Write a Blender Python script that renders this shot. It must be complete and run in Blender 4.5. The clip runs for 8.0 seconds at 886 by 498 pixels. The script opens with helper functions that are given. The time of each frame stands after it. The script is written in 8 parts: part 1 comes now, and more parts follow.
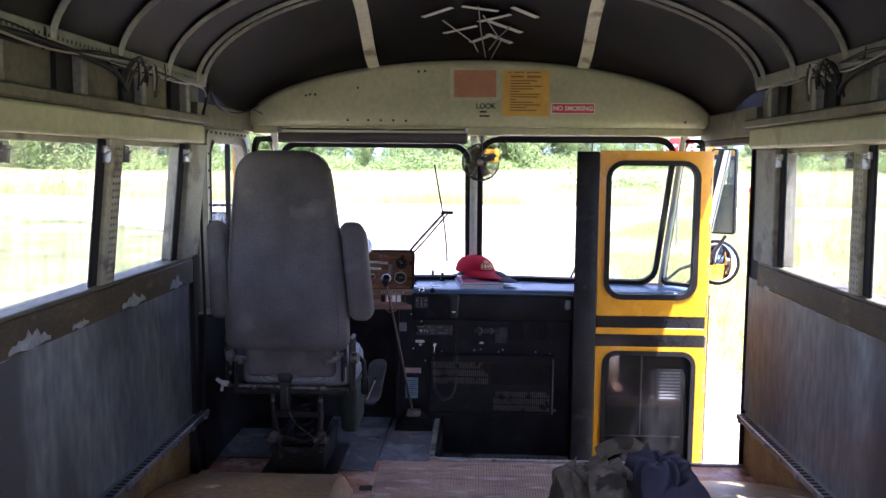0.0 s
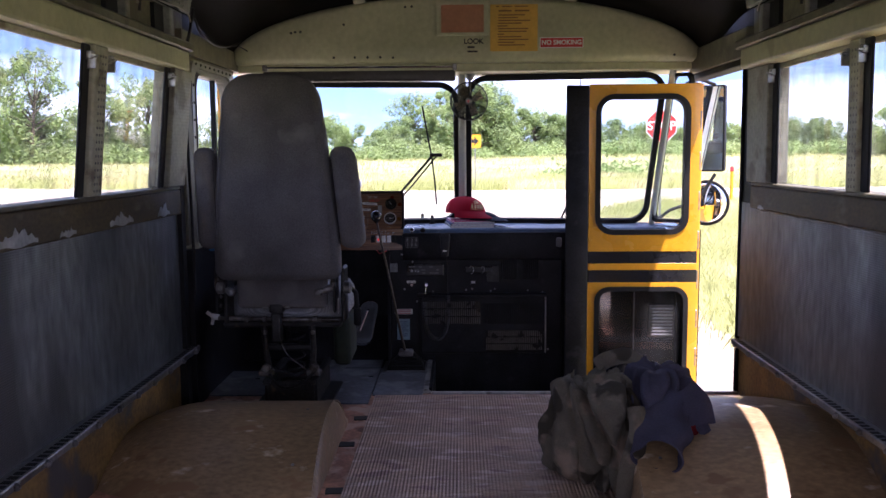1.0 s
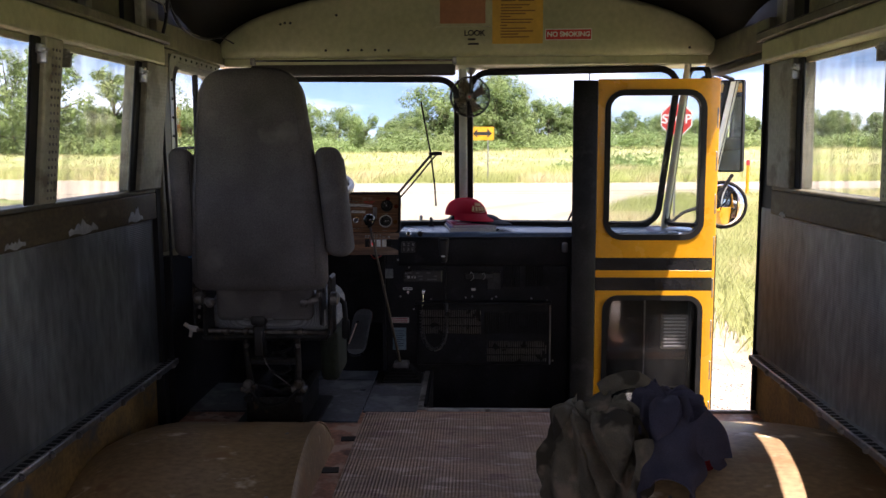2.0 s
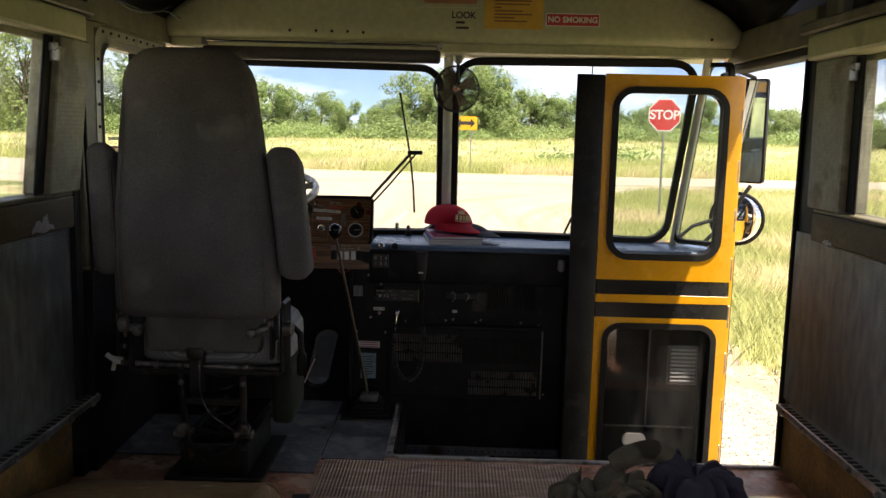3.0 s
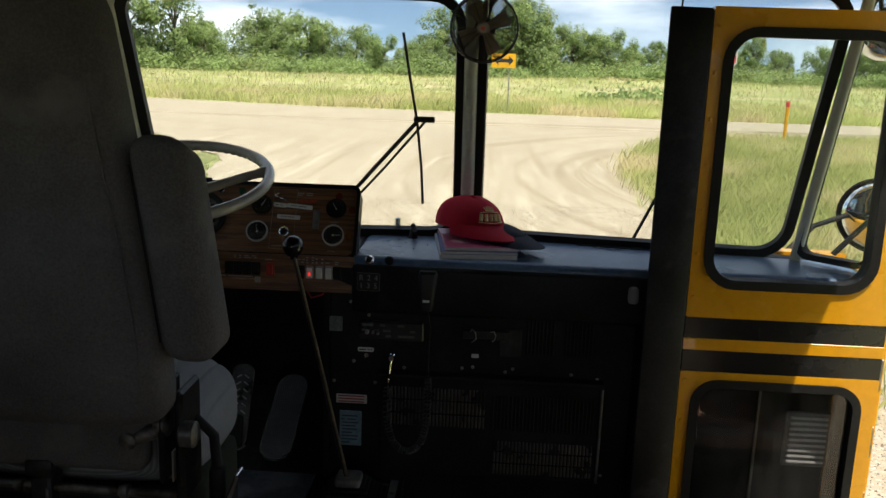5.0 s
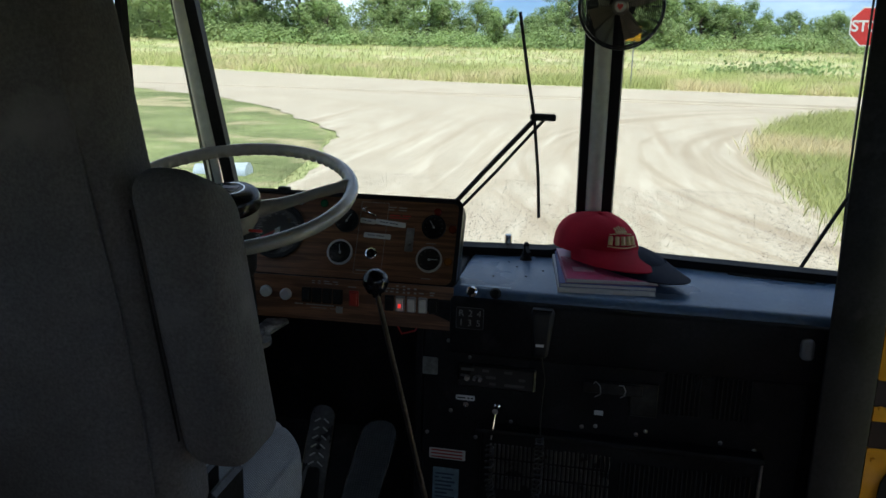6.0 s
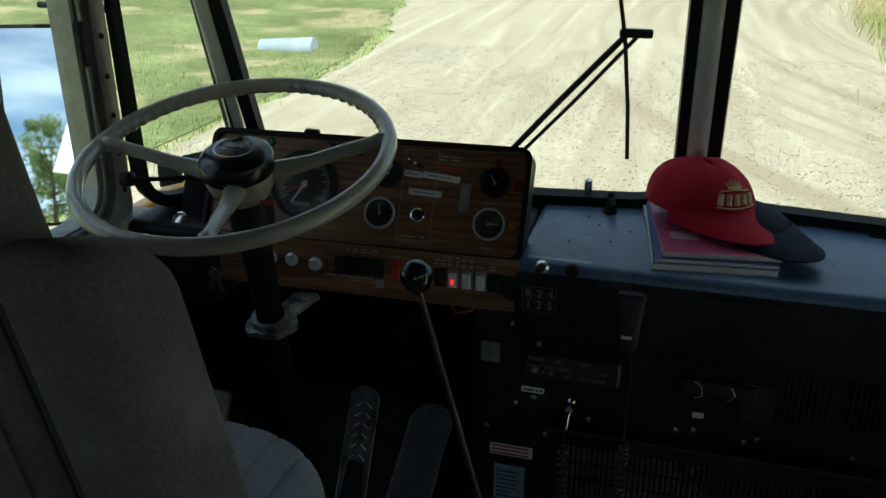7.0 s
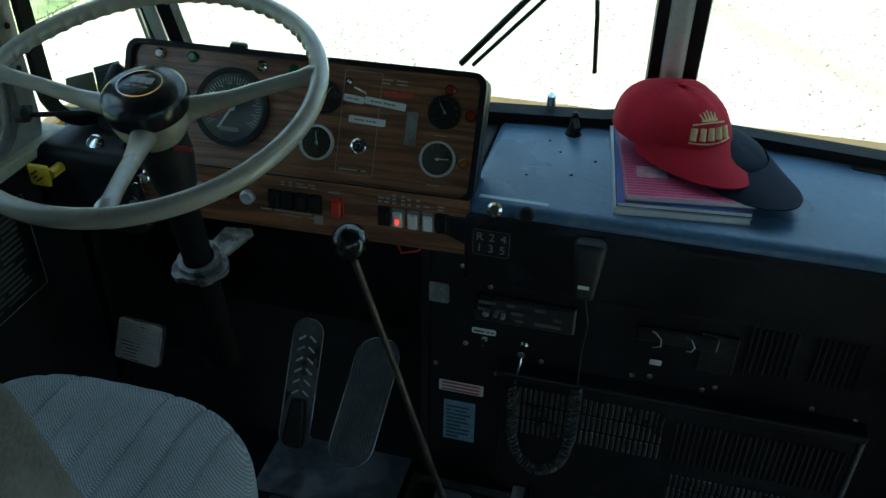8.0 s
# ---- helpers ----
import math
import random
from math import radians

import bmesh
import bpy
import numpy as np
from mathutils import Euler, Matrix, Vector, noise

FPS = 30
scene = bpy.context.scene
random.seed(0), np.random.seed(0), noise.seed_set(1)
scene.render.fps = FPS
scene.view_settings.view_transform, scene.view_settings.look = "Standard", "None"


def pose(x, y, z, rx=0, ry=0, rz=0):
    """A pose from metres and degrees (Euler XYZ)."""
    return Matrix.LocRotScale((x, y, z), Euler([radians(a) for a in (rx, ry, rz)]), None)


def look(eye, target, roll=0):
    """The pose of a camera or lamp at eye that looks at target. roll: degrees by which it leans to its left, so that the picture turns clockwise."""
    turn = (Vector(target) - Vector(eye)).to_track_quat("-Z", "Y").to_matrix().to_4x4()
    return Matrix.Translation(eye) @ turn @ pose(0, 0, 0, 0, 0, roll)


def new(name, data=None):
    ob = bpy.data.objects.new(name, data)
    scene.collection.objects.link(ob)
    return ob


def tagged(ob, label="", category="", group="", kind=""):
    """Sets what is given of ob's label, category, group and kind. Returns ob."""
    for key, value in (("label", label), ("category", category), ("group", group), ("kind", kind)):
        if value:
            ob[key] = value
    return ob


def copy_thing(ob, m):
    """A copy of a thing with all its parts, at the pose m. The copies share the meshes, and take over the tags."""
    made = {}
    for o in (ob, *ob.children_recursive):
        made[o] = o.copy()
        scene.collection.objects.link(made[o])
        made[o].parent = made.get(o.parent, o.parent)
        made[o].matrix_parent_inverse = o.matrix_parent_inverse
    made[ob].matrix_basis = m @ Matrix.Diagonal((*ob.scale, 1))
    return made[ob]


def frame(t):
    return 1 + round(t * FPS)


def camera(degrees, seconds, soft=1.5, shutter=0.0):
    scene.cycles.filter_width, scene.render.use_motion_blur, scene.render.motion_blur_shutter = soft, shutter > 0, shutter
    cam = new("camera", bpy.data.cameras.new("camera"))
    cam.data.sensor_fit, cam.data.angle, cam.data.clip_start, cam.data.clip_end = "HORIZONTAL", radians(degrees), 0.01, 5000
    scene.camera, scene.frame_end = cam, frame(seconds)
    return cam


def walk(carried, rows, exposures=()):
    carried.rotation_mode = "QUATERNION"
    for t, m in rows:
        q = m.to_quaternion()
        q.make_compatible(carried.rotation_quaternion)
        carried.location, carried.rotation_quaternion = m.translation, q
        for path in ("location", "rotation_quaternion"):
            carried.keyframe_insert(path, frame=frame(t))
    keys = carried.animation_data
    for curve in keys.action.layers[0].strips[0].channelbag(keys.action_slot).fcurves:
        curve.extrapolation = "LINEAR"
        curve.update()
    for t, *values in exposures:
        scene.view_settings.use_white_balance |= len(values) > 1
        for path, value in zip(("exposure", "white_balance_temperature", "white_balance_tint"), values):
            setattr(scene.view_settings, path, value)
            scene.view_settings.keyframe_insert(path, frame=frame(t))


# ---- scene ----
cam = camera(54.8, 8.0, soft=1.5, shutter=0.0)
PATH = [
    (0, (0.008, 0.469, 1.275), (-0.072, 2.457, 1.072), 0.5),
    (0.2, (-0.003, 0.466, 1.202), (-0.078, 2.453, 0.982), 0.6),
    (0.5, (-0.03, 0.464, 1.097), (-0.102, 2.451, 0.885), 0.6),
    (0.8, (-0.017, 0.458, 1.031), (-0.097, 2.444, 0.805), 0.4),
    (1, (-0.028, 0.478, 1.021), (-0.068, 2.465, 0.797), -0.4),
    (1.2, (-0.006, 0.52, 1.023), (-0.051, 2.508, 0.809), -0.7),
    (1.5, (0.009, 0.581, 1.046), (-0.049, 2.567, 0.819), -0.8),
    (1.7, (0.038, 0.629, 1.048), (-0.035, 2.613, 0.813), -0.5),
    (3, (0.023, 1.255, 1.098), (-0.001, 3.237, 0.828), 1.4),
    (3.5, (0.036, 1.591, 1.111), (0.018, 3.568, 0.809), 2.5),
    (4, (0.012, 1.888, 1.126), (0.049, 3.856, 0.771), 1.9),
    (4.2, (0.022, 1.994, 1.149), (0.048, 3.956, 0.763), 1.6),
    (5.3, (0.054, 2.489, 1.166), (-0.122, 4.436, 0.744), 2.3),
    (5.5, (0.043, 2.578, 1.173), (-0.187, 4.517, 0.739), 2.2),
    (5.8, (0.02, 2.708, 1.2), (-0.283, 4.628, 0.731), 1.7),
    (6, (0.016, 2.796, 1.197), (-0.349, 4.703, 0.716), 1.6),
    (6.2, (0.025, 2.894, 1.197), (-0.407, 4.781, 0.696), 1.5),
    (6.5, (0.021, 3.041, 1.222), (-0.489, 4.885, 0.639), 1.1),
    (6.8, (-0.012, 3.16, 1.262), (-0.546, 4.953, 0.553), 0.5),
    (7, (-0.049, 3.215, 1.272), (-0.555, 4.987, 0.494), -0.1),
    (7.2, (-0.062, 3.267, 1.307), (-0.536, 5.003, 0.433), 0),
    (7.5, (-0.083, 3.328, 1.336), (-0.489, 5.015, 0.34), 0.2),
    (7.8, (-0.051, 3.379, 1.35), (-0.459, 5.02, 0.283), 1),
    (8, (-0.057, 3.428, 1.372), (-0.454, 5.037, 0.253), 1.1),
]
EXPOSURES = [(0.0, 2.70, 5500, 35), (0.5, 2.31, 5650, 37), (1.0, 1.98, 5800, 39), (1.5, 1.7, 6150, 34), (3.0, 1.48, 7300, 19), (3.5, 1.27, 7700, 16), (4.0, 1.04, 7600, 20), (5.5, 0.82, 6350, 6), (6.0, 0.82, 5850, 8), (6.5, 0.77, 6200, -5), (7.0, 0.85, 6150, -5), (7.5, 1.06, 5800, -10), (8.0, 1.8, 5250, -17)]
walk(cam, [(t, look(eye, target, roll)) for t, eye, target, roll in PATH], EXPOSURES)

# ---- sky and sun ----
SUN_WAY = Vector((0.29, -0.30, 1.0)).normalized()
world = bpy.data.worlds.new("sky")
scene.world = world
world.use_nodes = True
wn, wl = world.node_tree.nodes, world.node_tree.links
sky = wn.new("ShaderNodeTexSky")
sky.sky_type = "NISHITA"
sky.sun_disc = False
sky.sun_elevation = math.asin(SUN_WAY.z)
sky.sun_rotation = math.atan2(SUN_WAY.x, SUN_WAY.y)
sky.air_density, sky.dust_density, sky.ozone_density = 0.7, 0.05, 2.5
coord = wn.new("ShaderNodeTexCoord")
lift = wn.new("ShaderNodeVectorMath")
lift.operation = "ADD"
lift.inputs[1].default_value = (0.0, 0.0, 0.07)
wl.new(coord.outputs["Generated"], lift.inputs[0])
wl.new(lift.outputs["Vector"], sky.inputs["Vector"])
stretch = wn.new("ShaderNodeMapping")
stretch.inputs["Scale"].default_value = (1.0, 1.0, 4.5)
puffs = wn.new("ShaderNodeTexNoise")
puffs.inputs["Scale"].default_value, puffs.inputs["Detail"].default_value, puffs.inputs["Roughness"].default_value = 3.1, 9.0, 0.52
cut = wn.new("ShaderNodeValToRGB")
cut.color_ramp.elements[0].position, cut.color_ramp.elements[1].position = 0.42, 0.74
cut.color_ramp.elements[1].color = (0.8, 0.8, 0.8, 1)
cloud = wn.new("ShaderNodeMix")
cloud.data_type = "RGBA"
cloud.inputs["B"].default_value = (14.0, 14.6, 15.4, 1)
wl.new(coord.outputs["Generated"], stretch.inputs["Vector"])
wl.new(stretch.outputs["Vector"], puffs.inputs["Vector"])
wl.new(puffs.outputs["Fac"], cut.inputs["Fac"])
wl.new(cut.outputs["Color"], cloud.inputs["Factor"])
wl.new(sky.outputs["Color"], cloud.inputs["A"])
wl.new(cloud.outputs["Result"], wn["Background"].inputs["Color"])
wn["Background"].inputs["Strength"].default_value = 0.085
sun = new("sun", bpy.data.lights.new("sun", "SUN"))
sun.data.energy, sun.data.angle, sun.data.color = 3.8, radians(0.53), (1.0, 0.95, 0.87)
sun.matrix_basis = SUN_WAY.to_track_quat("Z", "Y").to_matrix().to_4x4() @ Matrix.Identity(4)

# unseen fill lamps added in the side openings further back, to brighten the inside
for name, at, aim, wide, tall, watts in (("window_light", (-1.09, -1.9, 1.12), (0, -1.6, 0.75), 3.2, 0.40, 5.0), ("window_light", (1.09, -1.9, 1.12), (0, -1.6, 0.75), 3.2, 0.40, 5.0)):
    lamp = new(name, bpy.data.lights.new(name, "AREA"))
    lamp.data.shape, lamp.data.size, lamp.data.size_y, lamp.data.energy, lamp.data.color = "RECTANGLE", wide, tall, watts, (1.0, 0.99, 0.95)
    lamp.matrix_basis = look(at, aim)


# ---- building helpers ----
def part(name, bm, material, parent=None, label="", smooth=0):
    """One mesh object from a bmesh, under a thing or a part. smooth: the angle up to which edges are rounded off."""
    me = bpy.data.meshes.new(name)
    if smooth:
        for f in bm.faces:
            f.smooth = True
    bmesh.ops.recalc_face_normals(bm, faces=bm.faces)
    bm.to_mesh(me)
    bm.free()
    if smooth:
        me.set_sharp_from_angle(angle=radians(smooth))
    me.materials.append(material)
    ob = new(name, me)
    if parent is not None:
        ob.parent = parent
        if parent.type == "EMPTY":
            ob.matrix_parent_inverse = parent.matrix_basis.inverted()
    if label:
        tagged(ob, label)
    return ob


def thing(name, label, category, at=(0, 0, 0), group="", kind=""):
    ob = new(name)
    ob.empty_display_size = 0.05
    ob.matrix_basis = Matrix.Translation(at)
    return tagged(ob, label, category, group, kind)


def whole(name, bm, material, label, category, group="", kind="", smooth=0):
    return tagged(part(name, bm, material, None, "", smooth), label, category, group, kind)


def moved(bm, m):
    bmesh.ops.transform(bm, matrix=m, verts=bm.verts)
    return bm


def joined(*bms):
    out = bmesh.new()
    for b in bms:
        me = bpy.data.meshes.new("tmp")
        b.to_mesh(me)
        b.free()
        out.from_mesh(me)
        bpy.data.meshes.remove(me)
    return out


def box(x0, x1, y0, y1, z0, z1, bevel=0.0, seg=2):
    bm = bmesh.new()
    bmesh.ops.create_cube(bm, size=1)
    for v in bm.verts:
        v.co = Vector(((x0 + x1) / 2 + v.co.x * (x1 - x0), (y0 + y1) / 2 + v.co.y * (y1 - y0), (z0 + z1) / 2 + v.co.z * (z1 - z0)))
    if bevel:
        bmesh.ops.bevel(bm, geom=bm.edges[:], offset=bevel, segments=seg, affect="EDGES", profile=0.5)
    return bm


def bent(bm, f):
    for v in bm.verts:
        v.co = Vector(f(*v.co))
    return bm


def tube(points, r, n=8, closed=False):
    """A round bar along points; r is one radius or one for each point."""
    pts = [Vector(p) for p in points]
    rs = r if isinstance(r, (list, tuple)) else [r] * len(pts)
    bm = bmesh.new()
    rings, side = [], None
    for i, p in enumerate(pts):
        a = pts[i - 1] if i or closed else p
        b = pts[(i + 1) % len(pts)] if i + 1 < len(pts) or closed else p
        d = (b - a).normalized()
        if side is None:
            side = d.orthogonal().normalized()
        side = (side - d * side.dot(d)).normalized()
        up = d.cross(side)
        rings.append([bm.verts.new(p + rs[i] * (math.cos(k * 2 * math.pi / n) * side + math.sin(k * 2 * math.pi / n) * up)) for k in range(n)])
    for i in range(len(rings) if closed else len(rings) - 1):
        a, b = rings[i], rings[(i + 1) % len(rings)]
        for k in range(n):
            bm.faces.new((a[k], a[(k + 1) % n], b[(k + 1) % n], b[k]))
    if not closed:
        bm.faces.new(rings[0][::-1])
        bm.faces.new(rings[-1])
    return bm


def smoothed(points, k=5):
    """More points along a soft curve through the given ones."""
    p = [Vector(q) for q in points]
    out = []
    for i in range(len(p) - 1):
        a, b, c, d = p[max(i - 1, 0)], p[i], p[i + 1], p[min(i + 2, len(p) - 1)]
        for j in range(k):
            f = j / k
            out.append(0.5 * ((2 * b) + (c - a) * f + (2 * a - 5 * b + 4 * c - d) * f * f + (3 * b - a - 3 * c + d) * f ** 3))
    return out + [p[-1]]


def lathe(profile, n=24, m=None):
    """A turned body round z from pairs of radius and height."""
    bm = bmesh.new()
    rings = [[bm.verts.new((max(r, 1e-5) * math.cos(k * 2 * math.pi / n), max(r, 1e-5) * math.sin(k * 2 * math.pi / n), z)) for k in range(n)] for r, z in profile]
    for a, b in zip(rings, rings[1:]):
        for k in range(n):
            bm.faces.new((a[k], a[(k + 1) % n], b[(k + 1) % n], b[k]))
    bm.faces.new(rings[0][::-1])
    bm.faces.new(rings[-1])
    return moved(bm, m) if m else bm


def round_rect(w, h, r, n=5, cx=0.0, cy=0.0):
    out = []
    for sx, sy, a0 in ((1, 1, 0), (-1, 1, 90), (-1, -1, 180), (1, -1, 270)):
        for k in range(n + 1):
            a = radians(a0 + 90 * k / n)
            out.append((cx + sx * (w / 2 - r) + r * math.cos(a), cy + sy * (h / 2 - r) + r * math.sin(a)))
    return out


def slab(loop, depth, m=None):
    """A plate with that outline in x and y, from z = 0 to depth."""
    bm = bmesh.new()
    lo = [bm.verts.new((x, y, 0)) for x, y in loop]
    hi = [bm.verts.new((x, y, depth)) for x, y in loop]
    for k in range(len(loop)):
        j = (k + 1) % len(loop)
        bm.faces.new((lo[k], lo[j], hi[j], hi[k]))
    bm.faces.new(lo[::-1])
    bm.faces.new(hi)
    return moved(bm, m) if m else bm


def rim(outer, inner, depth, m=None):
    """A flat frame between two outlines of equal count."""
    bm = bmesh.new()
    n = len(outer)
    rows = [[bm.verts.new((x, y, z)) for x, y in loop] for loop, z in ((outer, 0), (outer, depth), (inner, depth), (inner, 0))]
    for a, b in zip(rows, rows[1:] + rows[:1]):
        for k in range(n):
            bm.faces.new((a[k], a[(k + 1) % n], b[(k + 1) % n], b[k]))
    return moved(bm, m) if m else bm


def sheet(f, nu, nv, loop_u=False, loop_v=False):
    """A surface of points f(u, v), u and v from 0 to 1."""
    bm = bmesh.new()
    vs = [[bm.verts.new(f(i / (nu if loop_u else nu - 1), j / (nv if loop_v else nv - 1))) for j in range(nv)] for i in range(nu)]
    for i in range(nu if loop_u else nu - 1):
        for j in range(nv if loop_v else nv - 1):
            a, b, c, d = vs[i][j], vs[(i + 1) % nu][j], vs[(i + 1) % nu][(j + 1) % nv], vs[i][(j + 1) % nv]
            bm.faces.new((a, b, c, d))
    return bm


def thick(bm, t):
    bmesh.ops.recalc_face_normals(bm, faces=bm.faces)
    bmesh.ops.solidify(bm, geom=bm.faces[:], thickness=t)
    return bm


def face_m(x, y, z, tilt=0.0, turn=0.0):
    """A plane that looks back along -y: its x to the right, its y up; tilt leans its top away."""
    return pose(x, y, z, 90 - tilt, 0, turn)


def lettering(body, size, m, material, parent, bold=0.0, spread=1.0):
    cu = bpy.data.curves.new("lettering", "FONT")
    cu.body, cu.size, cu.align_x, cu.align_y, cu.extrude, cu.offset, cu.space_character = body, size, "CENTER", "CENTER", 0.0004, bold, spread
    cu.materials.append(material)
    ob = new("lettering", cu)
    ob.parent = parent
    ob.matrix_basis = m
    if parent is not None and parent.type == "EMPTY":
        ob.matrix_parent_inverse = parent.matrix_basis.inverted()
    return ob


def bars(widths, w, h, m, depth=0.0006):
    """Rows of plain bars for small print: widths from 0 to 1, one list a row."""
    out = []
    step = h / len(widths)
    for i, row in enumerate(widths):
        x = -w / 2
        for a in row:
            if a > 0:
                out.append(slab(round_rect(a * w * 0.92, step * 0.42, step * 0.08, 1, x + a * w / 2, h / 2 - step * (i + 0.5)), depth))
            x += abs(a) * w
    return moved(joined(*out), m)


# ---- materials ----
def mat(name, col, rough=0.5, metal=0.0, var=0.25, scale=5.0, fine=70.0, bump=0.15, bump_scale=180.0, stain=None, stain_at=0.62, stain_scale=4.0,
        rib=None, spec=0.5, stretch=(1, 1, 1), each=0.0, coat=0.0, through_light=0.0, weave=None, tone=None):
    """A paint, cloth, metal or wood with tone at two scales, stains and fine relief. rib: (axis, spacing in metres, strength); weave: (axis, axis, spacing, depth); tone: a third colour in patches."""
    m = bpy.data.materials.new(name)
    m.use_nodes = True
    nd, ln = m.node_tree.nodes, m.node_tree.links
    bs = nd["Principled BSDF"]
    tc = nd.new("ShaderNodeTexCoord")
    mp = nd.new("ShaderNodeMapping")
    mp.inputs["Scale"].default_value = stretch
    ln.new(tc.outputs["Object"], mp.inputs["Vector"])

    def noise_node(sc, detail=4.0):
        t = nd.new("ShaderNodeTexNoise")
        t.inputs["Scale"].default_value, t.inputs["Detail"].default_value = sc, detail
        ln.new(mp.outputs["Vector"], t.inputs["Vector"])
        return t

    def blend(fac, a, b):
        x = nd.new("ShaderNodeMix")
        x.data_type = "RGBA"
        ln.new(fac, x.inputs["Factor"])
        for s, v in (("A", a), ("B", b)):
            if isinstance(v, (tuple, list)):
                x.inputs[s].default_value = (*v[:3], 1)
            else:
                ln.new(v, x.inputs[s])
        return x.outputs["Result"]

    big, small = noise_node(scale), noise_node(fine, 3.0)
    ramp = nd.new("ShaderNodeValToRGB")
    ramp.color_ramp.elements[0].position, ramp.color_ramp.elements[1].position = 0.32, 0.7
    ln.new(big.outputs["Fac"], ramp.inputs["Fac"])
    lo, hi = [c * (1 - var) for c in col], [min(1, c * (1 + var)) for c in col]
    c = blend(ramp.outputs["Color"], lo, hi)
    grain = nd.new("ShaderNodeMapRange")
    grain.inputs["From Min"].default_value, grain.inputs["From Max"].default_value = 0.25, 0.75
    grain.inputs["To Min"].default_value, grain.inputs["To Max"].default_value = 1 - var * 0.8, 1 + var * 0.8
    ln.new(small.outputs["Fac"], grain.inputs["Value"])
    mul = nd.new("ShaderNodeVectorMath")
    mul.operation = "SCALE"
    ln.new(c, mul.inputs[0])
    ln.new(grain.outputs["Result"], mul.inputs["Scale"])
    c = mul.outputs["Vector"]
    if each:
        geo = nd.new("ShaderNodeNewGeometry")
        info = nd.new("ShaderNodeObjectInfo")
        add = nd.new("ShaderNodeMath")
        add.operation = "ADD"
        ln.new(geo.outputs["Random Per Island"], add.inputs[0])
        ln.new(info.outputs["Random"], add.inputs[1])
        rng = nd.new("ShaderNodeMapRange")
        rng.inputs["From Max"].default_value = 2.0
        rng.inputs["To Min"].default_value, rng.inputs["To Max"].default_value = 1 - each, 1 + each
        ln.new(add.outputs[0], rng.inputs["Value"])
        m2 = nd.new("ShaderNodeVectorMath")
        m2.operation = "SCALE"
        ln.new(c, m2.inputs[0])
        ln.new(rng.outputs["Result"], m2.inputs["Scale"])
        c = m2.outputs["Vector"]
    if stain:
        st = noise_node(stain_scale, 7.0)
        r2 = nd.new("ShaderNodeValToRGB")
        r2.color_ramp.elements[0].position, r2.color_ramp.elements[1].position = stain_at - 0.05, stain_at + 0.05
        ln.new(st.outputs["Fac"], r2.inputs["Fac"])
        c = blend(r2.outputs["Color"], c, stain)
    if tone:
        st = noise_node(stain_scale * 0.8, 3.0)
        r2 = nd.new("ShaderNodeValToRGB")
        r2.color_ramp.elements[0].position, r2.color_ramp.elements[1].position = 0.36, 0.40
        r2.color_ramp.elements[0].color, r2.color_ramp.elements[1].color = (1, 1, 1, 1), (0, 0, 0, 1)
        ln.new(st.outputs["Fac"], r2.inputs["Fac"])
        c = blend(r2.outputs["Color"], c, tone)
    threads = None
    if weave:
        ax, ay, gap, deep = weave
        for k, axis in enumerate((ax, ay)):
            wv = nd.new("ShaderNodeTexWave")
            wv.bands_direction = axis
            wv.inputs["Scale"].default_value = 0.314159 / gap
            wv.inputs["Distortion"].default_value, wv.inputs["Detail Scale"].default_value = 0.6, 3.0
            ln.new(tc.outputs["Object"], wv.inputs["Vector"])
            if threads is None:
                threads = wv.outputs["Fac"]
            else:
                mm = nd.new("ShaderNodeMath")
                mm.operation = "MULTIPLY"
                ln.new(threads, mm.inputs[0])
                ln.new(wv.outputs["Fac"], mm.inputs[1])
                threads = mm.outputs[0]
        rg = nd.new("ShaderNodeMapRange")
        rg.inputs["To Min"].default_value, rg.inputs["To Max"].default_value = 1 - deep, 1 + 2 * deep
        ln.new(threads, rg.inputs["Value"])
        m3 = nd.new("ShaderNodeVectorMath")
        m3.operation = "SCALE"
        ln.new(c, m3.inputs[0])
        ln.new(rg.outputs["Result"], m3.inputs["Scale"])
        c = m3.outputs["Vector"]
    ln.new(c, bs.inputs["Base Color"])
    rr = nd.new("ShaderNodeMapRange")
    rr.inputs["To Min"].default_value, rr.inputs["To Max"].default_value = max(0.02, rough - 0.12), min(1, rough + 0.12)
    ln.new(big.outputs["Fac"], rr.inputs["Value"])
    ln.new(rr.outputs["Result"], bs.inputs["Roughness"])
    bs.inputs["Metallic"].default_value = metal
    bs.inputs["Specular IOR Level"].default_value = spec
    bs.inputs["Coat Weight"].default_value = coat
    height = noise_node(bump_scale, 2.0).outputs["Fac"]
    dist = 0.0015
    if threads:
        mm = nd.new("ShaderNodeMath")
        mm.operation = "MULTIPLY_ADD"
        ln.new(threads, mm.inputs[0])
        mm.inputs[1].default_value = 0.9
        ln.new(height, mm.inputs[2])
        height = mm.outputs[0]
    if rib:
        axis, gap, force = rib
        w = nd.new("ShaderNodeTexWave")
        w.bands_direction = axis
        w.inputs["Scale"].default_value = 0.314159 / gap
        ln.new(tc.outputs["Object"], w.inputs["Vector"])
        mm = nd.new("ShaderNodeMath")
        mm.operation = "MULTIPLY_ADD"
        ln.new(w.outputs["Fac"], mm.inputs[0])
        mm.inputs[1].default_value = force
        ln.new(height, mm.inputs[2])
        height = mm.outputs[0]
    bp = nd.new("ShaderNodeBump")
    bp.inputs["Strength"].default_value, bp.inputs["Distance"].default_value = bump, dist
    ln.new(height, bp.inputs["Height"])
    ln.new(bp.outputs["Normal"], bs.inputs["Normal"])
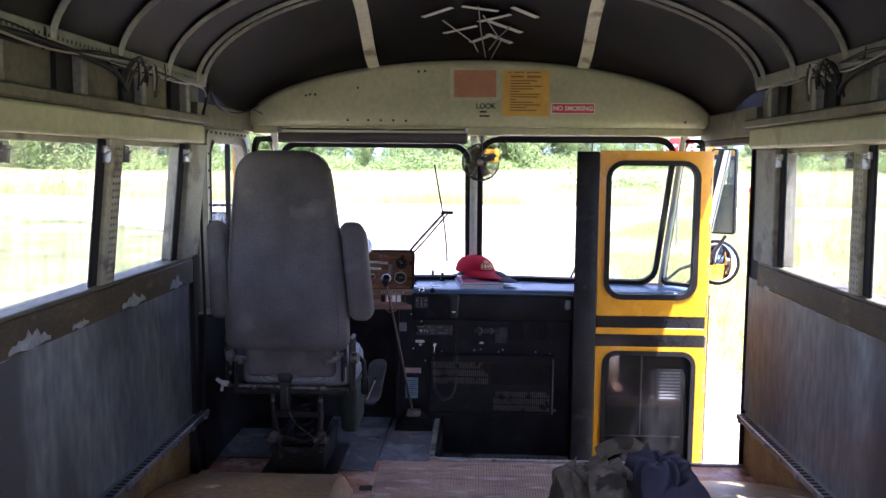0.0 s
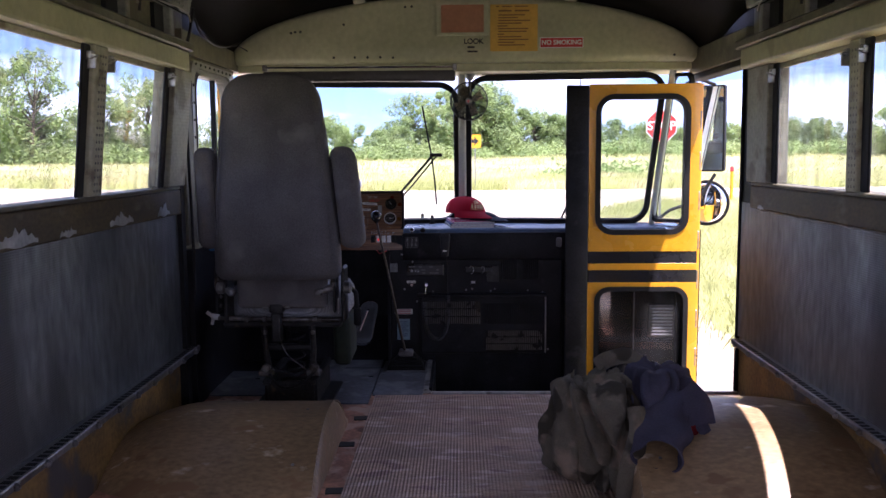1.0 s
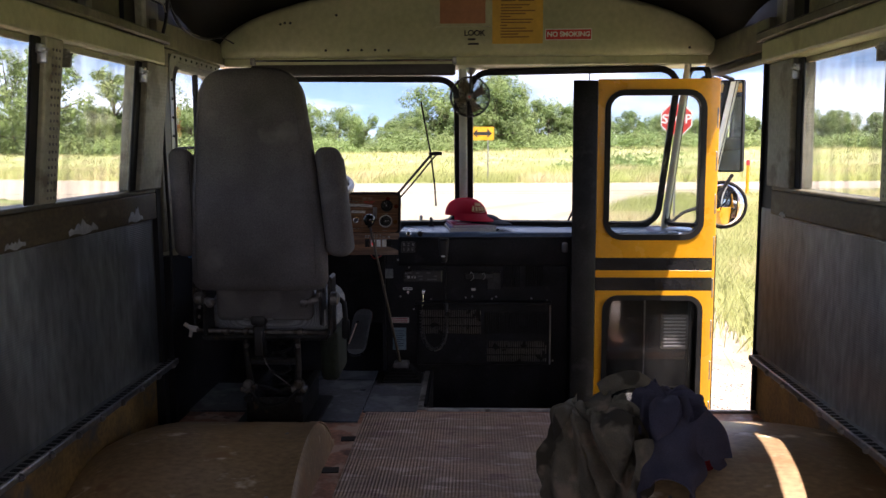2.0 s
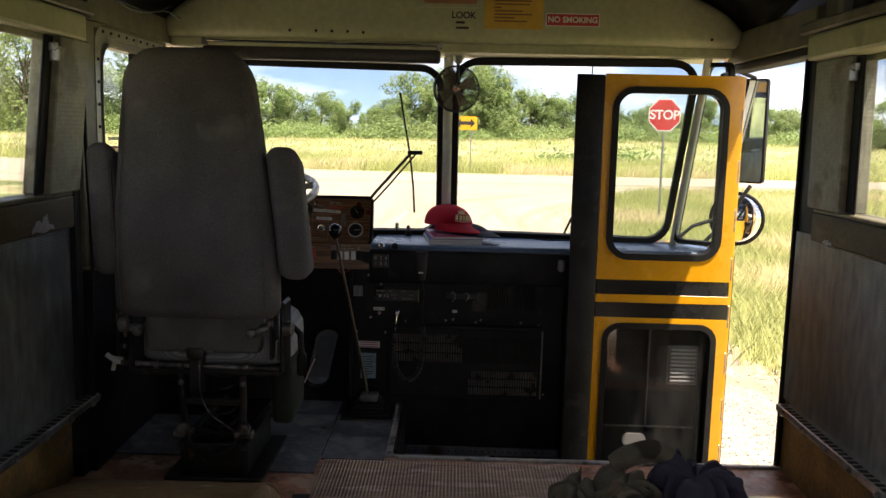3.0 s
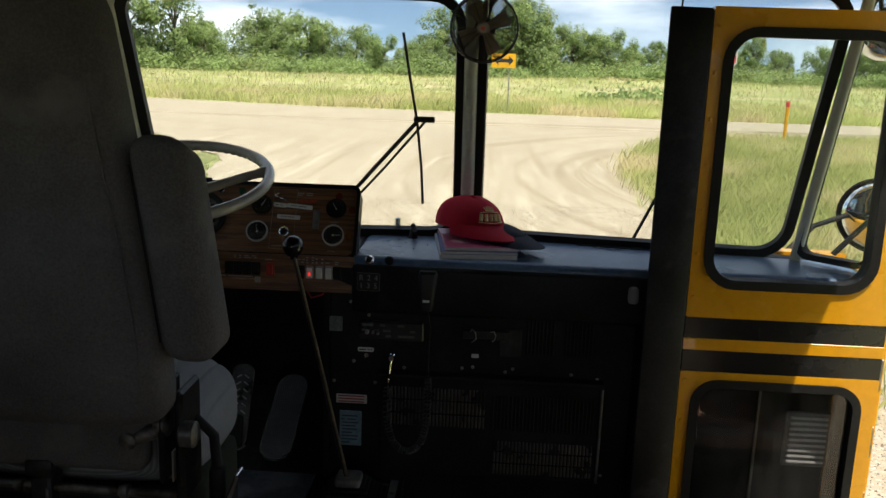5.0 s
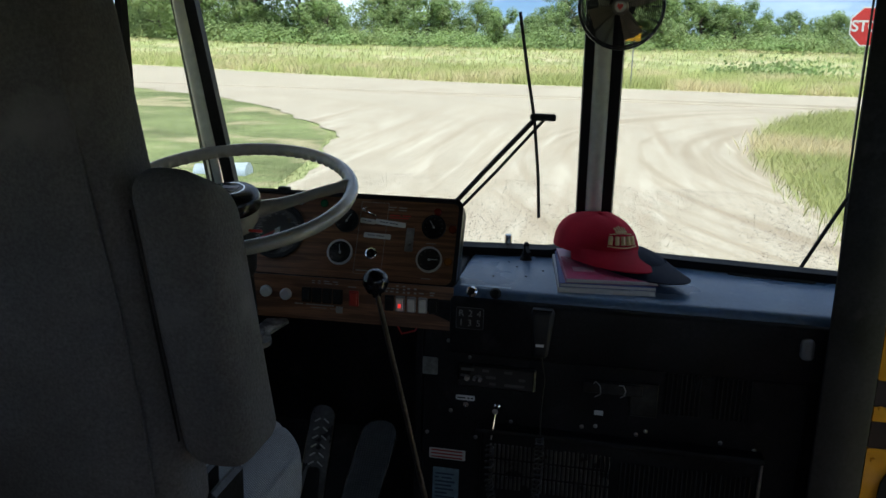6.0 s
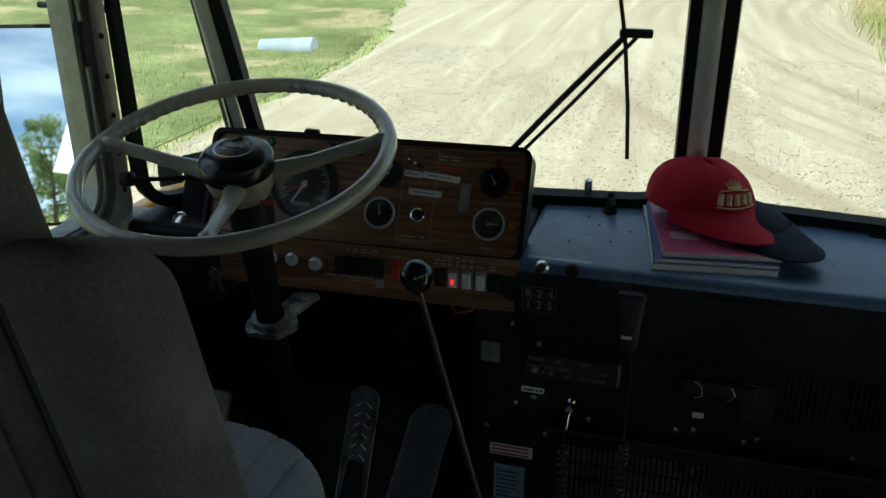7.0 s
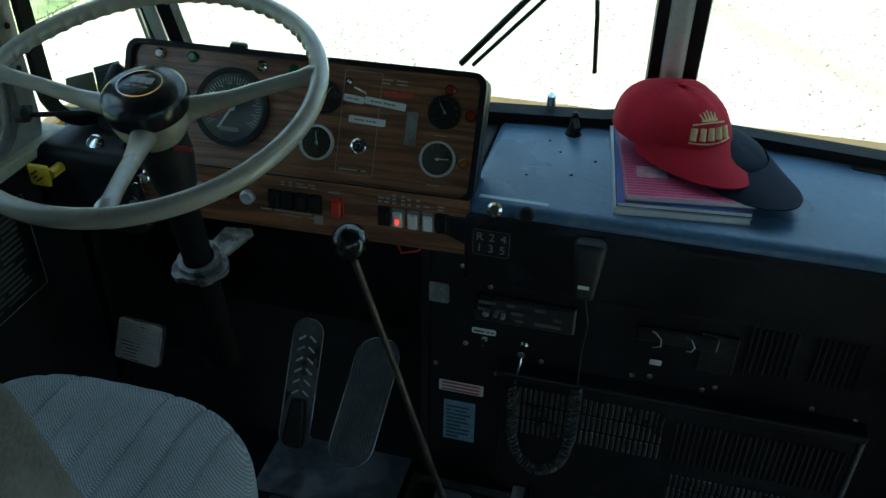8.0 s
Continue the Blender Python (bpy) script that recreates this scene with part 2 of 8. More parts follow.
    if through_light:
        tl, mx = nd.new("ShaderNodeBsdfTranslucent"), nd.new("ShaderNodeMixShader")
        mx.inputs["Fac"].default_value = through_light
        ln.new(c, tl.inputs["Color"])
        ln.new(bs.outputs["BSDF"], mx.inputs[1])
        ln.new(tl.outputs["BSDF"], mx.inputs[2])
        ln.new(mx.outputs["Shader"], nd["Material Output"].inputs["Surface"])
    return m


def plain(name, col, rough=0.5, metal=0.0, spec=0.5, emit=0.0):
    m = bpy.data.materials.new(name)
    m.use_nodes = True
    bs = m.node_tree.nodes["Principled BSDF"]
    bs.inputs["Base Color"].default_value = (*col, 1)
    bs.inputs["Roughness"].default_value, bs.inputs["Metallic"].default_value, bs.inputs["Specular IOR Level"].default_value = rough, metal, spec
    if emit:
        bs.inputs["Emission Color"].default_value, bs.inputs["Emission Strength"].default_value = (*col, 1), emit
    return m


def pane_material(name, tint, gloss, dirt=0.0):
    m = bpy.data.materials.new(name)
    m.use_nodes = True
    nd, ln = m.node_tree.nodes, m.node_tree.links
    nd.remove(nd["Principled BSDF"])
    tr, gl, lw, mx = nd.new("ShaderNodeBsdfTransparent"), nd.new("ShaderNodeBsdfGlossy"), nd.new("ShaderNodeLayerWeight"), nd.new("ShaderNodeMixShader")
    tr.inputs["Color"].default_value = (*tint, 1)
    gl.inputs["Roughness"].default_value = 0.02
    lw.inputs["Blend"].default_value = 0.5
    pw, sc = nd.new("ShaderNodeMath"), nd.new("ShaderNodeMath")
    pw.operation, sc.operation = "POWER", "MULTIPLY_ADD"
    pw.inputs[1].default_value = 5.0
    sc.inputs[1].default_value, sc.inputs[2].default_value = gloss * 0.9, gloss * 0.03
    ln.new(lw.outputs["Facing"], pw.inputs[0])
    ln.new(pw.outputs[0], sc.inputs[0])
    ln.new(sc.outputs[0], mx.inputs["Fac"])
    ln.new(tr.outputs["BSDF"], mx.inputs[1])
    ln.new(gl.outputs["BSDF"], mx.inputs[2])
    last = mx.outputs["Shader"]
    if dirt:
        tc, ns, rp = nd.new("ShaderNodeTexCoord"), nd.new("ShaderNodeTexNoise"), nd.new("ShaderNodeMapRange")
        mp = nd.new("ShaderNodeMapping")
        mp.inputs["Scale"].default_value = (6, 6, 1.2)
        ns.inputs["Scale"].default_value, ns.inputs["Detail"].default_value = 3.0, 5.0
        rp.inputs["From Min"].default_value, rp.inputs["From Max"].default_value, rp.inputs["To Max"].default_value = 0.35, 0.8, dirt
        df, m2 = nd.new("ShaderNodeBsdfDiffuse"), nd.new("ShaderNodeMixShader")
        df.inputs["Color"].default_value = (0.6, 0.6, 0.55, 1)
        ln.new(tc.outputs["Object"], mp.inputs["Vector"])
        ln.new(mp.outputs["Vector"], ns.inputs["Vector"])
        ln.new(ns.outputs["Fac"], rp.inputs["Value"])
        ln.new(rp.outputs["Result"], m2.inputs["Fac"])
        ln.new(last, m2.inputs[1])
        ln.new(df.outputs["BSDF"], m2.inputs[2])
        last = m2.outputs["Shader"]
    ln.new(last, nd["Material Output"].inputs["Surface"])
    return m


CREAM = mat("cream_paint", (0.44, 0.44, 0.265), 0.4, 0, 0.14, 3, 40, 0.1, 120, stain=(0.34, 0.31, 0.19), stain_at=0.7, stain_scale=7)
CREAM_WORN = mat("worn_cream_paint", (0.41, 0.40, 0.28), 0.5, 0, 0.2, 5, 60, 0.15, 150, stain=(0.18, 0.15, 0.10), stain_at=0.62, stain_scale=9)
# Darker olive version of the cream, with stains, for sills, ledges and upper panels
DARK_OLIVE = mat("dark_olive_cream_paint", (0.135, 0.125, 0.08), 0.5, 0, 0.3, 4, 50, 0.2, 150, stain=(0.09, 0.075, 0.05), stain_at=0.58, stain_scale=7)
OLIVE = mat("worn_olive_paint", (0.085, 0.062, 0.028), 0.5, 0, 0.35, 5, 50, 0.2, 90, stain=(0.15, 0.12, 0.07), stain_at=0.64, stain_scale=8, stretch=(1, 1, 2), spec=0.3)
OCHRE = mat("old_ochre_paint", (0.26, 0.155, 0.045), 0.55, 0, 0.4, 7, 60, 0.3, 90, stain=(0.10, 0.09, 0.085), stain_at=0.55, stain_scale=6)
SHEET = mat("ribbed_sheet_metal", (0.245, 0.258, 0.252), 0.40, 0.65, 0.45, 1.6, 30, 0.45, 250, stain=(0.10, 0.10, 0.102), stain_at=0.54, stain_scale=1.5, rib=("Z", 0.0065, 0.9), stretch=(1, 1, 0.35))
STEEL = mat("bare_steel", (0.33, 0.33, 0.33), 0.35, 0.9, 0.3, 8, 80, 0.2, 200, stain=(0.15, 0.09, 0.05), stain_at=0.68)
ALU = mat("scuffed_aluminium_edging", (0.48, 0.48, 0.48), 0.5, 0.25, 0.3, 12, 80, 0.2, 200, stain=(0.20, 0.19, 0.18), stain_at=0.6, stain_scale=20)
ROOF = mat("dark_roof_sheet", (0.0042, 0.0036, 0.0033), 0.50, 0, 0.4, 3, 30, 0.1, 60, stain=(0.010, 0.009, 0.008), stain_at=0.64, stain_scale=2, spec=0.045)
BOW = mat("grey_roof_bow", (0.25, 0.25, 0.215), 0.5, 0.2, 0.25, 6, 60, 0.15, 120, stain=(0.12, 0.11, 0.1), stain_at=0.64)
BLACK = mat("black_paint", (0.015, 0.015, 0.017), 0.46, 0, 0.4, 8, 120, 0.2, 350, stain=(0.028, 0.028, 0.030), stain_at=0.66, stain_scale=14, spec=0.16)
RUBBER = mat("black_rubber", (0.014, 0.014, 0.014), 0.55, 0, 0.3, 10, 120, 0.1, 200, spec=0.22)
SHELF = mat("slate_blue_vinyl", (0.080, 0.136, 0.232), 0.28, 0, 0.2, 5, 90, 0.3, 420, stain=(0.14, 0.20, 0.28), stain_at=0.66, stain_scale=20)
MATBLUE = mat("blue_black_floor_rubber", (0.135, 0.148, 0.175), 0.32, 0, 0.45, 6, 50, 0.25, 90, stain=(0.26, 0.28, 0.30), stain_at=0.56, stain_scale=9)
PLY = mat("stained_plywood", (0.40, 0.27, 0.14), 0.36, 0, 0.35, 1.6, 60, 0.25, 140, stain=(0.88, 0.76, 0.60), stain_at=0.68, stain_scale=11, stretch=(0.7, 1.6, 1), tone=(0.32, 0.19, 0.095))
RIBMAT = mat("ribbed_brown_floor_covering", (0.50, 0.355, 0.265), 0.45, 0, 0.3, 4, 90, 0.8, 200, stain=(0.70, 0.57, 0.51), stain_at=0.60, stain_scale=12, rib=("X", 0.011, 3.0), stretch=(0.6, 1.8, 1), tone=(0.38, 0.24, 0.21))
BOARD = mat("bare_floor_boards", (0.50, 0.25, 0.16), 0.5, 0, 0.4, 6, 60, 0.4, 90, stain=(0.66, 0.47, 0.36), stain_at=0.56, stain_scale=9, tone=(0.20, 0.10, 0.07))
YELLOW = mat("school_bus_yellow_paint", (0.78, 0.36, 0.008), 0.3, 0, 0.06, 4, 60, 0.05, 100, stain=(0.55, 0.25, 0.01), stain_at=0.74, coat=0.3)
STRIPE = mat("black_gloss_paint", (0.012, 0.012, 0.013), 0.25, 0, 0.3, 5, 60, 0.05, 90)
FABRIC = mat("grey_woven_fabric", (0.130, 0.123, 0.120), 0.9, 0, 0.30, 4, 230, 0.8, 260, stain=(0.195, 0.182, 0.175), stain_at=0.64, stain_scale=5, spec=0.2)
CUSHION = mat("grey_blue_ribbed_fabric", (0.35, 0.365, 0.39), 0.9, 0, 0.2, 5, 300, 0.7, 700, spec=0.2, weave=("DIAGONAL", "Y", 0.0024, 0.35))
FLAP = mat("dark_flap_cloth", (0.030, 0.028, 0.027), 0.9, 0, 0.3, 6, 200, 0.5, 400, spec=0.2)
ALLOY = mat("grey_window_alloy", (0.33, 0.33, 0.30), 0.38, 0.35, 0.2, 6, 60, 0.15, 150, stain=(0.20, 0.19, 0.17), stain_at=0.64, stain_scale=9)
POST = mat("pale_satin_post_paint", (0.74, 0.75, 0.67), 0.22, 0, 0.12, 5, 60, 0.1, 120, coat=0.5)
LATCH = mat("tarnished_latch_metal", (0.20, 0.19, 0.175), 0.4, 0.6, 0.4, 30, 90)
PEELED = mat("bare_peeled_metal", (0.36, 0.36, 0.35), 0.5, 0.3, 0.25, 12, 60, 0.2, 120)
IRON = mat("greasy_black_iron", (0.03, 0.03, 0.03), 0.4, 0.5, 0.5, 12, 90, 0.3, 150, stain=(0.12, 0.09, 0.06), stain_at=0.66, stain_scale=20)
CHROME = plain("chrome", (0.75, 0.75, 0.77), 0.12, 1.0)
WALNUT = mat("walnut_veneer", (0.225, 0.105, 0.048), 0.35, 0, 0.35, 7, 45, 0.1, 200, stain=(0.125, 0.056, 0.026), stain_at=0.53, stain_scale=8, stretch=(0.8, 0.8, 16), coat=0.15)
WHEELGREY = mat("pale_grey_wheel_plastic", (0.35, 0.32, 0.265), 0.24, 0, 0.10, 5, 60, 0.05, 120, coat=0.5)
BRIGHT = plain("bright_worn_metal", (0.62, 0.62, 0.62), 0.38, 0.45)
DIALBLACK = plain("dial_black", (0.008, 0.008, 0.009), 0.3)
WHITE = mat("white_enamel", (0.72, 0.72, 0.70), 0.45, 0, 0.08, 8, 60, 0.05, 100)
INK = plain("black_ink", (0.02, 0.02, 0.02), 0.6)
PALEINK = plain("pale_print", (0.36, 0.35, 0.32), 0.6)
DIMINK = plain("dim_white_print", (0.27, 0.27, 0.26), 0.6)
TAN = mat("faded_orange_card", (0.42, 0.19, 0.09), 0.6, 0, 0.12, 8, 60, 0.05, 100)
SIGNYELLOW = mat("old_yellow_sticker", (0.62, 0.36, 0.04), 0.5, 0, 0.1, 8, 60, 0.05, 100)
SIGNRED = mat("red_sign_enamel", (0.55, 0.035, 0.03), 0.4, 0, 0.1, 5, 60, 0.05, 100)
GLASS = pane_material("window_glass", (0.93, 0.95, 0.94), 0.8, 0.02)
DUSTY = pane_material("dusty_window_glass", (0.94, 0.96, 0.94), 0.9, 0.32)
# Stained cream with the end posts' shadow put into its base colour
DARKCREAM = mat("shaded_cream_paint", (0.24, 0.235, 0.18), 0.5, 0, 0.25, 5, 60, 0.2, 150, stain=(0.12, 0.10, 0.07), stain_at=0.6, stain_scale=8, rib=("Z", 0.012, 1.0))
SMOKED = pane_material("smoked_glass", (0.80, 0.80, 0.80), 1.3, 0.035)
DIALGLASS = pane_material("dial_glass", (0.97, 0.97, 0.97), 1.6, 0.035)
MIRROR = plain("mirror_glass", (0.88, 0.9, 0.92), 0.02, 1.0)
SOIL = mat("meadow_ground", (0.36, 0.385, 0.165), 0.95, 0, 0.25, 0.15, 6, 0.6, 20, stain=(0.50, 0.45, 0.26), stain_at=0.56, stain_scale=0.25, spec=0.1)
GRASS = mat("meadow_grass", (0.50, 0.53, 0.215), 0.8, 0, 0.2, 0.12, 3, 0.0, 50, stain=(0.70, 0.61, 0.36), stain_at=0.54, stain_scale=0.25, each=0.22, spec=0.2, through_light=0.5)
LAWN = mat("mown_grass", (0.245, 0.305, 0.12), 0.8, 0, 0.4, 0.8, 3, 0.0, 50, stain=(0.44, 0.38, 0.22), stain_at=0.60, stain_scale=0.45, each=0.3, spec=0.2, through_light=0.5)
LAWN_SOIL = mat("lawn_turf", (0.20, 0.225, 0.095), 0.95, 0, 0.4, 0.5, 14, 0.8, 20, stain=(0.40, 0.345, 0.20), stain_at=0.58, stain_scale=0.6, spec=0.1)
LEAF = mat("tree_foliage", (0.295, 0.39, 0.15), 0.7, 0, 0.25, 0.35, 2, 0.0, 50, stain=(0.32, 0.38, 0.155), stain_at=0.55, stain_scale=0.3, each=0.22, spec=0.25, through_light=0.4)


def gravel_material():
    """Dusty pale gravel: broad tone, long tyre streaks, pebbles."""
    m = mat("pale_gravel", (0.455, 0.395, 0.295), 0.95, 0, 0.10, 0.3, 30, 0.7, 60, stain=(0.40, 0.335, 0.245), stain_at=0.60, stain_scale=0.5, spec=0.15, stretch=(1, 0.6, 1))
    nd, ln = m.node_tree.nodes, m.node_tree.links
    bs = nd["Principled BSDF"]
    src = bs.inputs["Base Color"].links[0].from_socket
    tc = nd.new("ShaderNodeTexCoord")

    def lay(src, fac, col):
        mx = nd.new("ShaderNodeMix")
        mx.data_type = "RGBA"
        mx.inputs["B"].default_value = (*col, 1)
        ln.new(fac, mx.inputs["Factor"])
        ln.new(src, mx.inputs["A"])
        return mx.outputs["Result"]

    def ramped(value, lo, hi):
        rp = nd.new("ShaderNodeMapRange")
        rp.inputs["From Min"].default_value, rp.inputs["From Max"].default_value = lo, hi
        ln.new(value, rp.inputs["Value"])
        return rp.outputs["Result"]

    def times(a, b):
        mu = nd.new("ShaderNodeMath")
        mu.operation = "MULTIPLY"
        ln.new(a, mu.inputs[0])
        ln.new(b, mu.inputs[1])
        return mu.outputs[0]

    def faint(a, part_of):
        mu = nd.new("ShaderNodeMath")
        mu.operation = "MULTIPLY"
        mu.inputs[1].default_value = part_of
        ln.new(a, mu.inputs[0])
        return mu.outputs[0]

    def grains(sc, lo, hi, patch=0.0):
        ns = nd.new("ShaderNodeTexNoise")
        ns.inputs["Scale"].default_value, ns.inputs["Detail"].default_value = sc, 3.0
        ln.new(tc.outputs["Object"], ns.inputs["Vector"])
        fac = ramped(ns.outputs["Fac"], lo, hi)
        if patch:
            n2 = nd.new("ShaderNodeTexNoise")
            n2.inputs["Scale"].default_value, n2.inputs["Detail"].default_value = patch, 4.0
            ln.new(tc.outputs["Object"], n2.inputs["Vector"])
            fac = times(ramped(n2.outputs["Fac"], 0.42, 0.62), fac)
        return fac

    def ruts(centre, near, far, sc, lo, hi):
        """Wheel tracks that bend round a centre, between two distances from it; without a centre they run straight ahead."""
        sp = nd.new("ShaderNodeSeparateXYZ")
        ln.new(tc.outputs["Object"], sp.inputs["Vector"])
        co = nd.new("ShaderNodeCombineXYZ")
        along = nd.new("ShaderNodeMath")
        along.operation = "MULTIPLY"
        along.inputs[1].default_value = 0.03
        ln.new(sp.outputs["Y"], along.inputs[0])
        ln.new(along.outputs[0], co.inputs["Y"])
        if centre is None:
            way = sp.outputs["X"]
            gate = times(ramped(sp.outputs["Y"], 32.0, 22.0), ramped(sp.outputs["Y"], -10.0, 0.0))
        else:
            ds = nd.new("ShaderNodeVectorMath")
            ds.operation = "DISTANCE"
            ds.inputs[1].default_value = (*centre, -0.95)
            ln.new(tc.outputs["Object"], ds.inputs[0])
            way = ds.outputs["Value"]
            gate = times(ramped(way, near - 1.5, near), ramped(way, far + 2.0, far))
        ln.new(way, co.inputs["X"])
        ns = nd.new("ShaderNodeTexNoise")
        ns.inputs["Scale"].default_value, ns.inputs["Detail"].default_value, ns.inputs["Distortion"].default_value = sc, 4.0, 0.15
        ln.new(co.outputs["Vector"], ns.inputs["Vector"])
        return times(ramped(ns.outputs["Fac"], lo, hi), gate)
    src = lay(src, grains(7.0, 0.50, 0.60), (0.415, 0.355, 0.26))
    src = lay(src, grains(16.0, 0.54, 0.59, 1.2), (0.37, 0.315, 0.23))
    src = lay(src, grains(30.0, 0.57, 0.61), (0.365, 0.31, 0.225))
    src = lay(src, grains(48.0, 0.59, 0.62, 1.7), (0.26, 0.215, 0.155))
    src = lay(src, grains(41.0, 0.58, 0.62), (0.53, 0.475, 0.375))
    src = lay(src, faint(ruts(None, 0, 0, 2.0, 0.52, 0.66), 0.75), (0.345, 0.28, 0.195))
    src = lay(src, faint(ruts(None, 0, 0, 3.3, 0.54, 0.64), 0.6), (0.54, 0.475, 0.365))
    src = lay(src, faint(ruts((14.5, 20.0), 10.5, 17.0, 1.9, 0.52, 0.66), 0.85), (0.315, 0.255, 0.175))
    src = lay(src, faint(ruts((14.5, 20.0), 10.5, 15.0, 4.2, 0.55, 0.66), 0.8), (0.335, 0.275, 0.19))
    src = lay(src, faint(ruts((-17.0, 19.0), 12.0, 18.0, 1.7, 0.54, 0.68), 0.8), (0.385, 0.325, 0.235))
    ln.new(src, bs.inputs["Base Color"])
    return m


GRAVEL = gravel_material()
BARK = mat("tree_bark", (0.13, 0.10, 0.075), 0.9, 0, 0.3, 3, 20, 0.5, 30)

from mathutils.geometry import tessellate_polygon

# ---- the bus shell ----
BACK = -3.6          # inside of the rear wall
ARCH_A, ARCH_B, ARCH_Z = 1.075, 0.43, 1.55
CAP_Y, CAP_L = 3.815, 0.815      # where the curved front end of the ceiling begins, and its length


def arch(s, a=ARCH_A, b=ARCH_B, z0=ARCH_Z):
    """A point of the roof's section, s from 0 (left) to 1 (right)."""
    t = math.pi * (1 - s)
    return a * math.cos(t), z0 + b * math.sin(t)


floor = thing("floor", "worn brown bus floor with ribbed covering and bare boards", "floor", kind="structure")
part("subfloor", box(-1.16, 1.16, BACK, 4.045, -0.06, -0.004), BOARD, floor, "bare reddish floor boards")
part("floor_covering", bent(box(-0.385, 0.46, BACK, 3.998, -0.004, 0.004, 0.002, 1), lambda x, y, z: (x + 0.012 * math.sin(y * 3) * (x < 0), y, z)), RIBMAT, floor, "ribbed brown floor covering, scuffed")
for y in (2.98, 3.40, 3.70):
    part("patch_plate", slab(round_rect(0.055, 0.045, 0.004, 2), 0.003, pose(-0.425 + 0.01 * math.sin(y * 9), y, -0.004, 0, 0, 5)), INK, floor, "small dark metal patch")
driver_floor = thing("floor_driver", "blue-black rubber floor beside the driver's seat", "floor", kind="structure")
part("base", box(-1.16, -0.155, 4.045, 4.95, -0.06, -0.002), BLACK, driver_floor)
for x0, x1, y0, y1 in ((-0.655, -0.408, 3.88, 4.455), (-0.404, -0.19, 4.002, 4.455), (-1.12, -0.86, 4.0, 4.40), (-0.70, -0.41, 4.46, 4.72)):
    part("tile", box(x0, x1, y0, y1, -0.002, 0.004, 0.0015, 1), MATBLUE, driver_floor)
edge = thing("trim_step_edge", "scuffed aluminium edging round the step well", "trim", kind="structure")
part("side_strip", box(-0.19, -0.152, 4.045, 4.70, -0.03, 0.008, 0.003, 1), ALU, edge)
part("front_strip", box(-0.152, 1.15, 4.03, 4.05, -0.02, 0.006, 0.003, 1), ALU, edge)

steps = thing("steps", "black-painted entrance steps with steel nosings", "steps", kind="structure")
for x0, x1, z in ((-0.152, 0.19, -0.20), (0.19, 0.62, -0.42), (0.62, 1.19, -0.62)):
    part("tread", box(x0, x1, 4.05, 4.64, z - 0.04, z), MATBLUE, steps)
    part("nosing", box(x1 - 0.018, x1, 4.055, 4.60, z, z + 0.005, 0.002, 1), STEEL, steps)
    part("riser", box(x0 - 0.012, x0, 4.05, 4.64, z, z + 0.22), BLACK, steps)
part("well_front", box(-0.165, 1.10, 4.64, 4.665, -0.72, -0.10), BLACK, steps)
part("well_side", box(-0.165, 1.19, 4.02, 4.032, -0.66, -0.062), BLACK, steps)

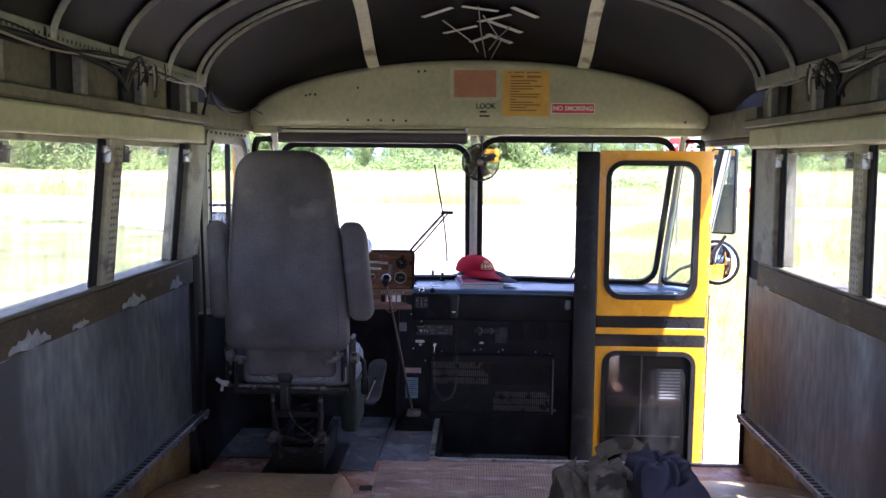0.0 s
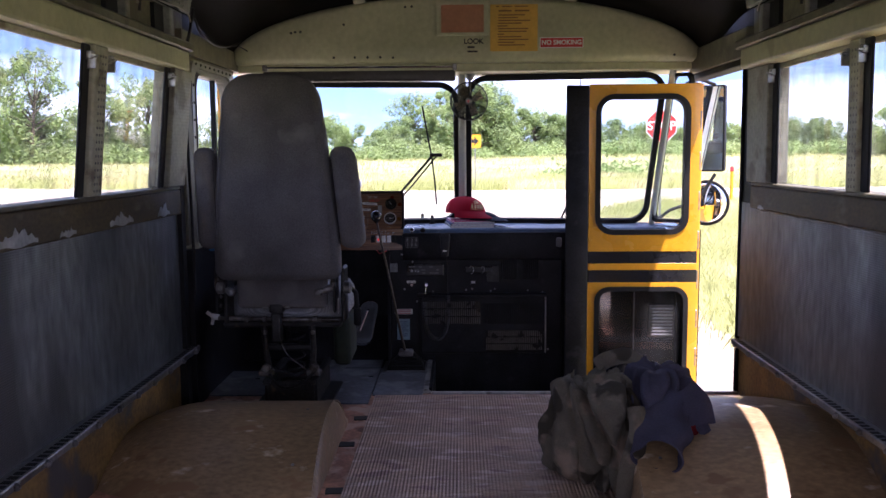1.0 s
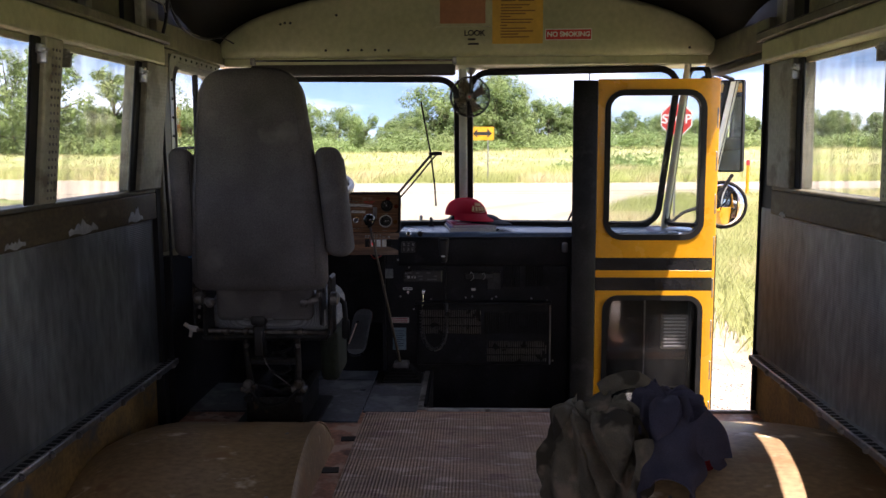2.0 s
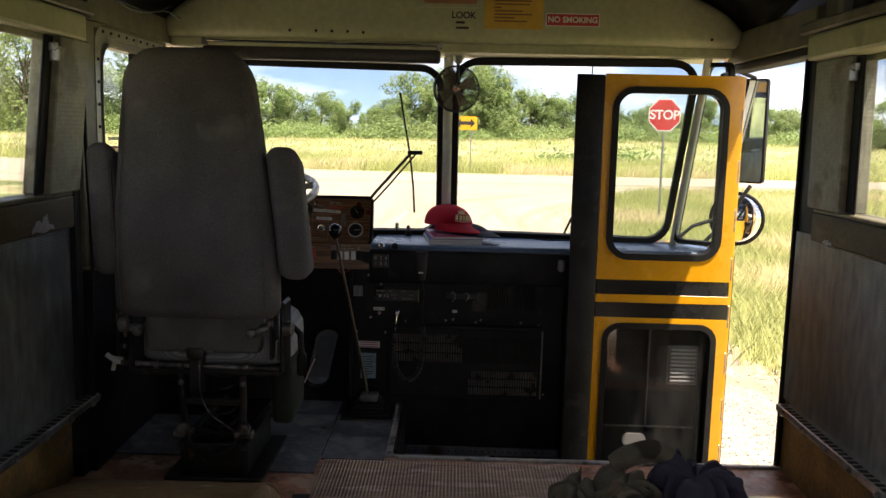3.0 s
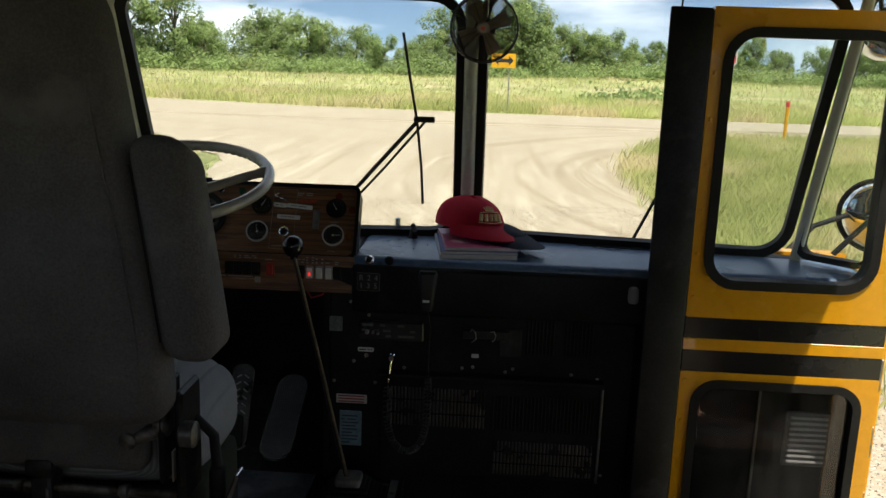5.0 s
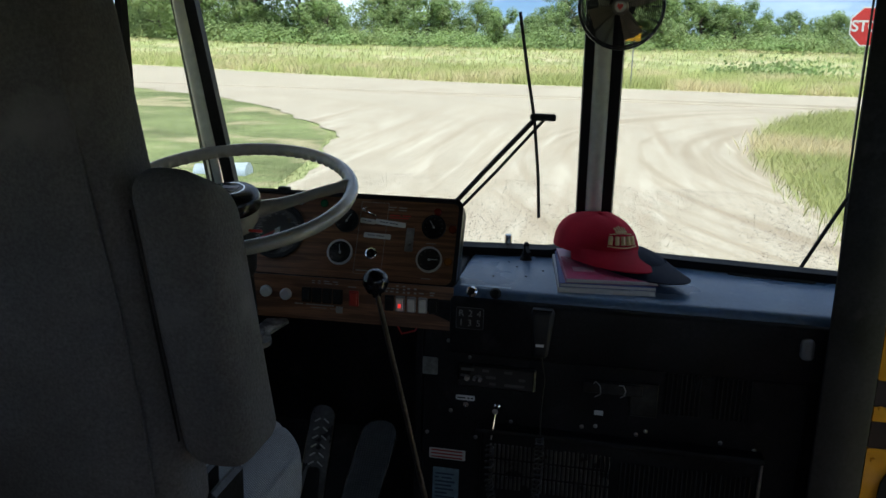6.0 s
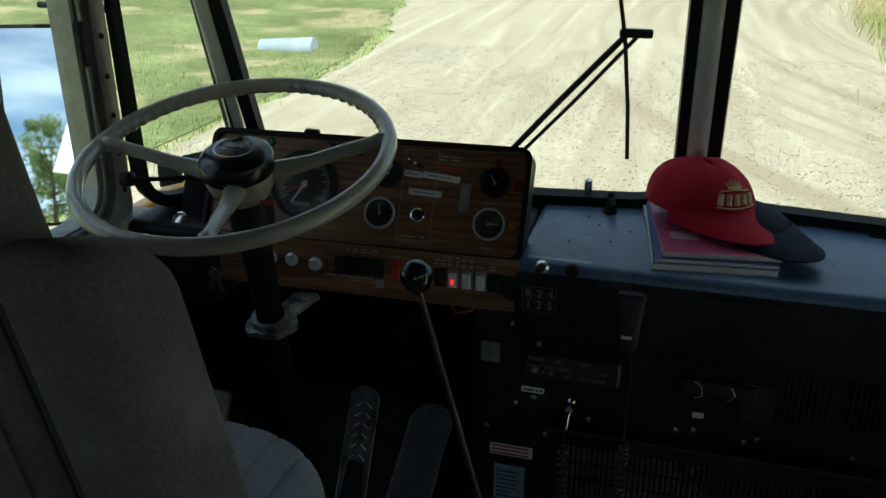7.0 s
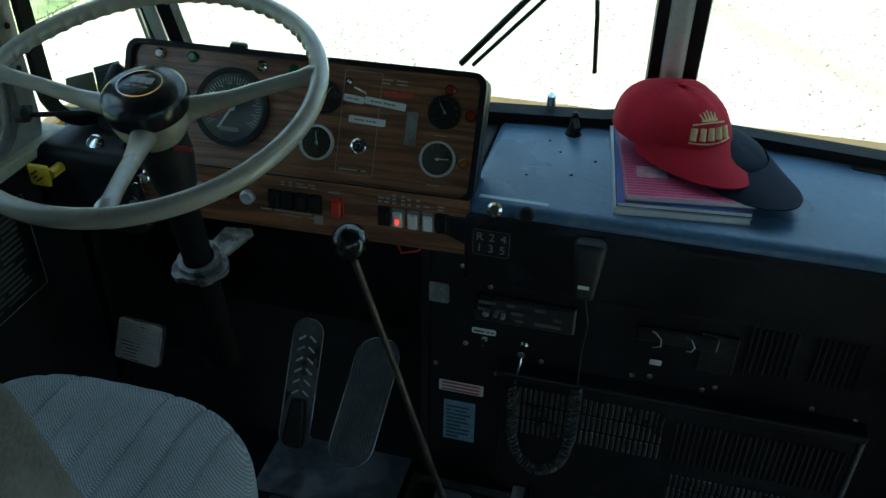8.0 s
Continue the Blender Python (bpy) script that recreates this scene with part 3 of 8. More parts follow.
# side walls, made of the same pieces left and right
for side, name, y_end, lean, rail_end in ((-1, "wall_left", 3.80, 0.045, 3.88), (1, "wall_right", 3.88, 0.006, 3.97)):
    w = thing(name, "bus side wall of ribbed sheet metal with worn cream window posts", "wall", kind="structure")
    top_in = 1.13 - lean

    def sx(x0, x1, y0, y1, z0, z1, bevel=0.0, seg=1, lean=lean, side=side):
        """A piece of the wall that leans in with it above the sill."""
        b = box(x0, x1, y0, y1, z0, z1, bevel, seg)
        return bent(b, lambda x, y, z: (side * (x - lean * min(1, max(0, (z - 0.89) / 0.44))), y, z))
    part("lower_panel", sx(1.136, 1.15, BACK, y_end + (0.06 if side < 0 else 0.15), 0.25, 0.81), SHEET, w, "dull ribbed sheet metal")
    part("belt_panel", bent(sx(1.118, 1.15, BACK, y_end, 0.795, 0.885, 0.006, 2), lambda x, y, z: (x, y, z + (0.004 * math.sin(y * 23) + 0.004 * math.sin(y * 61) if z < 0.82 else 0))), OLIVE, w, "peeling olive paint")
    part("sill", sx(1.112, 1.19, BACK, y_end - 0.02, 0.887, 0.899, 0.003, 1), DARK_OLIVE, w, "dark olive painted sill")
    part("kick_panel", sx(1.15, 1.165, BACK, y_end + (0.06 if side < 0 else 0.18), -0.02, 0.25), OCHRE, w, "old ochre paint")
    part("seat_rail", sx(1.088, 1.15, BACK, rail_end, 0.226, 0.25, 0.006, 2), STEEL, w, "worn steel seat rail")
    for k in range(26):
        y = rail_end - 0.07 - k * 0.155
        part("bolt", lathe([(0.0, -0.006), (0.011, -0.004), (0.011, 0.005), (0.005, 0.012)], 6, pose(side * 1.088, y, 0.237, 0, -90 * side, 0)), STEEL, w)
    first = 3.61 if side < 0 else 3.66
    part("pilaster", sx(1.10, 1.18, first, y_end, 0.90, 1.335, 0.004, 1), DARKCREAM, w, "stained cream end post, shade in its colour")
    pitch = 0.676 if side < 0 else 0.705
    for k in range(11):
        yf = first - k * pitch       # front end of a window
        yb = yf - (0.582 if side < 0 else 0.64)      # its back end
        if yb < BACK + 0.2:
            break
        part("window_channel", sx(1.118, 1.128, yf - 0.048, yf, 0.90, 1.333, 0.004, 1), RUBBER, w, "black window channel")
        part("window_channel", sx(1.124, 1.145, yb, yb + 0.006, 0.90, 1.333, 0.002, 1), RUBBER, w)
        post = part("window_post", sx(1.105, 1.14, yb - (0.094 if side < 0 else 0.065), yb, 0.90, 1.335, 0.004, 1), CREAM_WORN, w, "worn perforated window post")
        if k < 2:
            for j in range(20):
                for dy in (0.022, 0.040, 0.058):
                    zh = 0.915 + j * 0.0205
                    part("hole", slab(round_rect(0.006, 0.008, 0.002, 2), 0.002, pose(side * (1.1045 - lean * max(0, (zh - 0.89) / 0.44)), yb - dy, zh, 90, 0, 90)), LATCH, post)
        for yy in (yf - 0.018, yb + 0.02, ):
            part("window_latch", joined(sx(1.100, 1.125, yy - 0.011, yy + 0.011, 1.290, 1.314, 0.003, 1), sx(1.092, 1.118, yy - 0.004, yy + 0.005, 1.264, 1.296, 0.002, 1), sx(1.088, 1.104, yy - 0.016, yy + 0.004, 1.296, 1.303, 0.002, 1)), STEEL, w, "small metal window latch")
        pane = part("pane", sx(1.150, 1.154, yb, yf, 0.895, 1.34), DUSTY, w)
        pane.visible_shadow = False
        part("outer_post", sx(1.166, 1.19, yb + 0.030, yb + 0.055, 0.87, 1.36), YELLOW, w, "yellow painted outside of a window post")
        part("sash", sx(1.142, 1.160, yb, yf, 1.318, 1.336, 0.003, 1), CREAM_WORN, w)
    part("window_beam", sx(1.062 + lean, 1.16, BACK, y_end, 1.335, 1.412, 0.010, 2), CREAM, w, "pale cream beam over the windows")
    part("ledge", sx(1.055 + lean, 1.16, BACK, y_end + (0.04 if side < 0 else 0.05), 1.414, 1.448, 0.006, 1), DARK_OLIVE, w)
    part("recess_panel", sx(1.115 + lean, 1.15 + lean, BACK, 3.89, 1.448, 1.60), DARK_OLIVE, w)
    for k in range(14):
        y = first + 0.06 - k * 0.42
        part("stud", sx(1.075 + lean, 1.115 + lean, y - 0.035, y, 1.448, 1.555, 0.004, 1), BOW, w)
        # Solid black strip painted in for the shade of the gap beside each stud
        part("insulation_strip", sx(1.10 + lean, 1.115 + lean, y - 0.13, y - 0.04, 1.45, 1.555), BLACK, w, "black strip for the shaded gap between studs")
    part("cant_rail", sx(1.060 + lean, 1.10 + lean, BACK, 3.82, 1.556, 1.604, 0.004, 1), BOW, w, "punched grey rail")
    for k in range(70):
        y = 3.74 - k * 0.024
        part("hole", slab(round_rect(0.005, 0.010, 0.002, 2), 0.002, pose(side * 1.0605, y, 1.578, 90, 0, 90)), INK, w)
    skin_end = 3.86 if side < 0 else 4.08
    part("outer_skin", joined(sx(1.19, 1.215, BACK - 0.1, skin_end, -0.45, 0.885, 0.004, 1), sx(1.165 + lean, 1.185 + lean, BACK - 0.1, skin_end - 0.02, 1.34, 1.62, 0.004, 1)), YELLOW, w, "yellow painted outer skin")
    rp = random.Random(30 + side)
    for k in range(11 if side < 0 else 2):
        y0, half, up_ = y_end - 0.12 - k * (0.36 if side < 0 else 0.9) - rp.uniform(0, 0.15), rp.uniform(0.04, 0.11) if side < 0 else 0.03, rp.uniform(0.012, 0.055) if side < 0 else 0.012
        loop = [(y0 - half + 2 * half * j / 9, 0.797 + 0.004 * math.sin(j)) for j in range(10)]
        loop += [(y0 + half * (1 - 2 * j / 13) + rp.uniform(-0.004, 0.004), 0.806 + up_ * rp.uniform(0.15, 1.0) * math.sin(math.pi * (j + 0.5) / 14)) for j in range(14)]
        part("peeled_patch", slab(loop, 0.0012, Matrix(((0, 0, -side, side * 1.1178), (1, 0, 0, 0), (0, 1, 0, 0), (0, 0, 0, 1)))), PEELED, w, "pale bare patch of peeled paint")
    part("ragged_seam", tube([(side * 1.132, BACK + 0.05 + (y_end - BACK - 0.1) * j / 140, 0.792 + rp.uniform(-0.005, 0.004)) for j in range(141)], [rp.uniform(0.0015, 0.0045) for j in range(141)], 6), PEELED, w, "ragged pale sealant")
    for k in range(90):
        y = rail_end - 0.03 - k * 0.030
        part("slot", sx(1.094, 1.118, y - 0.009, y + 0.009, 0.2465, 0.2510), INK, w)
    for z in (0.38, 0.52):
        part("rub_rail", sx(1.215, 1.228, BACK - 0.1, skin_end, z, z + 0.06, 0.004, 1), STRIPE, w, "black rub rail")

# left front side with the driver's window
lf = thing("wall_left_front", "cream panel round the driver's sliding window", "wall", kind="structure")
SIDE_M = Matrix(((0, 0, -1, -1.105), (1, 0, 0, 0), (0, 1, 0, 0), (0, 0, 0, 1)))   # plate x -> y, plate y -> z
part("window_surround", rim(round_rect(0.668, 0.77, 0.06, 6, 4.284, 1.0175), round_rect(0.592, 0.715, 0.09, 6, 4.279, 1.0175), 0.05, SIDE_M), ALLOY, lf, "grey riveted window surround", 40)
part("window_groove", rim(round_rect(0.592, 0.715, 0.09, 6, 4.279, 1.0175), round_rect(0.560, 0.685, 0.08, 6, 4.272, 1.0175), 0.03, SIDE_M @ pose(0, 0, 0.014)), STEEL, lf, "", 40)
part("window_frame", rim(round_rect(0.560, 0.685, 0.08, 6, 4.272, 1.0175), round_rect(0.520, 0.655, 0.07, 6, 4.266, 1.0175), 0.045, SIDE_M @ pose(0, 0, 0.003)), ALLOY, lf, "silver-grey sliding window frame", 40)
part("frame_bead", rim(round_rect(0.547, 0.675, 0.077, 6, 4.270, 1.0175), round_rect(0.536, 0.665, 0.074, 6, 4.269, 1.0175), 0.008, SIDE_M @ pose(0, 0, -0.004)), ALLOY, lf, "", 40)
part("sliding_bar", box(-1.135, -1.115, 4.298, 4.322, 0.70, 1.35, 0.003, 1), RUBBER, lf, "black bar of the sliding pane")
part("catch", box(-1.108, -1.088, 4.522, 4.542, 0.975, 1.055, 0.006, 2), RUBBER, lf, "black window catch")
pane = part("pane", box(-1.139, -1.135, 3.96, 4.54, 0.68, 1.36), GLASS, lf)
pane.visible_shadow = False
for k in range(9):
    for y, z in ((3.968, 0.74 + k * 0.07), (4.01 + k * 0.065, 1.389), (4.597, 0.72 + k * 0.075)):
        part("rivet", lathe([(0.006, 0), (0.005, 0.003), (0.002, 0.005)], 8, pose(-1.104, y, z, 0, 90, 0)), INK, lf)
part("lower_panel", box(-1.16, -1.10, 3.86, 4.66, -0.05, 0.64), BLACK, lf, "black lower panel")
part("side_panel", box(-1.15, -1.107, 3.842, 3.952, 0.66, 1.41, 0.003, 1), DARK_OLIVE, lf, "grimy cream strip beside the window")
part("corner_fill", joined(*[box(-1.15, -1.109, 3.952, 4.62, z0, z1) for z0, z1 in ((1.398, 1.412), (0.625, 0.640))]), DARK_OLIVE, lf)
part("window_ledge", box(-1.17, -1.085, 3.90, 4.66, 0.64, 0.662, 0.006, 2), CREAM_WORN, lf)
part("upper_panel", box(-1.15, -1.09, 3.80, 4.72, 1.412, 1.50), DARK_OLIVE, lf, "dark olive cream upper panel")
# Added black sheet: stops a light leak and stands for the shade above the panel
part("cove", box(-1.16, -1.135, 3.80, 4.72, 1.49, 1.62), RUBBER, lf, "black sheet added to close the gap above the panel")
# Black sheet stands where the gap by the pilaster is only dark with shade
part("dark_post", box(-1.15, -1.118, 3.80, 3.842, 0.0, 1.41), RUBBER, lf, "black sheet for the dark gap beside the post")
part("outer_skin", box(-1.235, -1.21, 3.86, 4.66, -0.45, 0.64, 0.004, 1), YELLOW, lf, "yellow painted outer skin")
part("outer_surround", rim(round_rect(0.84, 1.0, 0.02, 6, 4.25, 1.11), round_rect(0.71, 0.79, 0.08, 6, 4.295, 1.0175), 0.03, SIDE_M @ pose(0, 0, 0.065)), YELLOW, lf, "yellow outside of the window", 40)
part("corner_skin", box(-1.16, -1.12, 4.64, 5.04, -0.6, 0.655, 0.01, 2), YELLOW, lf)
part("corner_lining", box(-1.12, -1.10, 4.64, 5.0, -0.05, 0.645), BLACK, lf)

# right front: door opening with dark jamb, panel above
rf = thing("wall_right_front", "dark door jamb and dark olive panel above the entrance", "wall", kind="structure")
part("jamb", box(1.138, 1.21, 4.05, 4.08, -0.75, 1.36, 0.006, 2), RUBBER, rf, "black rubber-edged door jamb")
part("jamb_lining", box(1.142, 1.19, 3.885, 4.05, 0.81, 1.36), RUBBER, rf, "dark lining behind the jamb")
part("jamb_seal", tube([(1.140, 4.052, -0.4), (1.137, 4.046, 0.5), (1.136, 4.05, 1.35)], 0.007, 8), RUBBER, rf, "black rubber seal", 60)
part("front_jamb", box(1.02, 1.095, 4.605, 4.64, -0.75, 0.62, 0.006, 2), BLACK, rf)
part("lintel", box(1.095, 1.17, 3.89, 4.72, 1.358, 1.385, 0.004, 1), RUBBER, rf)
part("upper_panel", box(1.088, 1.128, 3.89, 4.72, 1.386, 1.50, 0.004, 1), DARK_OLIVE, rf, "dark olive cream upper panel")
# Right-hand black filler, added for the dark of the gap over the panel
part("cove", box(1.135, 1.16, 3.80, 4.72, 1.49, 1.62), RUBBER, rf, "black sheet added to close the gap above the panel")
part("lower_skin", box(1.06, 1.10, 4.64, 5.0, -0.6, 0.655, 0.01, 2), YELLOW, rf)

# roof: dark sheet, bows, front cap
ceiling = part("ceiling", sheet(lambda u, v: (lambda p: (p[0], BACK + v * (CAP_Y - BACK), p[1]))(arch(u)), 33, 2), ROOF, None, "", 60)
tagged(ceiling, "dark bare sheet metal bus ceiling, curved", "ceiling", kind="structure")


def cap_point(u, v):
    e = v * v * (3 - 2 * v)
    a, b, z0 = ARCH_A + 0.045 * e, ARCH_B + (0.306 - ARCH_B) * e, ARCH_Z + (1.45 - ARCH_Z) * e
    x, z = arch(u, a, b, z0)
    return x, CAP_Y + v * CAP_L, z


roof_cap = thing("ceiling_front", "dark curved front end of the bus ceiling", "ceiling", kind="structure")
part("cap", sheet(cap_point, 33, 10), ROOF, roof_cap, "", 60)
for u0 in (0.355, 0.645):
    part("strap", thick(sheet(lambda u, v: (lambda p: (p[0], p[1], p[2] - 0.006))(cap_point(u0 + (u - 0.5) * (0.017 if u0 < 0.5 else 0.017), v)), 3, 10), 0.004), CREAM_WORN, roof_cap, "grey strap with old glue", 40)


def on_cap(x, y, drop=0.007):
    """A spot just under the front cap's surface."""
    v = (y - CAP_Y) / CAP_L
    e = v * v * (3 - 2 * v)
    a, b, z0 = ARCH_A + 0.045 * e, ARCH_B + (0.306 - ARCH_B) * e, ARCH_Z + (1.45 - ARCH_Z) * e
    return Vector((x, y, z0 + b * math.sqrt(1 - (x / a) ** 2) - drop))


TAPE = mat("dull_foil_tape", (0.50, 0.50, 0.47), 0.45, 0.3, 0.2, 12, 60, 0.2, 100)
for x0, y0, x1, y1 in ((-0.235, 4.15, -0.108, 4.09), (-0.068, 4.085, 0.083, 4.12), (0.138, 4.085, 0.248, 4.15), (0.000, 4.20, 0.135, 4.14), (-0.150, 4.28, -0.005, 4.23), (0.038, 4.19, 0.188, 4.27), (-0.032, 4.36, 0.055, 4.30), (0.040, 4.29, 0.148, 4.36)):
    pa, pb = on_cap(x0, y0), on_cap(x1, y1)
    part("tape_strip", moved(box(0, (pb - pa).length, -0.017, 0.017, -0.001, 0.001), Matrix.Translation(pa) @ (pb - pa).to_track_quat("X", "Z").to_matrix().to_4x4()), TAPE, roof_cap, "strip of foil tape")
for pts in (((-0.15, 4.16), (-0.02, 4.34), (0.00, 4.42)), ((0.00, 4.06), (0.012, 4.25), (0.035, 4.48)), ((0.14, 4.20), (0.085, 4.30), (0.05, 4.40)), ((0.02, 4.13), (0.06, 4.22), (0.10, 4.32), (0.06, 4.50))):
    part("wire", tube([on_cap(x, y, 0.02) for x, y in pts], 0.003, 6), BOW, roof_cap, "thin loose wire", 60)
bows = thing("ceiling_bows", "grey pressed-steel roof bows across the ceiling", "ceiling", kind="structure")
for y in [3.80, 3.72] + [3.42 - k * 0.405 for k in range(17)]:
    wide = 0.016 if y > 3.79 else 0.026
    part("bow", thick(sheet(lambda u, v: (lambda p: (p[0], y + (v - 0.5) * wide, p[1]))(arch(0.01 + u * 0.98, ARCH_A - 0.020 + 0.012 * abs(2 * v - 1), ARCH_B - 0.020 + 0.012 * abs(2 * v - 1))), 41, 5), 0.005), BOW, bows, "", 50)
for x0, y0 in ((-0.44, 3.62), (0.46, 3.62), (-0.44, 3.22), (0.46, 3.22)):
    z = ARCH_Z + ARCH_B * math.sqrt(1 - (x0 / ARCH_A) ** 2)
    part("strap", bent(box(x0 - 0.03, x0 + 0.03, y0 - 0.20, y0 + 0.14, -0.010, -0.006), lambda x, y, zz: (x, y, zz + ARCH_Z + ARCH_B * math.sqrt(1 - (x / ARCH_A) ** 2))), BOW, bows)

# Unseen rear end; its openings are made tall to let more light inside
rear = thing("wall_rear", "plain rear wall of the bus", "wall", kind="structure")
part("panel", box(-1.2, 1.2, BACK - 0.05, BACK, -0.06, 0.62), SHEET, rear)
part("upper_panel", box(-1.2, 1.2, BACK - 0.05, BACK, 1.42, 2.02), CREAM, rear)
for x0, x1 in ((-1.2, -0.95), (-0.08, 0.08), (0.95, 1.2)):
    part("post", box(x0, x1, BACK - 0.05, BACK, 0.62, 1.42), CREAM, rear)
outer_roof = thing("roof", "yellow outer roof of the bus", "roof", kind="structure")
part("skin", sheet(lambda u, v: (lambda p: (p[0], BACK - 0.1 + v * (4.9 - BACK + 0.1), p[1]))(arch(u, 1.15, 0.49, 1.56)), 25, 2), YELLOW, outer_roof, "", 60)

# header box over the windscreen
HDR = 4.58
header = thing("header_box", "cream painted header box with stickers over the windscreen", "header box", kind="structure")


def header_loop():
    out = [(-1.10, 1.442), (1.078, 1.442)]
    for k in range(29):
        t = math.pi * (0.03 + 0.94 * k / 28)
        out.append((1.117 * math.cos(t), 1.452 + 0.3065 * math.sin(t)))
    return out


hb = slab(header_loop(), 0.30, Matrix(((1, 0, 0, 0), (0, 0, 1, HDR), (0, 1, 0, 0), (0, 0, 0, 1))))
bmesh.ops.bevel(hb, geom=[e for e in hb.edges if all(abs(v.co.y - HDR) < 1e-4 for v in e.verts)], offset=0.030, segments=4, affect="EDGES", profile=0.5)
part("body", hb, CREAM, header, "", 40)
part("lower_lip", box(-1.09, 1.075, 4.62, 4.90, 1.405, 1.445, 0.008, 2), CREAM, header)
for x, z in ((-0.82, 1.585), (-0.80, 1.59), (-0.775, 1.59), (-0.57, 1.622), (-0.62, 1.47), (-0.52, 1.47), (-0.46, 1.47), (-0.40, 1.47), (-0.34, 1.468), (0.98, 1.47), (-0.28, 1.70), (-0.25, 1.702)):
    part("hole", lathe([(0.006, 0), (0.006, 0.002)], 8, face_m(x, HDR - 0.001, z)), INK, header)
frame_m = face_m(-0.012, HDR - 0.001, 1.644)
part("card_frame", rim(round_rect(0.243, 0.155, 0.006, 3), round_rect(0.200, 0.128, 0.004, 3), 0.010, frame_m), CREAM, header, "raised cream card frame")
part("card", slab(round_rect(0.203, 0.131, 0.003, 2), 0.003, frame_m), TAN, header, "faded orange card")
sign = part("rules_sticker", slab(round_rect(0.222, 0.215, 0.003, 2), 0.0015, face_m(0.229, HDR - 0.001, 1.600)), SIGNYELLOW, header, "yellow sticker with rows of small print")
part("print", joined(bars([[0.1, -0.05, 0.3, -0.05, 0.4]], 0.17, 0.012, face_m(0.229, HDR - 0.003, 1.698)), bars([[0.45, -0.05, 0.5]], 0.15, 0.018, face_m(0.229, HDR - 0.003, 1.678)),
     bars([[0.8, -0.2], [0.6, -0.4], [0.95], [0.7, -0.3], [0.3, -0.7], [0.9], [0.85], [0.2, -0.8], [0.7], [0.9], [0.5], [0.8]], 0.17, 0.15, face_m(0.235, HDR - 0.003, 1.59))), plain("brown_ink", (0.22, 0.11, 0.02), 0.6), header)
ns = part("no_smoking_sign", slab(round_rect(0.204, 0.049, 0.002, 2), 0.0018, face_m(0.452, HDR - 0.001, 1.5305)), SIGNRED, header, "red NO SMOKING sign with white letters")
lettering("NO SMOKING", 0.0295, face_m(0.452, HDR - 0.0035, 1.5305), WHITE, ns, 0.0008, 1.0)
part("sign_border", rim(round_rect(0.204, 0.049, 0.002, 2), round_rect(0.197, 0.042, 0.002, 2), 0.0004, face_m(0.452, HDR - 0.0032, 1.5305)), WHITE, ns)
lk = part("look_label", joined(*[moved(box(-0.034 + k * 0.0001, 0.034, -0.0005, 0.0005, 0, 0.0004), face_m(0.040, HDR - 0.0012, z)) for k, z in enumerate((1.556, 1.484))]), CREAM, header, "black lettering on the cream paint")
lettering("LOOK", 0.034, face_m(0.040, HDR - 0.0022, 1.539), INK, lk, 0.0008, 0.95)
part("print", bars([[0.6], [0.85]], 0.062, 0.040, face_m(0.040, HDR - 0.0016, 1.503)), INK, lk)


# windscreen, corner windows and pillars
def quad_window(holder, corners, gasket, material, r=0.08, deep=0.03, n=6):
    """A pane with a rubber gasket in a quad given from bottom left, anticlockwise."""
    p00, p10, p11, p01 = [Vector(c) for c in corners]
    w, h = (p10 - p00).length, (p01 - p00).length
    nrm = (p10 - p00).cross(p01 - p00).normalized()

    def at(x, y, z):
        u, v = x / w + 0.5, y / h + 0.5
        return (p00 * (1 - u) * (1 - v) + p10 * u * (1 - v) + p11 * u * v + p01 * (1 - u) * v) + nrm * z
    g = bent(rim(round_rect(w, h, r + gasket, n), round_rect(w - 2 * gasket, h - 2 * gasket, r, n), deep), at)
    part("gasket", g, RUBBER, holder, "black rubber gasket", 50)
    p = part("pane", bent(slab(round_rect(w - gasket, h - gasket, r, n), 0.005), lambda x, y, z: at(x, y, z + deep * 0.4)), material, holder)
    p.visible_shadow = False
    return p


MB, MT = (-0.012, 4.99, 0.645), (-0.015, 4.85, 1.41)


def wedge_y(x, z, mid=0.0):
    """The windscreen's depth: two flat panes that meet at the middle post."""
    v = (z - 0.66) / 0.74
    return (4.99 - 0.14 * v) - abs(x) * (0.128 + 0.03 * v)


window_1 = thing("window_1", "two-pane windscreen in black rubber gaskets", "windscreen", kind="structure")
for s in (-1, 1):
    a, b = (-0.928, -0.030) if s < 0 else (0.008, 0.928)
    at_, bt_ = (-0.988, -0.032) if s < 0 else (0.006, 0.980)
    zt = 1.375 if s < 0 else 1.405
    quad_window(window_1, [(a, wedge_y(a, 0.66), 0.655), (b, wedge_y(b, 0.66), 0.655), (bt_, wedge_y(bt_, 1.4), zt), (at_, wedge_y(at_, 1.4), zt)], 0.027, GLASS, 0.07)
part("middle_post", moved(box(-0.0205, 0.0205, -0.050, 0.02, 0, (Vector(MT) - Vector(MB)).length + 0.03, 0.017, 4), Matrix.Translation(MB) @ (Vector(MT) - Vector(MB)).to_track_quat("Z", "Y").to_matrix().to_4x4()), POST, window_1, "pale cream middle post", 40)
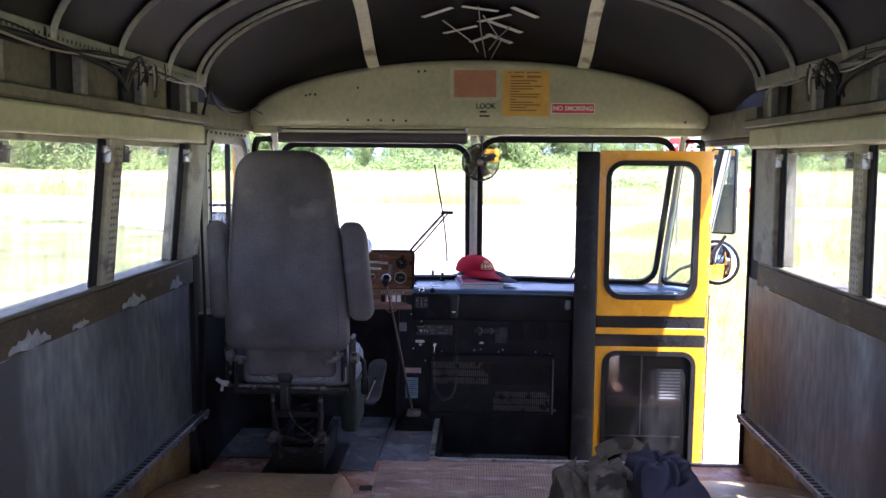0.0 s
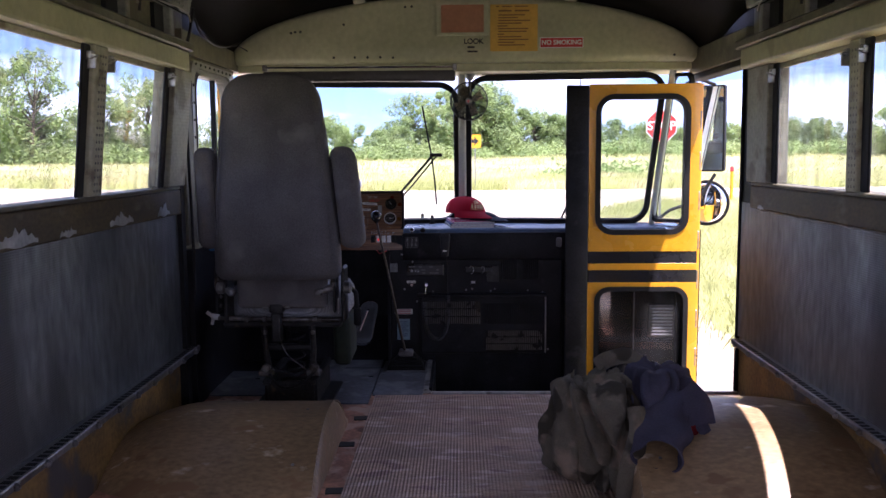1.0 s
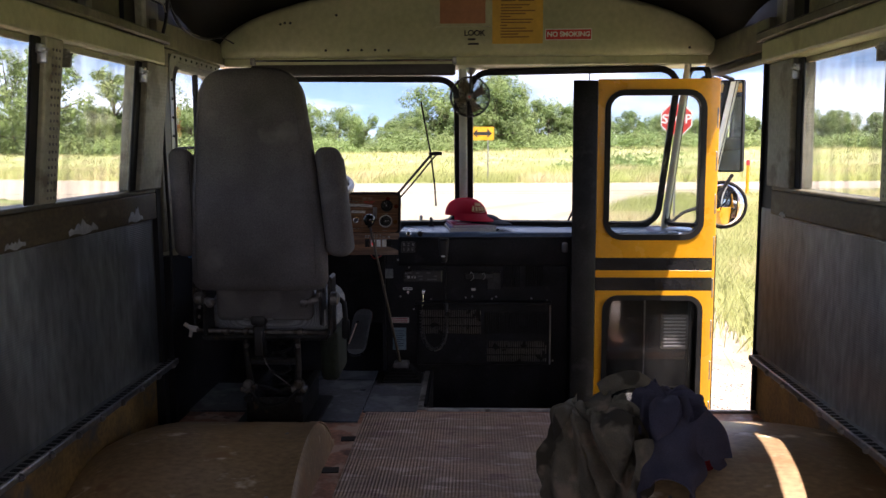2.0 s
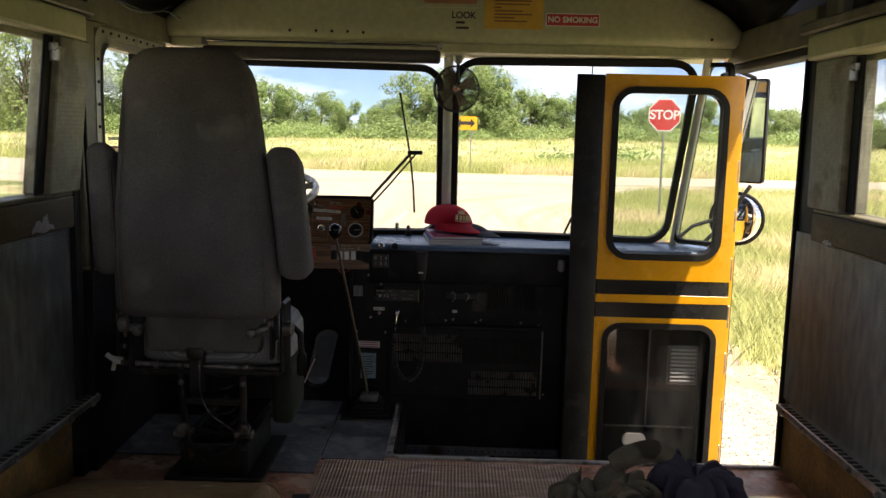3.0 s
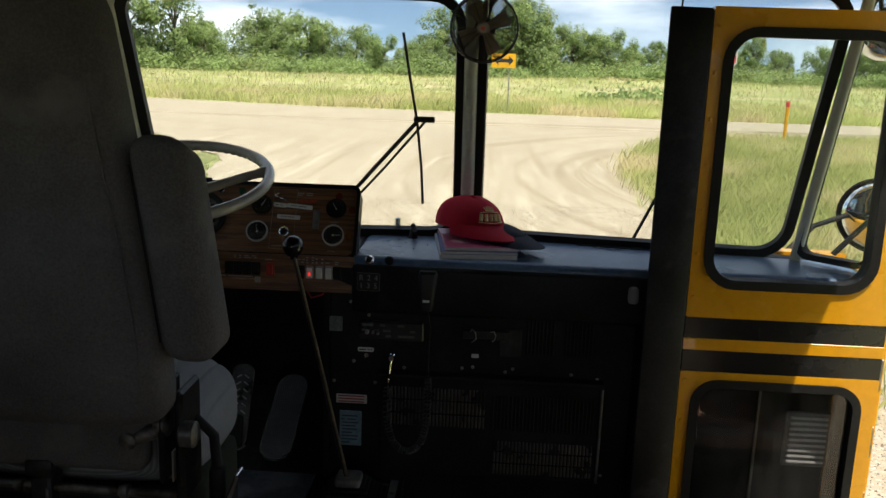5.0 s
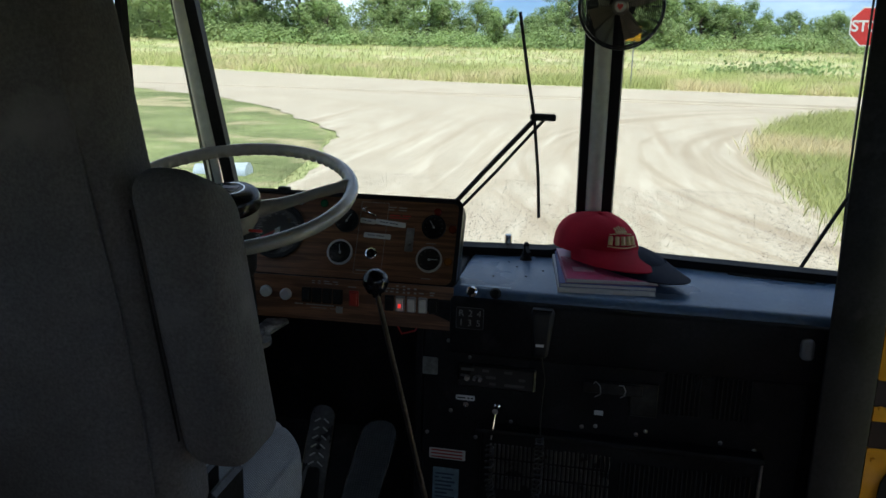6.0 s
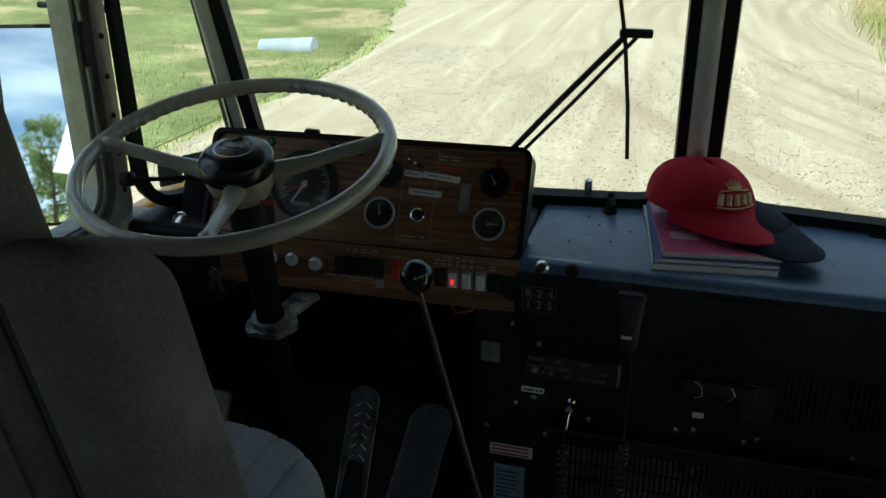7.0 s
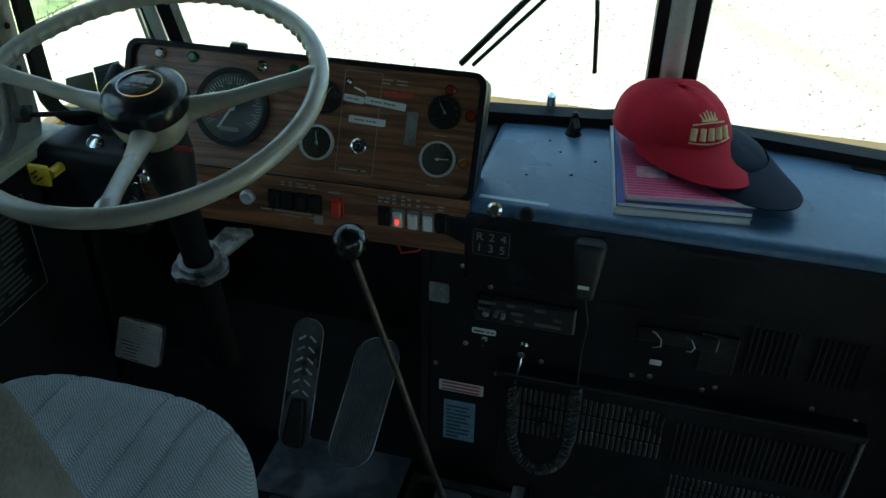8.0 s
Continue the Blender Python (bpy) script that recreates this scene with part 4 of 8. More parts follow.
for s in (-1, 1):
    pb, pt = Vector((s * 0.944, wedge_y(0.945, 0.66) - 0.030, 0.63)), Vector((s * 0.999, wedge_y(1.0, 1.4) - 0.030, 1.43))
    part("corner_post", moved(box(-0.015, 0.015, -0.016, 0.030, 0, (pt - pb).length, 0.011, 3), Matrix.Translation(pb) @ (pt - pb).to_track_quat("Z", "Y").to_matrix().to_4x4() @ pose(0, 0, 0, 0, 0, -38 * s)), POST, window_1, "pale cream corner post", 50)
    quad = [(0.957, 4.845, 0.665), (1.095, 4.64, 0.675), (1.085, 4.60, 1.39), (1.016, 4.69, 1.395)]
    if s > 0:
        c = [quad[0], quad[1], quad[2], quad[3]]
    else:
        quad[1], quad[2] = (1.10, 4.618, 0.668), (1.092, 4.600, 1.39)
        c = [(-quad[1][0], *quad[1][1:]), (-quad[0][0], *quad[0][1:]), (-quad[3][0], *quad[3][1:]), (-quad[2][0], *quad[2][1:])]
    quad_window(window_1, c, 0.026 if s < 0 else 0.018, GLASS, 0.05 if s < 0 else 0.035)
part("front_panel", box(-1.16, 1.16, 5.0, 5.05, -0.7, 0.645), YELLOW, window_1, "yellow front panel")
part("bottom_rail", joined(*[bent(box(*( (-1.0, 0.0) if s < 0 else (0.0, 1.0)), 0, 0.05, 0.60, 0.656), lambda x, y, z: (x, wedge_y(x, 0.66) - 0.03 + y, z)) for s in (-1, 1)]), RUBBER, window_1, "black lower rail")
part("brow", box(-1.2, 1.2, 4.72, 4.93, 1.42, 1.60, 0.02, 2), YELLOW, window_1)

# ---- outdoors ----


def ground_z(x, y):
    d = max(abs(x) - 60, y - 53, -30 - y, 0)
    return -0.97 + 1.55 * min(1, max(0, (y - 53) / 50)) ** 1.2 + 0.12 * math.sin(x * 0.11) * math.sin(y * 0.07) * min(1, d / 20) + (0.7 * min(1, max(0, (abs(x) - 50) / 60)) if y < 53 else 0.0) * min(1, max(0, (abs(x) - 50) / 60))


NEAR_R = [(3.0, -40), (3.0, 0), (3.0, 8.4), (2.87, 9.2), (2.9, 12), (2.95, 17), (3.05, 21), (3.4, 23.5), (5.3, 29.4), (7, 32.5), (11, 33.2), (17, 35), (40, 35), (140, 36)]
FAR = [(140, 44), (40, 43), (15, 43.7), (8, 44.6), (0, 45.1), (-8.5, 45.2), (-20, 48.5), (-27, 51), (-60, 60), (-140, 80)]
NEAR_L = [(-140, 68), (-60, 49), (-27, 39), (-14, 30.3), (-11, 28), (-8.5, 25.2), (-6.05, 21.1), (-5.1, 17.7), (-4.55, 14.5), (-4.5, 12.6), (-4.6, 8), (-4.7, 0), (-4.7, -40)]
ROAD = NEAR_R + FAR + NEAR_L


def on_road(x, y, loop=ROAD):
    inside = False
    for (x0, y0), (x1, y1) in zip(loop, loop[1:] + loop[:1]):
        if (y0 > y) != (y1 > y) and x < (x1 - x0) * (y - y0) / (y1 - y0) + x0:
            inside = not inside
    return inside


def spaced(n, far, power=2.6):
    return [far * math.copysign(abs(t) ** power, t) for t in np.linspace(-1, 1, n)]


gx, gy = spaced(61, 2500), [y + 30 for y in spaced(61, 2500)]
ground = whole("ground", sheet(lambda u, v: (gx[round(u * 60)], gy[round(v * 60)], ground_z(gx[round(u * 60)], gy[round(v * 60)])), 61, 61), SOIL, "meadow ground under dry and green grass", "ground", kind="structure", smooth=60)
rb = bmesh.new()
dense = []
for (x0, y0), (x1, y1) in zip(ROAD, ROAD[1:] + ROAD[:1]):
    n = max(1, int(math.hypot(x1 - x0, y1 - y0) / 0.4)) if abs(x0) < 45 and abs(x1) < 45 else 8
    for k in range(n):
        x, y = x0 + (x1 - x0) * k / n, y0 + (y1 - y0) * k / n
        wob = 0.26 * noise.noise((x * 0.55, y * 0.55, 3.1)) + 0.20 * noise.noise((x * 1.7, y * 1.7, 7.1))
        dense.append((x + wob, y + wob))
rv = [rb.verts.new((x, y, ground_z(x, y) + 0.025)) for x, y in dense]
for tri in tessellate_polygon([[Vector((x, y, 0)) for x, y in dense]]):
    rb.faces.new([rv[i] for i in tri])
road = whole("road", rb, GRAVEL, "pale dusty gravel road and junction with tyre tracks", "road", kind="structure")



def pebbles(count, seed):
    """Small flat stones strewn over the road in front of the bus."""
    rng = random.Random(seed)
    verts, faces = [], []
    while count > 0:
        x, y = rng.uniform(-4.6, 4.0), 5.6 + 10.5 * rng.random() ** 1.5
        if not on_road(x, y) or noise.noise(Vector((x * 1.1, y * 0.5, 2.0))) + rng.uniform(-0.5, 0.5) < -0.05:
            continue
        r = 0.0045 + 0.0100 * rng.random() ** 3.0
        a, i, z = rng.uniform(0, 6.28), len(verts), ground_z(x, y) + 0.025
        for k in range(5):
            t = a + k * 1.2566
            q = r * rng.uniform(0.75, 1.25)
            verts.append((x + q * math.cos(t), y + q * math.sin(t) * rng.uniform(0.7, 1.0), z - 0.002))
        verts.append((x + r * 0.2 * math.cos(a), y + r * 0.2 * math.sin(a), z + r * rng.uniform(0.5, 0.9)))
        faces += [(i + k, i + (k + 1) % 5, i + 5) for k in range(5)]
        count -= 1
    return verts, faces


def blades(count, place, height, width, seed, spread=0.35):
    """Thin upright blades as one mesh: place() gives a spot or None."""
    rng = random.Random(seed)
    verts, faces = [], []
    while count > 0:
        spot = place(rng)
        if spot is None:
            continue
        x, y = spot
        z = ground_z(x, y) - 0.02
        for _ in range(3):
            a = rng.uniform(0, 2 * math.pi)
            h = height * rng.uniform(0.45, 1.15)
            w = width * rng.uniform(0.6, 1.3)
            ox, oy = x + rng.gauss(0, spread * height), y + rng.gauss(0, spread * height)
            lx, ly = rng.gauss(0, 0.28) * h, rng.gauss(0, 0.28) * h
            i = len(verts)
            dx, dy = math.cos(a) * w / 2, math.sin(a) * w / 2
            verts += [(ox - dx, oy - dy, z), (ox + dx, oy + dy, z), (ox + lx * 0.5 + dx * 0.7, oy + ly * 0.5 + dy * 0.7, z + h * 0.6), (ox + lx, oy + ly, z + h)]
            faces += [(i, i + 1, i + 2), (i, i + 2, i + 3)]
            count -= 1
    return verts, faces


def stuff(name, data, material, label, category, upward=False):
    me = bpy.data.meshes.new(name)
    me.from_pydata(data[0], [], data[1])
    if upward:
        rng = random.Random(1)
        me.normals_split_custom_set_from_vertices([Vector((rng.gauss(0, 0.22), rng.gauss(0, 0.22), 1.0)).normalized() for v in data[0]])
    me.materials.append(material)
    return tagged(new(name, me), label, category, kind="stuff")


def far_strip(rng):
    x, y = rng.uniform(-55, 60), 45 + 16 * rng.random() ** 1.6
    return None if on_road(x, y) or on_road(x, y - 0.5) else (x, y)


def far_field(rng):
    return rng.uniform(-95, 95), rng.uniform(58, 104)


def right_verge(rng):
    x, y = 2.6 + 20 * rng.random() ** 1.7, rng.uniform(5.0, 35.5)
    return None if on_road(x, y) or x < 2.85 else (x, y)


def left_lawn(rng):
    x, y = -4.3 - 24 * rng.random() ** 1.7, rng.uniform(6.0, 41)
    if on_road(x, y):
        return (x, y) if rng.random() < 0.3 and not on_road(x - 0.55, y + 0.3) else None
    return x, y


stuff("pebbles", pebbles(56000, 4), mat("road_pebbles", (0.33, 0.29, 0.225), 0.9, 0, 0.2, 9, 60, 0.1, 100, each=0.65, spec=0.2), "small loose stones on the gravel road", "gravel")
stuff("grass_far_verge", blades(110000, far_strip, 0.60, 0.024, 5, 0.6), GRASS, "tall dry meadow grass along the far road edge", "grass", True)
stuff("grass_field", blades(70000, far_field, 0.34, 0.05, 6, 0.6), GRASS, "pale green meadow grass", "grass", True)
stuff("grass_verge", blades(170000, right_verge, 0.36, 0.010, 7, 0.6), GRASS, "tall rough grass beside the road", "grass", True)
turf = [(x - 0.5, y + 0.2) for x, y in ((-4.3, -20), (-4.3, 8), (-4.2, 12.6), (-4.25, 14.5), (-4.8, 17.7), (-5.75, 21.1), (-8.2, 25.2), (-10.7, 28), (-13.7, 30.3), (-26.5, 38.8), (-60, 48), (-60, -20))]
tb = bmesh.new()
tv = [tb.verts.new((x, y, ground_z(x, y) + 0.012)) for x, y in turf]
for tri in tessellate_polygon([[Vector((x, y, 0)) for x, y in turf]]):
    tb.faces.new([tv[i] for i in tri])
whole("lawn_ground", tb, LAWN_SOIL, "green turf with bare dusty patches", "lawn", kind="structure")
stuff("lawn", blades(260000, left_lawn, 0.060, 0.010, 8, 2.2), LAWN, "short green mown grass", "grass", True)


def tree_parts(seed, height, crown_w, bare=0.0):
    """Trunk with limbs, and a crown of leaf clumps, standing at the origin."""
    rng = random.Random(seed)
    trunk_h = height * rng.uniform(0.30, 0.42)
    lean = Vector((rng.gauss(0, 0.05), rng.gauss(0, 0.05), 1))
    top = lean * height * 0.8
    wood = [tube([(0, 0, -0.3), lean * trunk_h * 0.5, lean * trunk_h, top], [height * 0.022, height * 0.017, height * 0.013, 0.02], 7)]
    verts, faces = [], []
    lobes = []
    for k in range(34):
        z = trunk_h * 0.30 + (height * 0.95 - trunk_h * 0.30) * ((k + rng.random()) / 34)
        share = (z - trunk_h * 0.3) / (height - trunk_h * 0.3)
        out = crown_w * 0.5 * math.sqrt(max(0.05, 1 - (share * 1.25 - 0.30) ** 2)) * rng.uniform(0.30, 0.92)
        a = rng.uniform(0, 2 * math.pi)
        c = Vector((out * math.cos(a), out * math.sin(a), z)) + Vector((lean.x, lean.y, 0)) * z
        lobes.append((c, crown_w * rng.uniform(0.085, 0.165) * (1.1 - 0.30 * share)))
        if k % 2 == 0:
            base = lean * (trunk_h * 0.6 + (z - trunk_h * 0.6) * 0.45 if z > trunk_h * 0.6 else z * 0.8)
            wood.append(tube([base, base.lerp(c, 0.55) + Vector((0, 0, height * 0.02)), c], [height * 0.009, height * 0.006, 0.012], 5))
    middle = Vector((0, 0, height * 0.55))
    for c, r in lobes:
        away = (c - middle).normalized()
        for _ in range(int(210 * (1 - bare))):
            d = Vector((rng.gauss(0, 1), rng.gauss(0, 1), rng.gauss(0, 0.8))).normalized()
            p = c + d * r * (0.62 + 0.44 * rng.random() ** 0.7) * (1 + 0.45 * noise.noise(c * 0.9 + d * 1.9))
            if p.z < 0.3:
                continue
            s = rng.uniform(0.10, 0.21) * (height / 9) ** 0.5
            n1 = (d * 0.9 + away * 0.4 + Vector((0, 0, 0.75)) + 0.55 * Vector((rng.gauss(0, 1), rng.gauss(0, 1), rng.gauss(0, 1)))).normalized()
            u = n1.orthogonal().normalized()
            u = (u * math.cos(rng.uniform(0, 6.28)) + n1.cross(u) * math.sin(rng.uniform(0, 6.28))).normalized() * s
            v = n1.cross(u) * rng.uniform(0.6, 1.0)
            i = len(verts)
            verts += [p - u, p + v * 0.6, p + u, p - v * 0.7]
            faces.append((i, i + 1, i + 2, i + 3))
    return joined(*wood), verts, faces


TREE_KINDS = []
for k, (h, w, bare) in enumerate(((8.0, 8.0, 0), (6.5, 7.5, 0), (9.0, 6.5, 0.1), (5.5, 7.0, 0), (12.5, 9.5, 0.1), (9.5, 4.5, 0.75), (7.5, 3.8, 0.1))):
    t = thing("tree", "leafy green deciduous tree at the meadow's edge" if bare < 0.5 else "tall half-bare tree with thin grey limbs", "tree", (0, 0, 0), "trees along the meadow")
    wood, vs, fs = tree_parts(40 + k, h, w, bare)
    part("trunk", wood, BARK, t, "", 50)
    me = bpy.data.meshes.new("crown")
    me.from_pydata(vs, [], fs)
    me.materials.append(LEAF)
    crown = new("crown", me)
    crown.parent = t
    TREE_KINDS.append(t)
rng = random.Random(11)
spots = []
TALL = (8.0, 6.5, 9.0, 5.5, 12.5, 9.5, 7.5)
for k in range(128):
    x = -88 + k * 1.38 + rng.uniform(-1.2, 1.2)
    kind = rng.choice((0, 1, 3, 0, 1, 3, 2, 6))
    spots.append((x, 106 + 9 * math.sin(x * 0.05) + rng.uniform(-5, 9), kind, rng.uniform(3.6, 5.6) / TALL[kind] * (1.0 + 0.15 * math.sin(x * 0.21))))
spots += [(-46, 92, 4, 1.0), (-51, 95, 4, 0.9), (-40, 96, 2, 1.05), (-58, 90, 0, 1.2), (-34, 94, 0, 1.15), (-27.5, 103, 5, 0.78), (-25.6, 105, 5, 0.72), (-5.5, 104, 0, 0.95), (2.5, 104, 0, 1.12), (4.4, 106, 0, 1.05), (-2.0, 106, 2, 0.95),
          (-0.5, 102, 1, 1.0), (-62, 78, 4, 0.8), (-70, 84, 0, 1.2), (58, 92, 1, 1.0), (52, 95, 0, 0.85), (63, 90, 3, 1.1), (74, 84, 0, 1.0), (82, 80, 1, 1.1), (48, 98, 1, 0.9)]
for k in range(24):
    a = radians(185 + 170 * k / 23)
    d = rng.uniform(62, 88)
    spots.append((d * math.cos(a), d * math.sin(a), rng.choice((0, 1, 2, 3)), rng.uniform(0.8, 1.2)))
used = [False] * len(TREE_KINDS)
for x, y, kind, s in spots:
    m = Matrix.Translation((x, y, ground_z(x, y) - 0.1)) @ Matrix.Rotation(rng.uniform(0, 6.28), 4, "Z") @ Matrix.Scale(s, 4)
    if not used[kind]:
        TREE_KINDS[kind].matrix_basis = m
        used[kind] = True
    else:
        copy_thing(TREE_KINDS[kind], Matrix.Identity(4)).matrix_basis = m


def bush_data(seed):
    rng = random.Random(seed)
    verts, faces = [], []
    for k in range(520):
        x = rng.uniform(-88, 88)
        y = 100 + 8 * math.sin(x * 0.05) + rng.uniform(-4, 6)
        r = rng.uniform(1.0, 2.6)
        z = ground_z(x, y)
        for _ in range(230):
            d = Vector((rng.gauss(0, 1), rng.gauss(0, 1), abs(rng.gauss(0, 1)))).normalized()
            p = Vector((x, y, z + 0.05)) + Vector((d.x * 1.15, d.y, d.z * 0.85)) * r * (0.55 + 0.5 * rng.random() ** 0.6) * (1 + 0.4 * noise.noise(Vector((x, y, 0)) + d * 2.0))
            s = rng.uniform(0.09, 0.19)
            n1 = (d + Vector((0, 0, 0.7)) + 0.55 * Vector((rng.gauss(0, 1), rng.gauss(0, 1), rng.gauss(0, 1)))).normalized()
            u = n1.orthogonal().normalized() * s
            v = n1.cross(u)
            i = len(verts)
            verts += [p - u, p + v * 0.6, p + u, p - v * 0.7]
            faces.append((i, i + 1, i + 2, i + 3))
    for cx, cy, rr, cnt in ((9.5, 62, 1.5, 500), (12, 64, 1.7, 500), (7.2, 63, 0.9, 250), (8.5, 15.5, 0.9, 700), (10.0, 17.5, 1.1, 700)):
        z = ground_z(cx, cy)
        for _ in range(cnt):
            d = Vector((rng.gauss(0, 0.75), rng.gauss(0, 0.6), abs(rng.gauss(0, 0.32)))) * rr
            p = Vector((cx, cy, z)) + d
            s = rng.uniform(0.05, 0.13) * (1 if cy < 30 else 1.6)
            n1 = Vector((rng.gauss(0, 1), rng.gauss(0, 1), rng.gauss(0, 1))).normalized()
            u = n1.orthogonal().normalized() * s
            v = n1.cross(u)
            i = len(verts)
            verts += [p - u, p + v * 0.6, p + u, p - v * 0.7]
            faces.append((i, i + 1, i + 2, i + 3))
    return verts, faces


stuff("bushes", bush_data(3), LEAF, "dense green bushes under the far trees", "bushes")

# ---- inside, things ----
SEAT_X = -0.737
seat = thing("driver_seat", "grey fabric high-backed driver's seat on a sprung pedestal", "seat", (SEAT_X, 3.9, 0))


def back_point(u, v):
    """The backrest: a padded slab that narrows upwards, with a round top and a slightly bellied back."""
    v = v * v * (3 - 2 * v) * 0.5 + v * 0.5
    z = 0.540 + 0.772 * v
    a = 2 * math.pi * u
    wide = 0.243 - 0.056 * max(0.0, (z - 0.72) / 0.49) ** 1.15
    top, foot = max(0.0, (z - 1.215) / 0.097), max(0.0, (0.575 - z) / 0.035)
    wide -= 0.088 * (1 - math.sqrt(max(0.0, 1 - top ** 2))) + 0.02 * foot ** 2
    deep = 0.062 - 0.034 * (1 - math.sqrt(max(0.0, 1 - top ** 2))) - 0.02 * foot ** 2
    ca, sa = math.cos(a), math.sin(a)
    x, y = wide * math.copysign(abs(ca) ** 0.42, ca), deep * math.copysign(abs(sa) ** 0.55, sa)
    y -= 0.012 * (1 - (x / 0.25) ** 2) * (1 if sa < 0 else -0.5)
    puff = 0.0025 * noise.noise(Vector((x * 9, z * 7, 1.0)))
    return SEAT_X + 0.006 + x * (1 - 0.03 * v) + 0.007 * v, 3.755 - 0.085 * v + y + puff, z


part("backrest", sheet(back_point, 96, 60, True), FABRIC, seat, "grey woven backrest", 60)
part("back_cap", joined(*[moved(sheet(lambda u, v: (0.100 * (2 * u - 1) * (1 - 0.25 * (2 * v - 1) ** 2), 0.030 * (2 * v - 1), 0.0), 12, 4), pose(SEAT_X + 0.006, 3.672, 1.310))]), FABRIC, seat, "", 60)
part("lower_back", bent(box(-0.178, 0.178, -0.026, 0.026, 0.415, 0.560, 0.022, 3), lambda x, y, z: (SEAT_X + 0.008 + x * (1 + 0.1 * (z - 0.45)), 3.800 + y + 0.02 * math.cos(x * 7) * -0.5, z)), FABRIC, seat, "grey fabric lower back", 60)
for x in (-1, 1):
    part("seam", tube([(SEAT_X + 0.006 + x * (0.212 - 0.052 * max(0.0, (z - 0.72) / 0.49) ** 1.15), 3.755 - 0.085 * (z - 0.54) / 0.772 - 0.0605, z) for z in np.linspace(0.58, 1.20, 24)], 0.0022, 6), FABRIC, seat, "sewn seam", 60)


def cushion_point(u, v):
    """A padded cushion of squarish section with sewn fore-and-aft channels on top."""
    a, w = 2 * math.pi * u, 2 * v - 1
    e = math.copysign(math.pi / 2 * (1 - (1 - abs(w)) ** 3), w)
    ca, sa, ce, se = math.cos(a), math.sin(a), math.cos(e), math.sin(e)
    q = abs(ce) ** 0.30
    x, y, z = 0.25 * q * math.copysign(abs(ca) ** 0.45, ca), 0.222 * q * math.copysign(abs(sa) ** 0.5, sa), 0.075 * math.copysign(abs(se) ** 0.55, se)
    x *= 1 - 0.25 * max(0.0, y / 0.222) ** 3
    if z > 0:
        seam = (x + 0.026) / 0.052
        gap = abs(seam - round(seam)) * 0.052
        z += 0.020 * math.cos(x * 6) - 0.0055 * math.exp(-(gap / 0.005) ** 2) * min(1, z / 0.06)
    return SEAT_X + 0.01 + x, 4.03 + y * 0.9, 0.420 + z


part("cushion", sheet(cushion_point, 320, 120, True), CUSHION, seat, "blue-grey ribbed seat cushion with sewn channels", 75)
part("cushion_pan", box(SEAT_X - 0.235, SEAT_X + 0.235, 3.80, 4.12, 0.335, 0.36, 0.01, 2), IRON, seat)
for s, x, half in ((-1, -0.984, 0.040), (1, -0.452, 0.047)):
    part("armrest", bent(box(-half, half, -0.072, 0.072, 0.66, 1.047, 0.036, 5), lambda px, y, z: (x + px - (0.075 * (z - 0.85) if s > 0 else -0.02 * (z - 0.85)), 3.700 + y * 0.88 + (1.042 - z) * 0.14, z - 5.0 * max(0.0, y + 0.03) ** 2 * max(0.0, (z - 0.7) / 0.34))), FABRIC, seat, "grey armrest folded upright", 60)
    part("armrest_seam", tube([(x - s * half * 0.9 - (0.075 * (z - 0.85) if s > 0 else -0.02 * (z - 0.85)), 3.700 - 0.056 + (1.042 - z) * 0.14, z) for z in np.linspace(0.70, 1.00, 14)], 0.0014, 6), FLAP, seat, "", 60)
    part("hinge", lathe([(0.012, -0.018), (0.024, -0.012), (0.024, 0.012), (0.012, 0.018)], 14, pose(x - s * 0.018, 3.775, 0.50, 0, 90, 0)), mat("greasy_steel", (0.16, 0.155, 0.15), 0.4, 0.6, 0.4, 20, 90), seat, "greasy seat hinge", 40)
    part("bracket", box(x - s * 0.035 - 0.008, x - s * 0.035 + 0.008, 3.77, 3.87, 0.36, 0.58, 0.006, 1), IRON, seat)
GREASY = mat("dull_seat_steel", (0.20, 0.19, 0.185), 0.45, 0.6, 0.4, 20, 90, stain=(0.06, 0.05, 0.04), stain_at=0.55, stain_scale=25)
part("cross_tube", tube([(-0.985, 3.79, 0.376), (-0.500, 3.79, 0.368)], 0.0085, 10), GREASY, seat, "worn steel cross tube", 50)
for x in (-0.875, -0.80, -0.60):
    part("tube_collar", lathe([(0.009, -0.010), (0.013, -0.007), (0.013, 0.007), (0.009, 0.010)], 12, pose(x, 3.79, 0.372, 0, 90, 0)), GREASY, seat, "", 40)
part("wing_nut", joined(tube([(-0.985, 3.80, 0.378), (-1.012, 3.79, 0.384)], 0.012, 8), tube([(-1.004, 3.79, 0.382), (-1.030, 3.785, 0.402)], 0.008, 6), tube([(-1.004, 3.79, 0.382), (-1.010, 3.785, 0.352)], 0.007, 6)), BRIGHT, seat, "bare wing nut", 50)
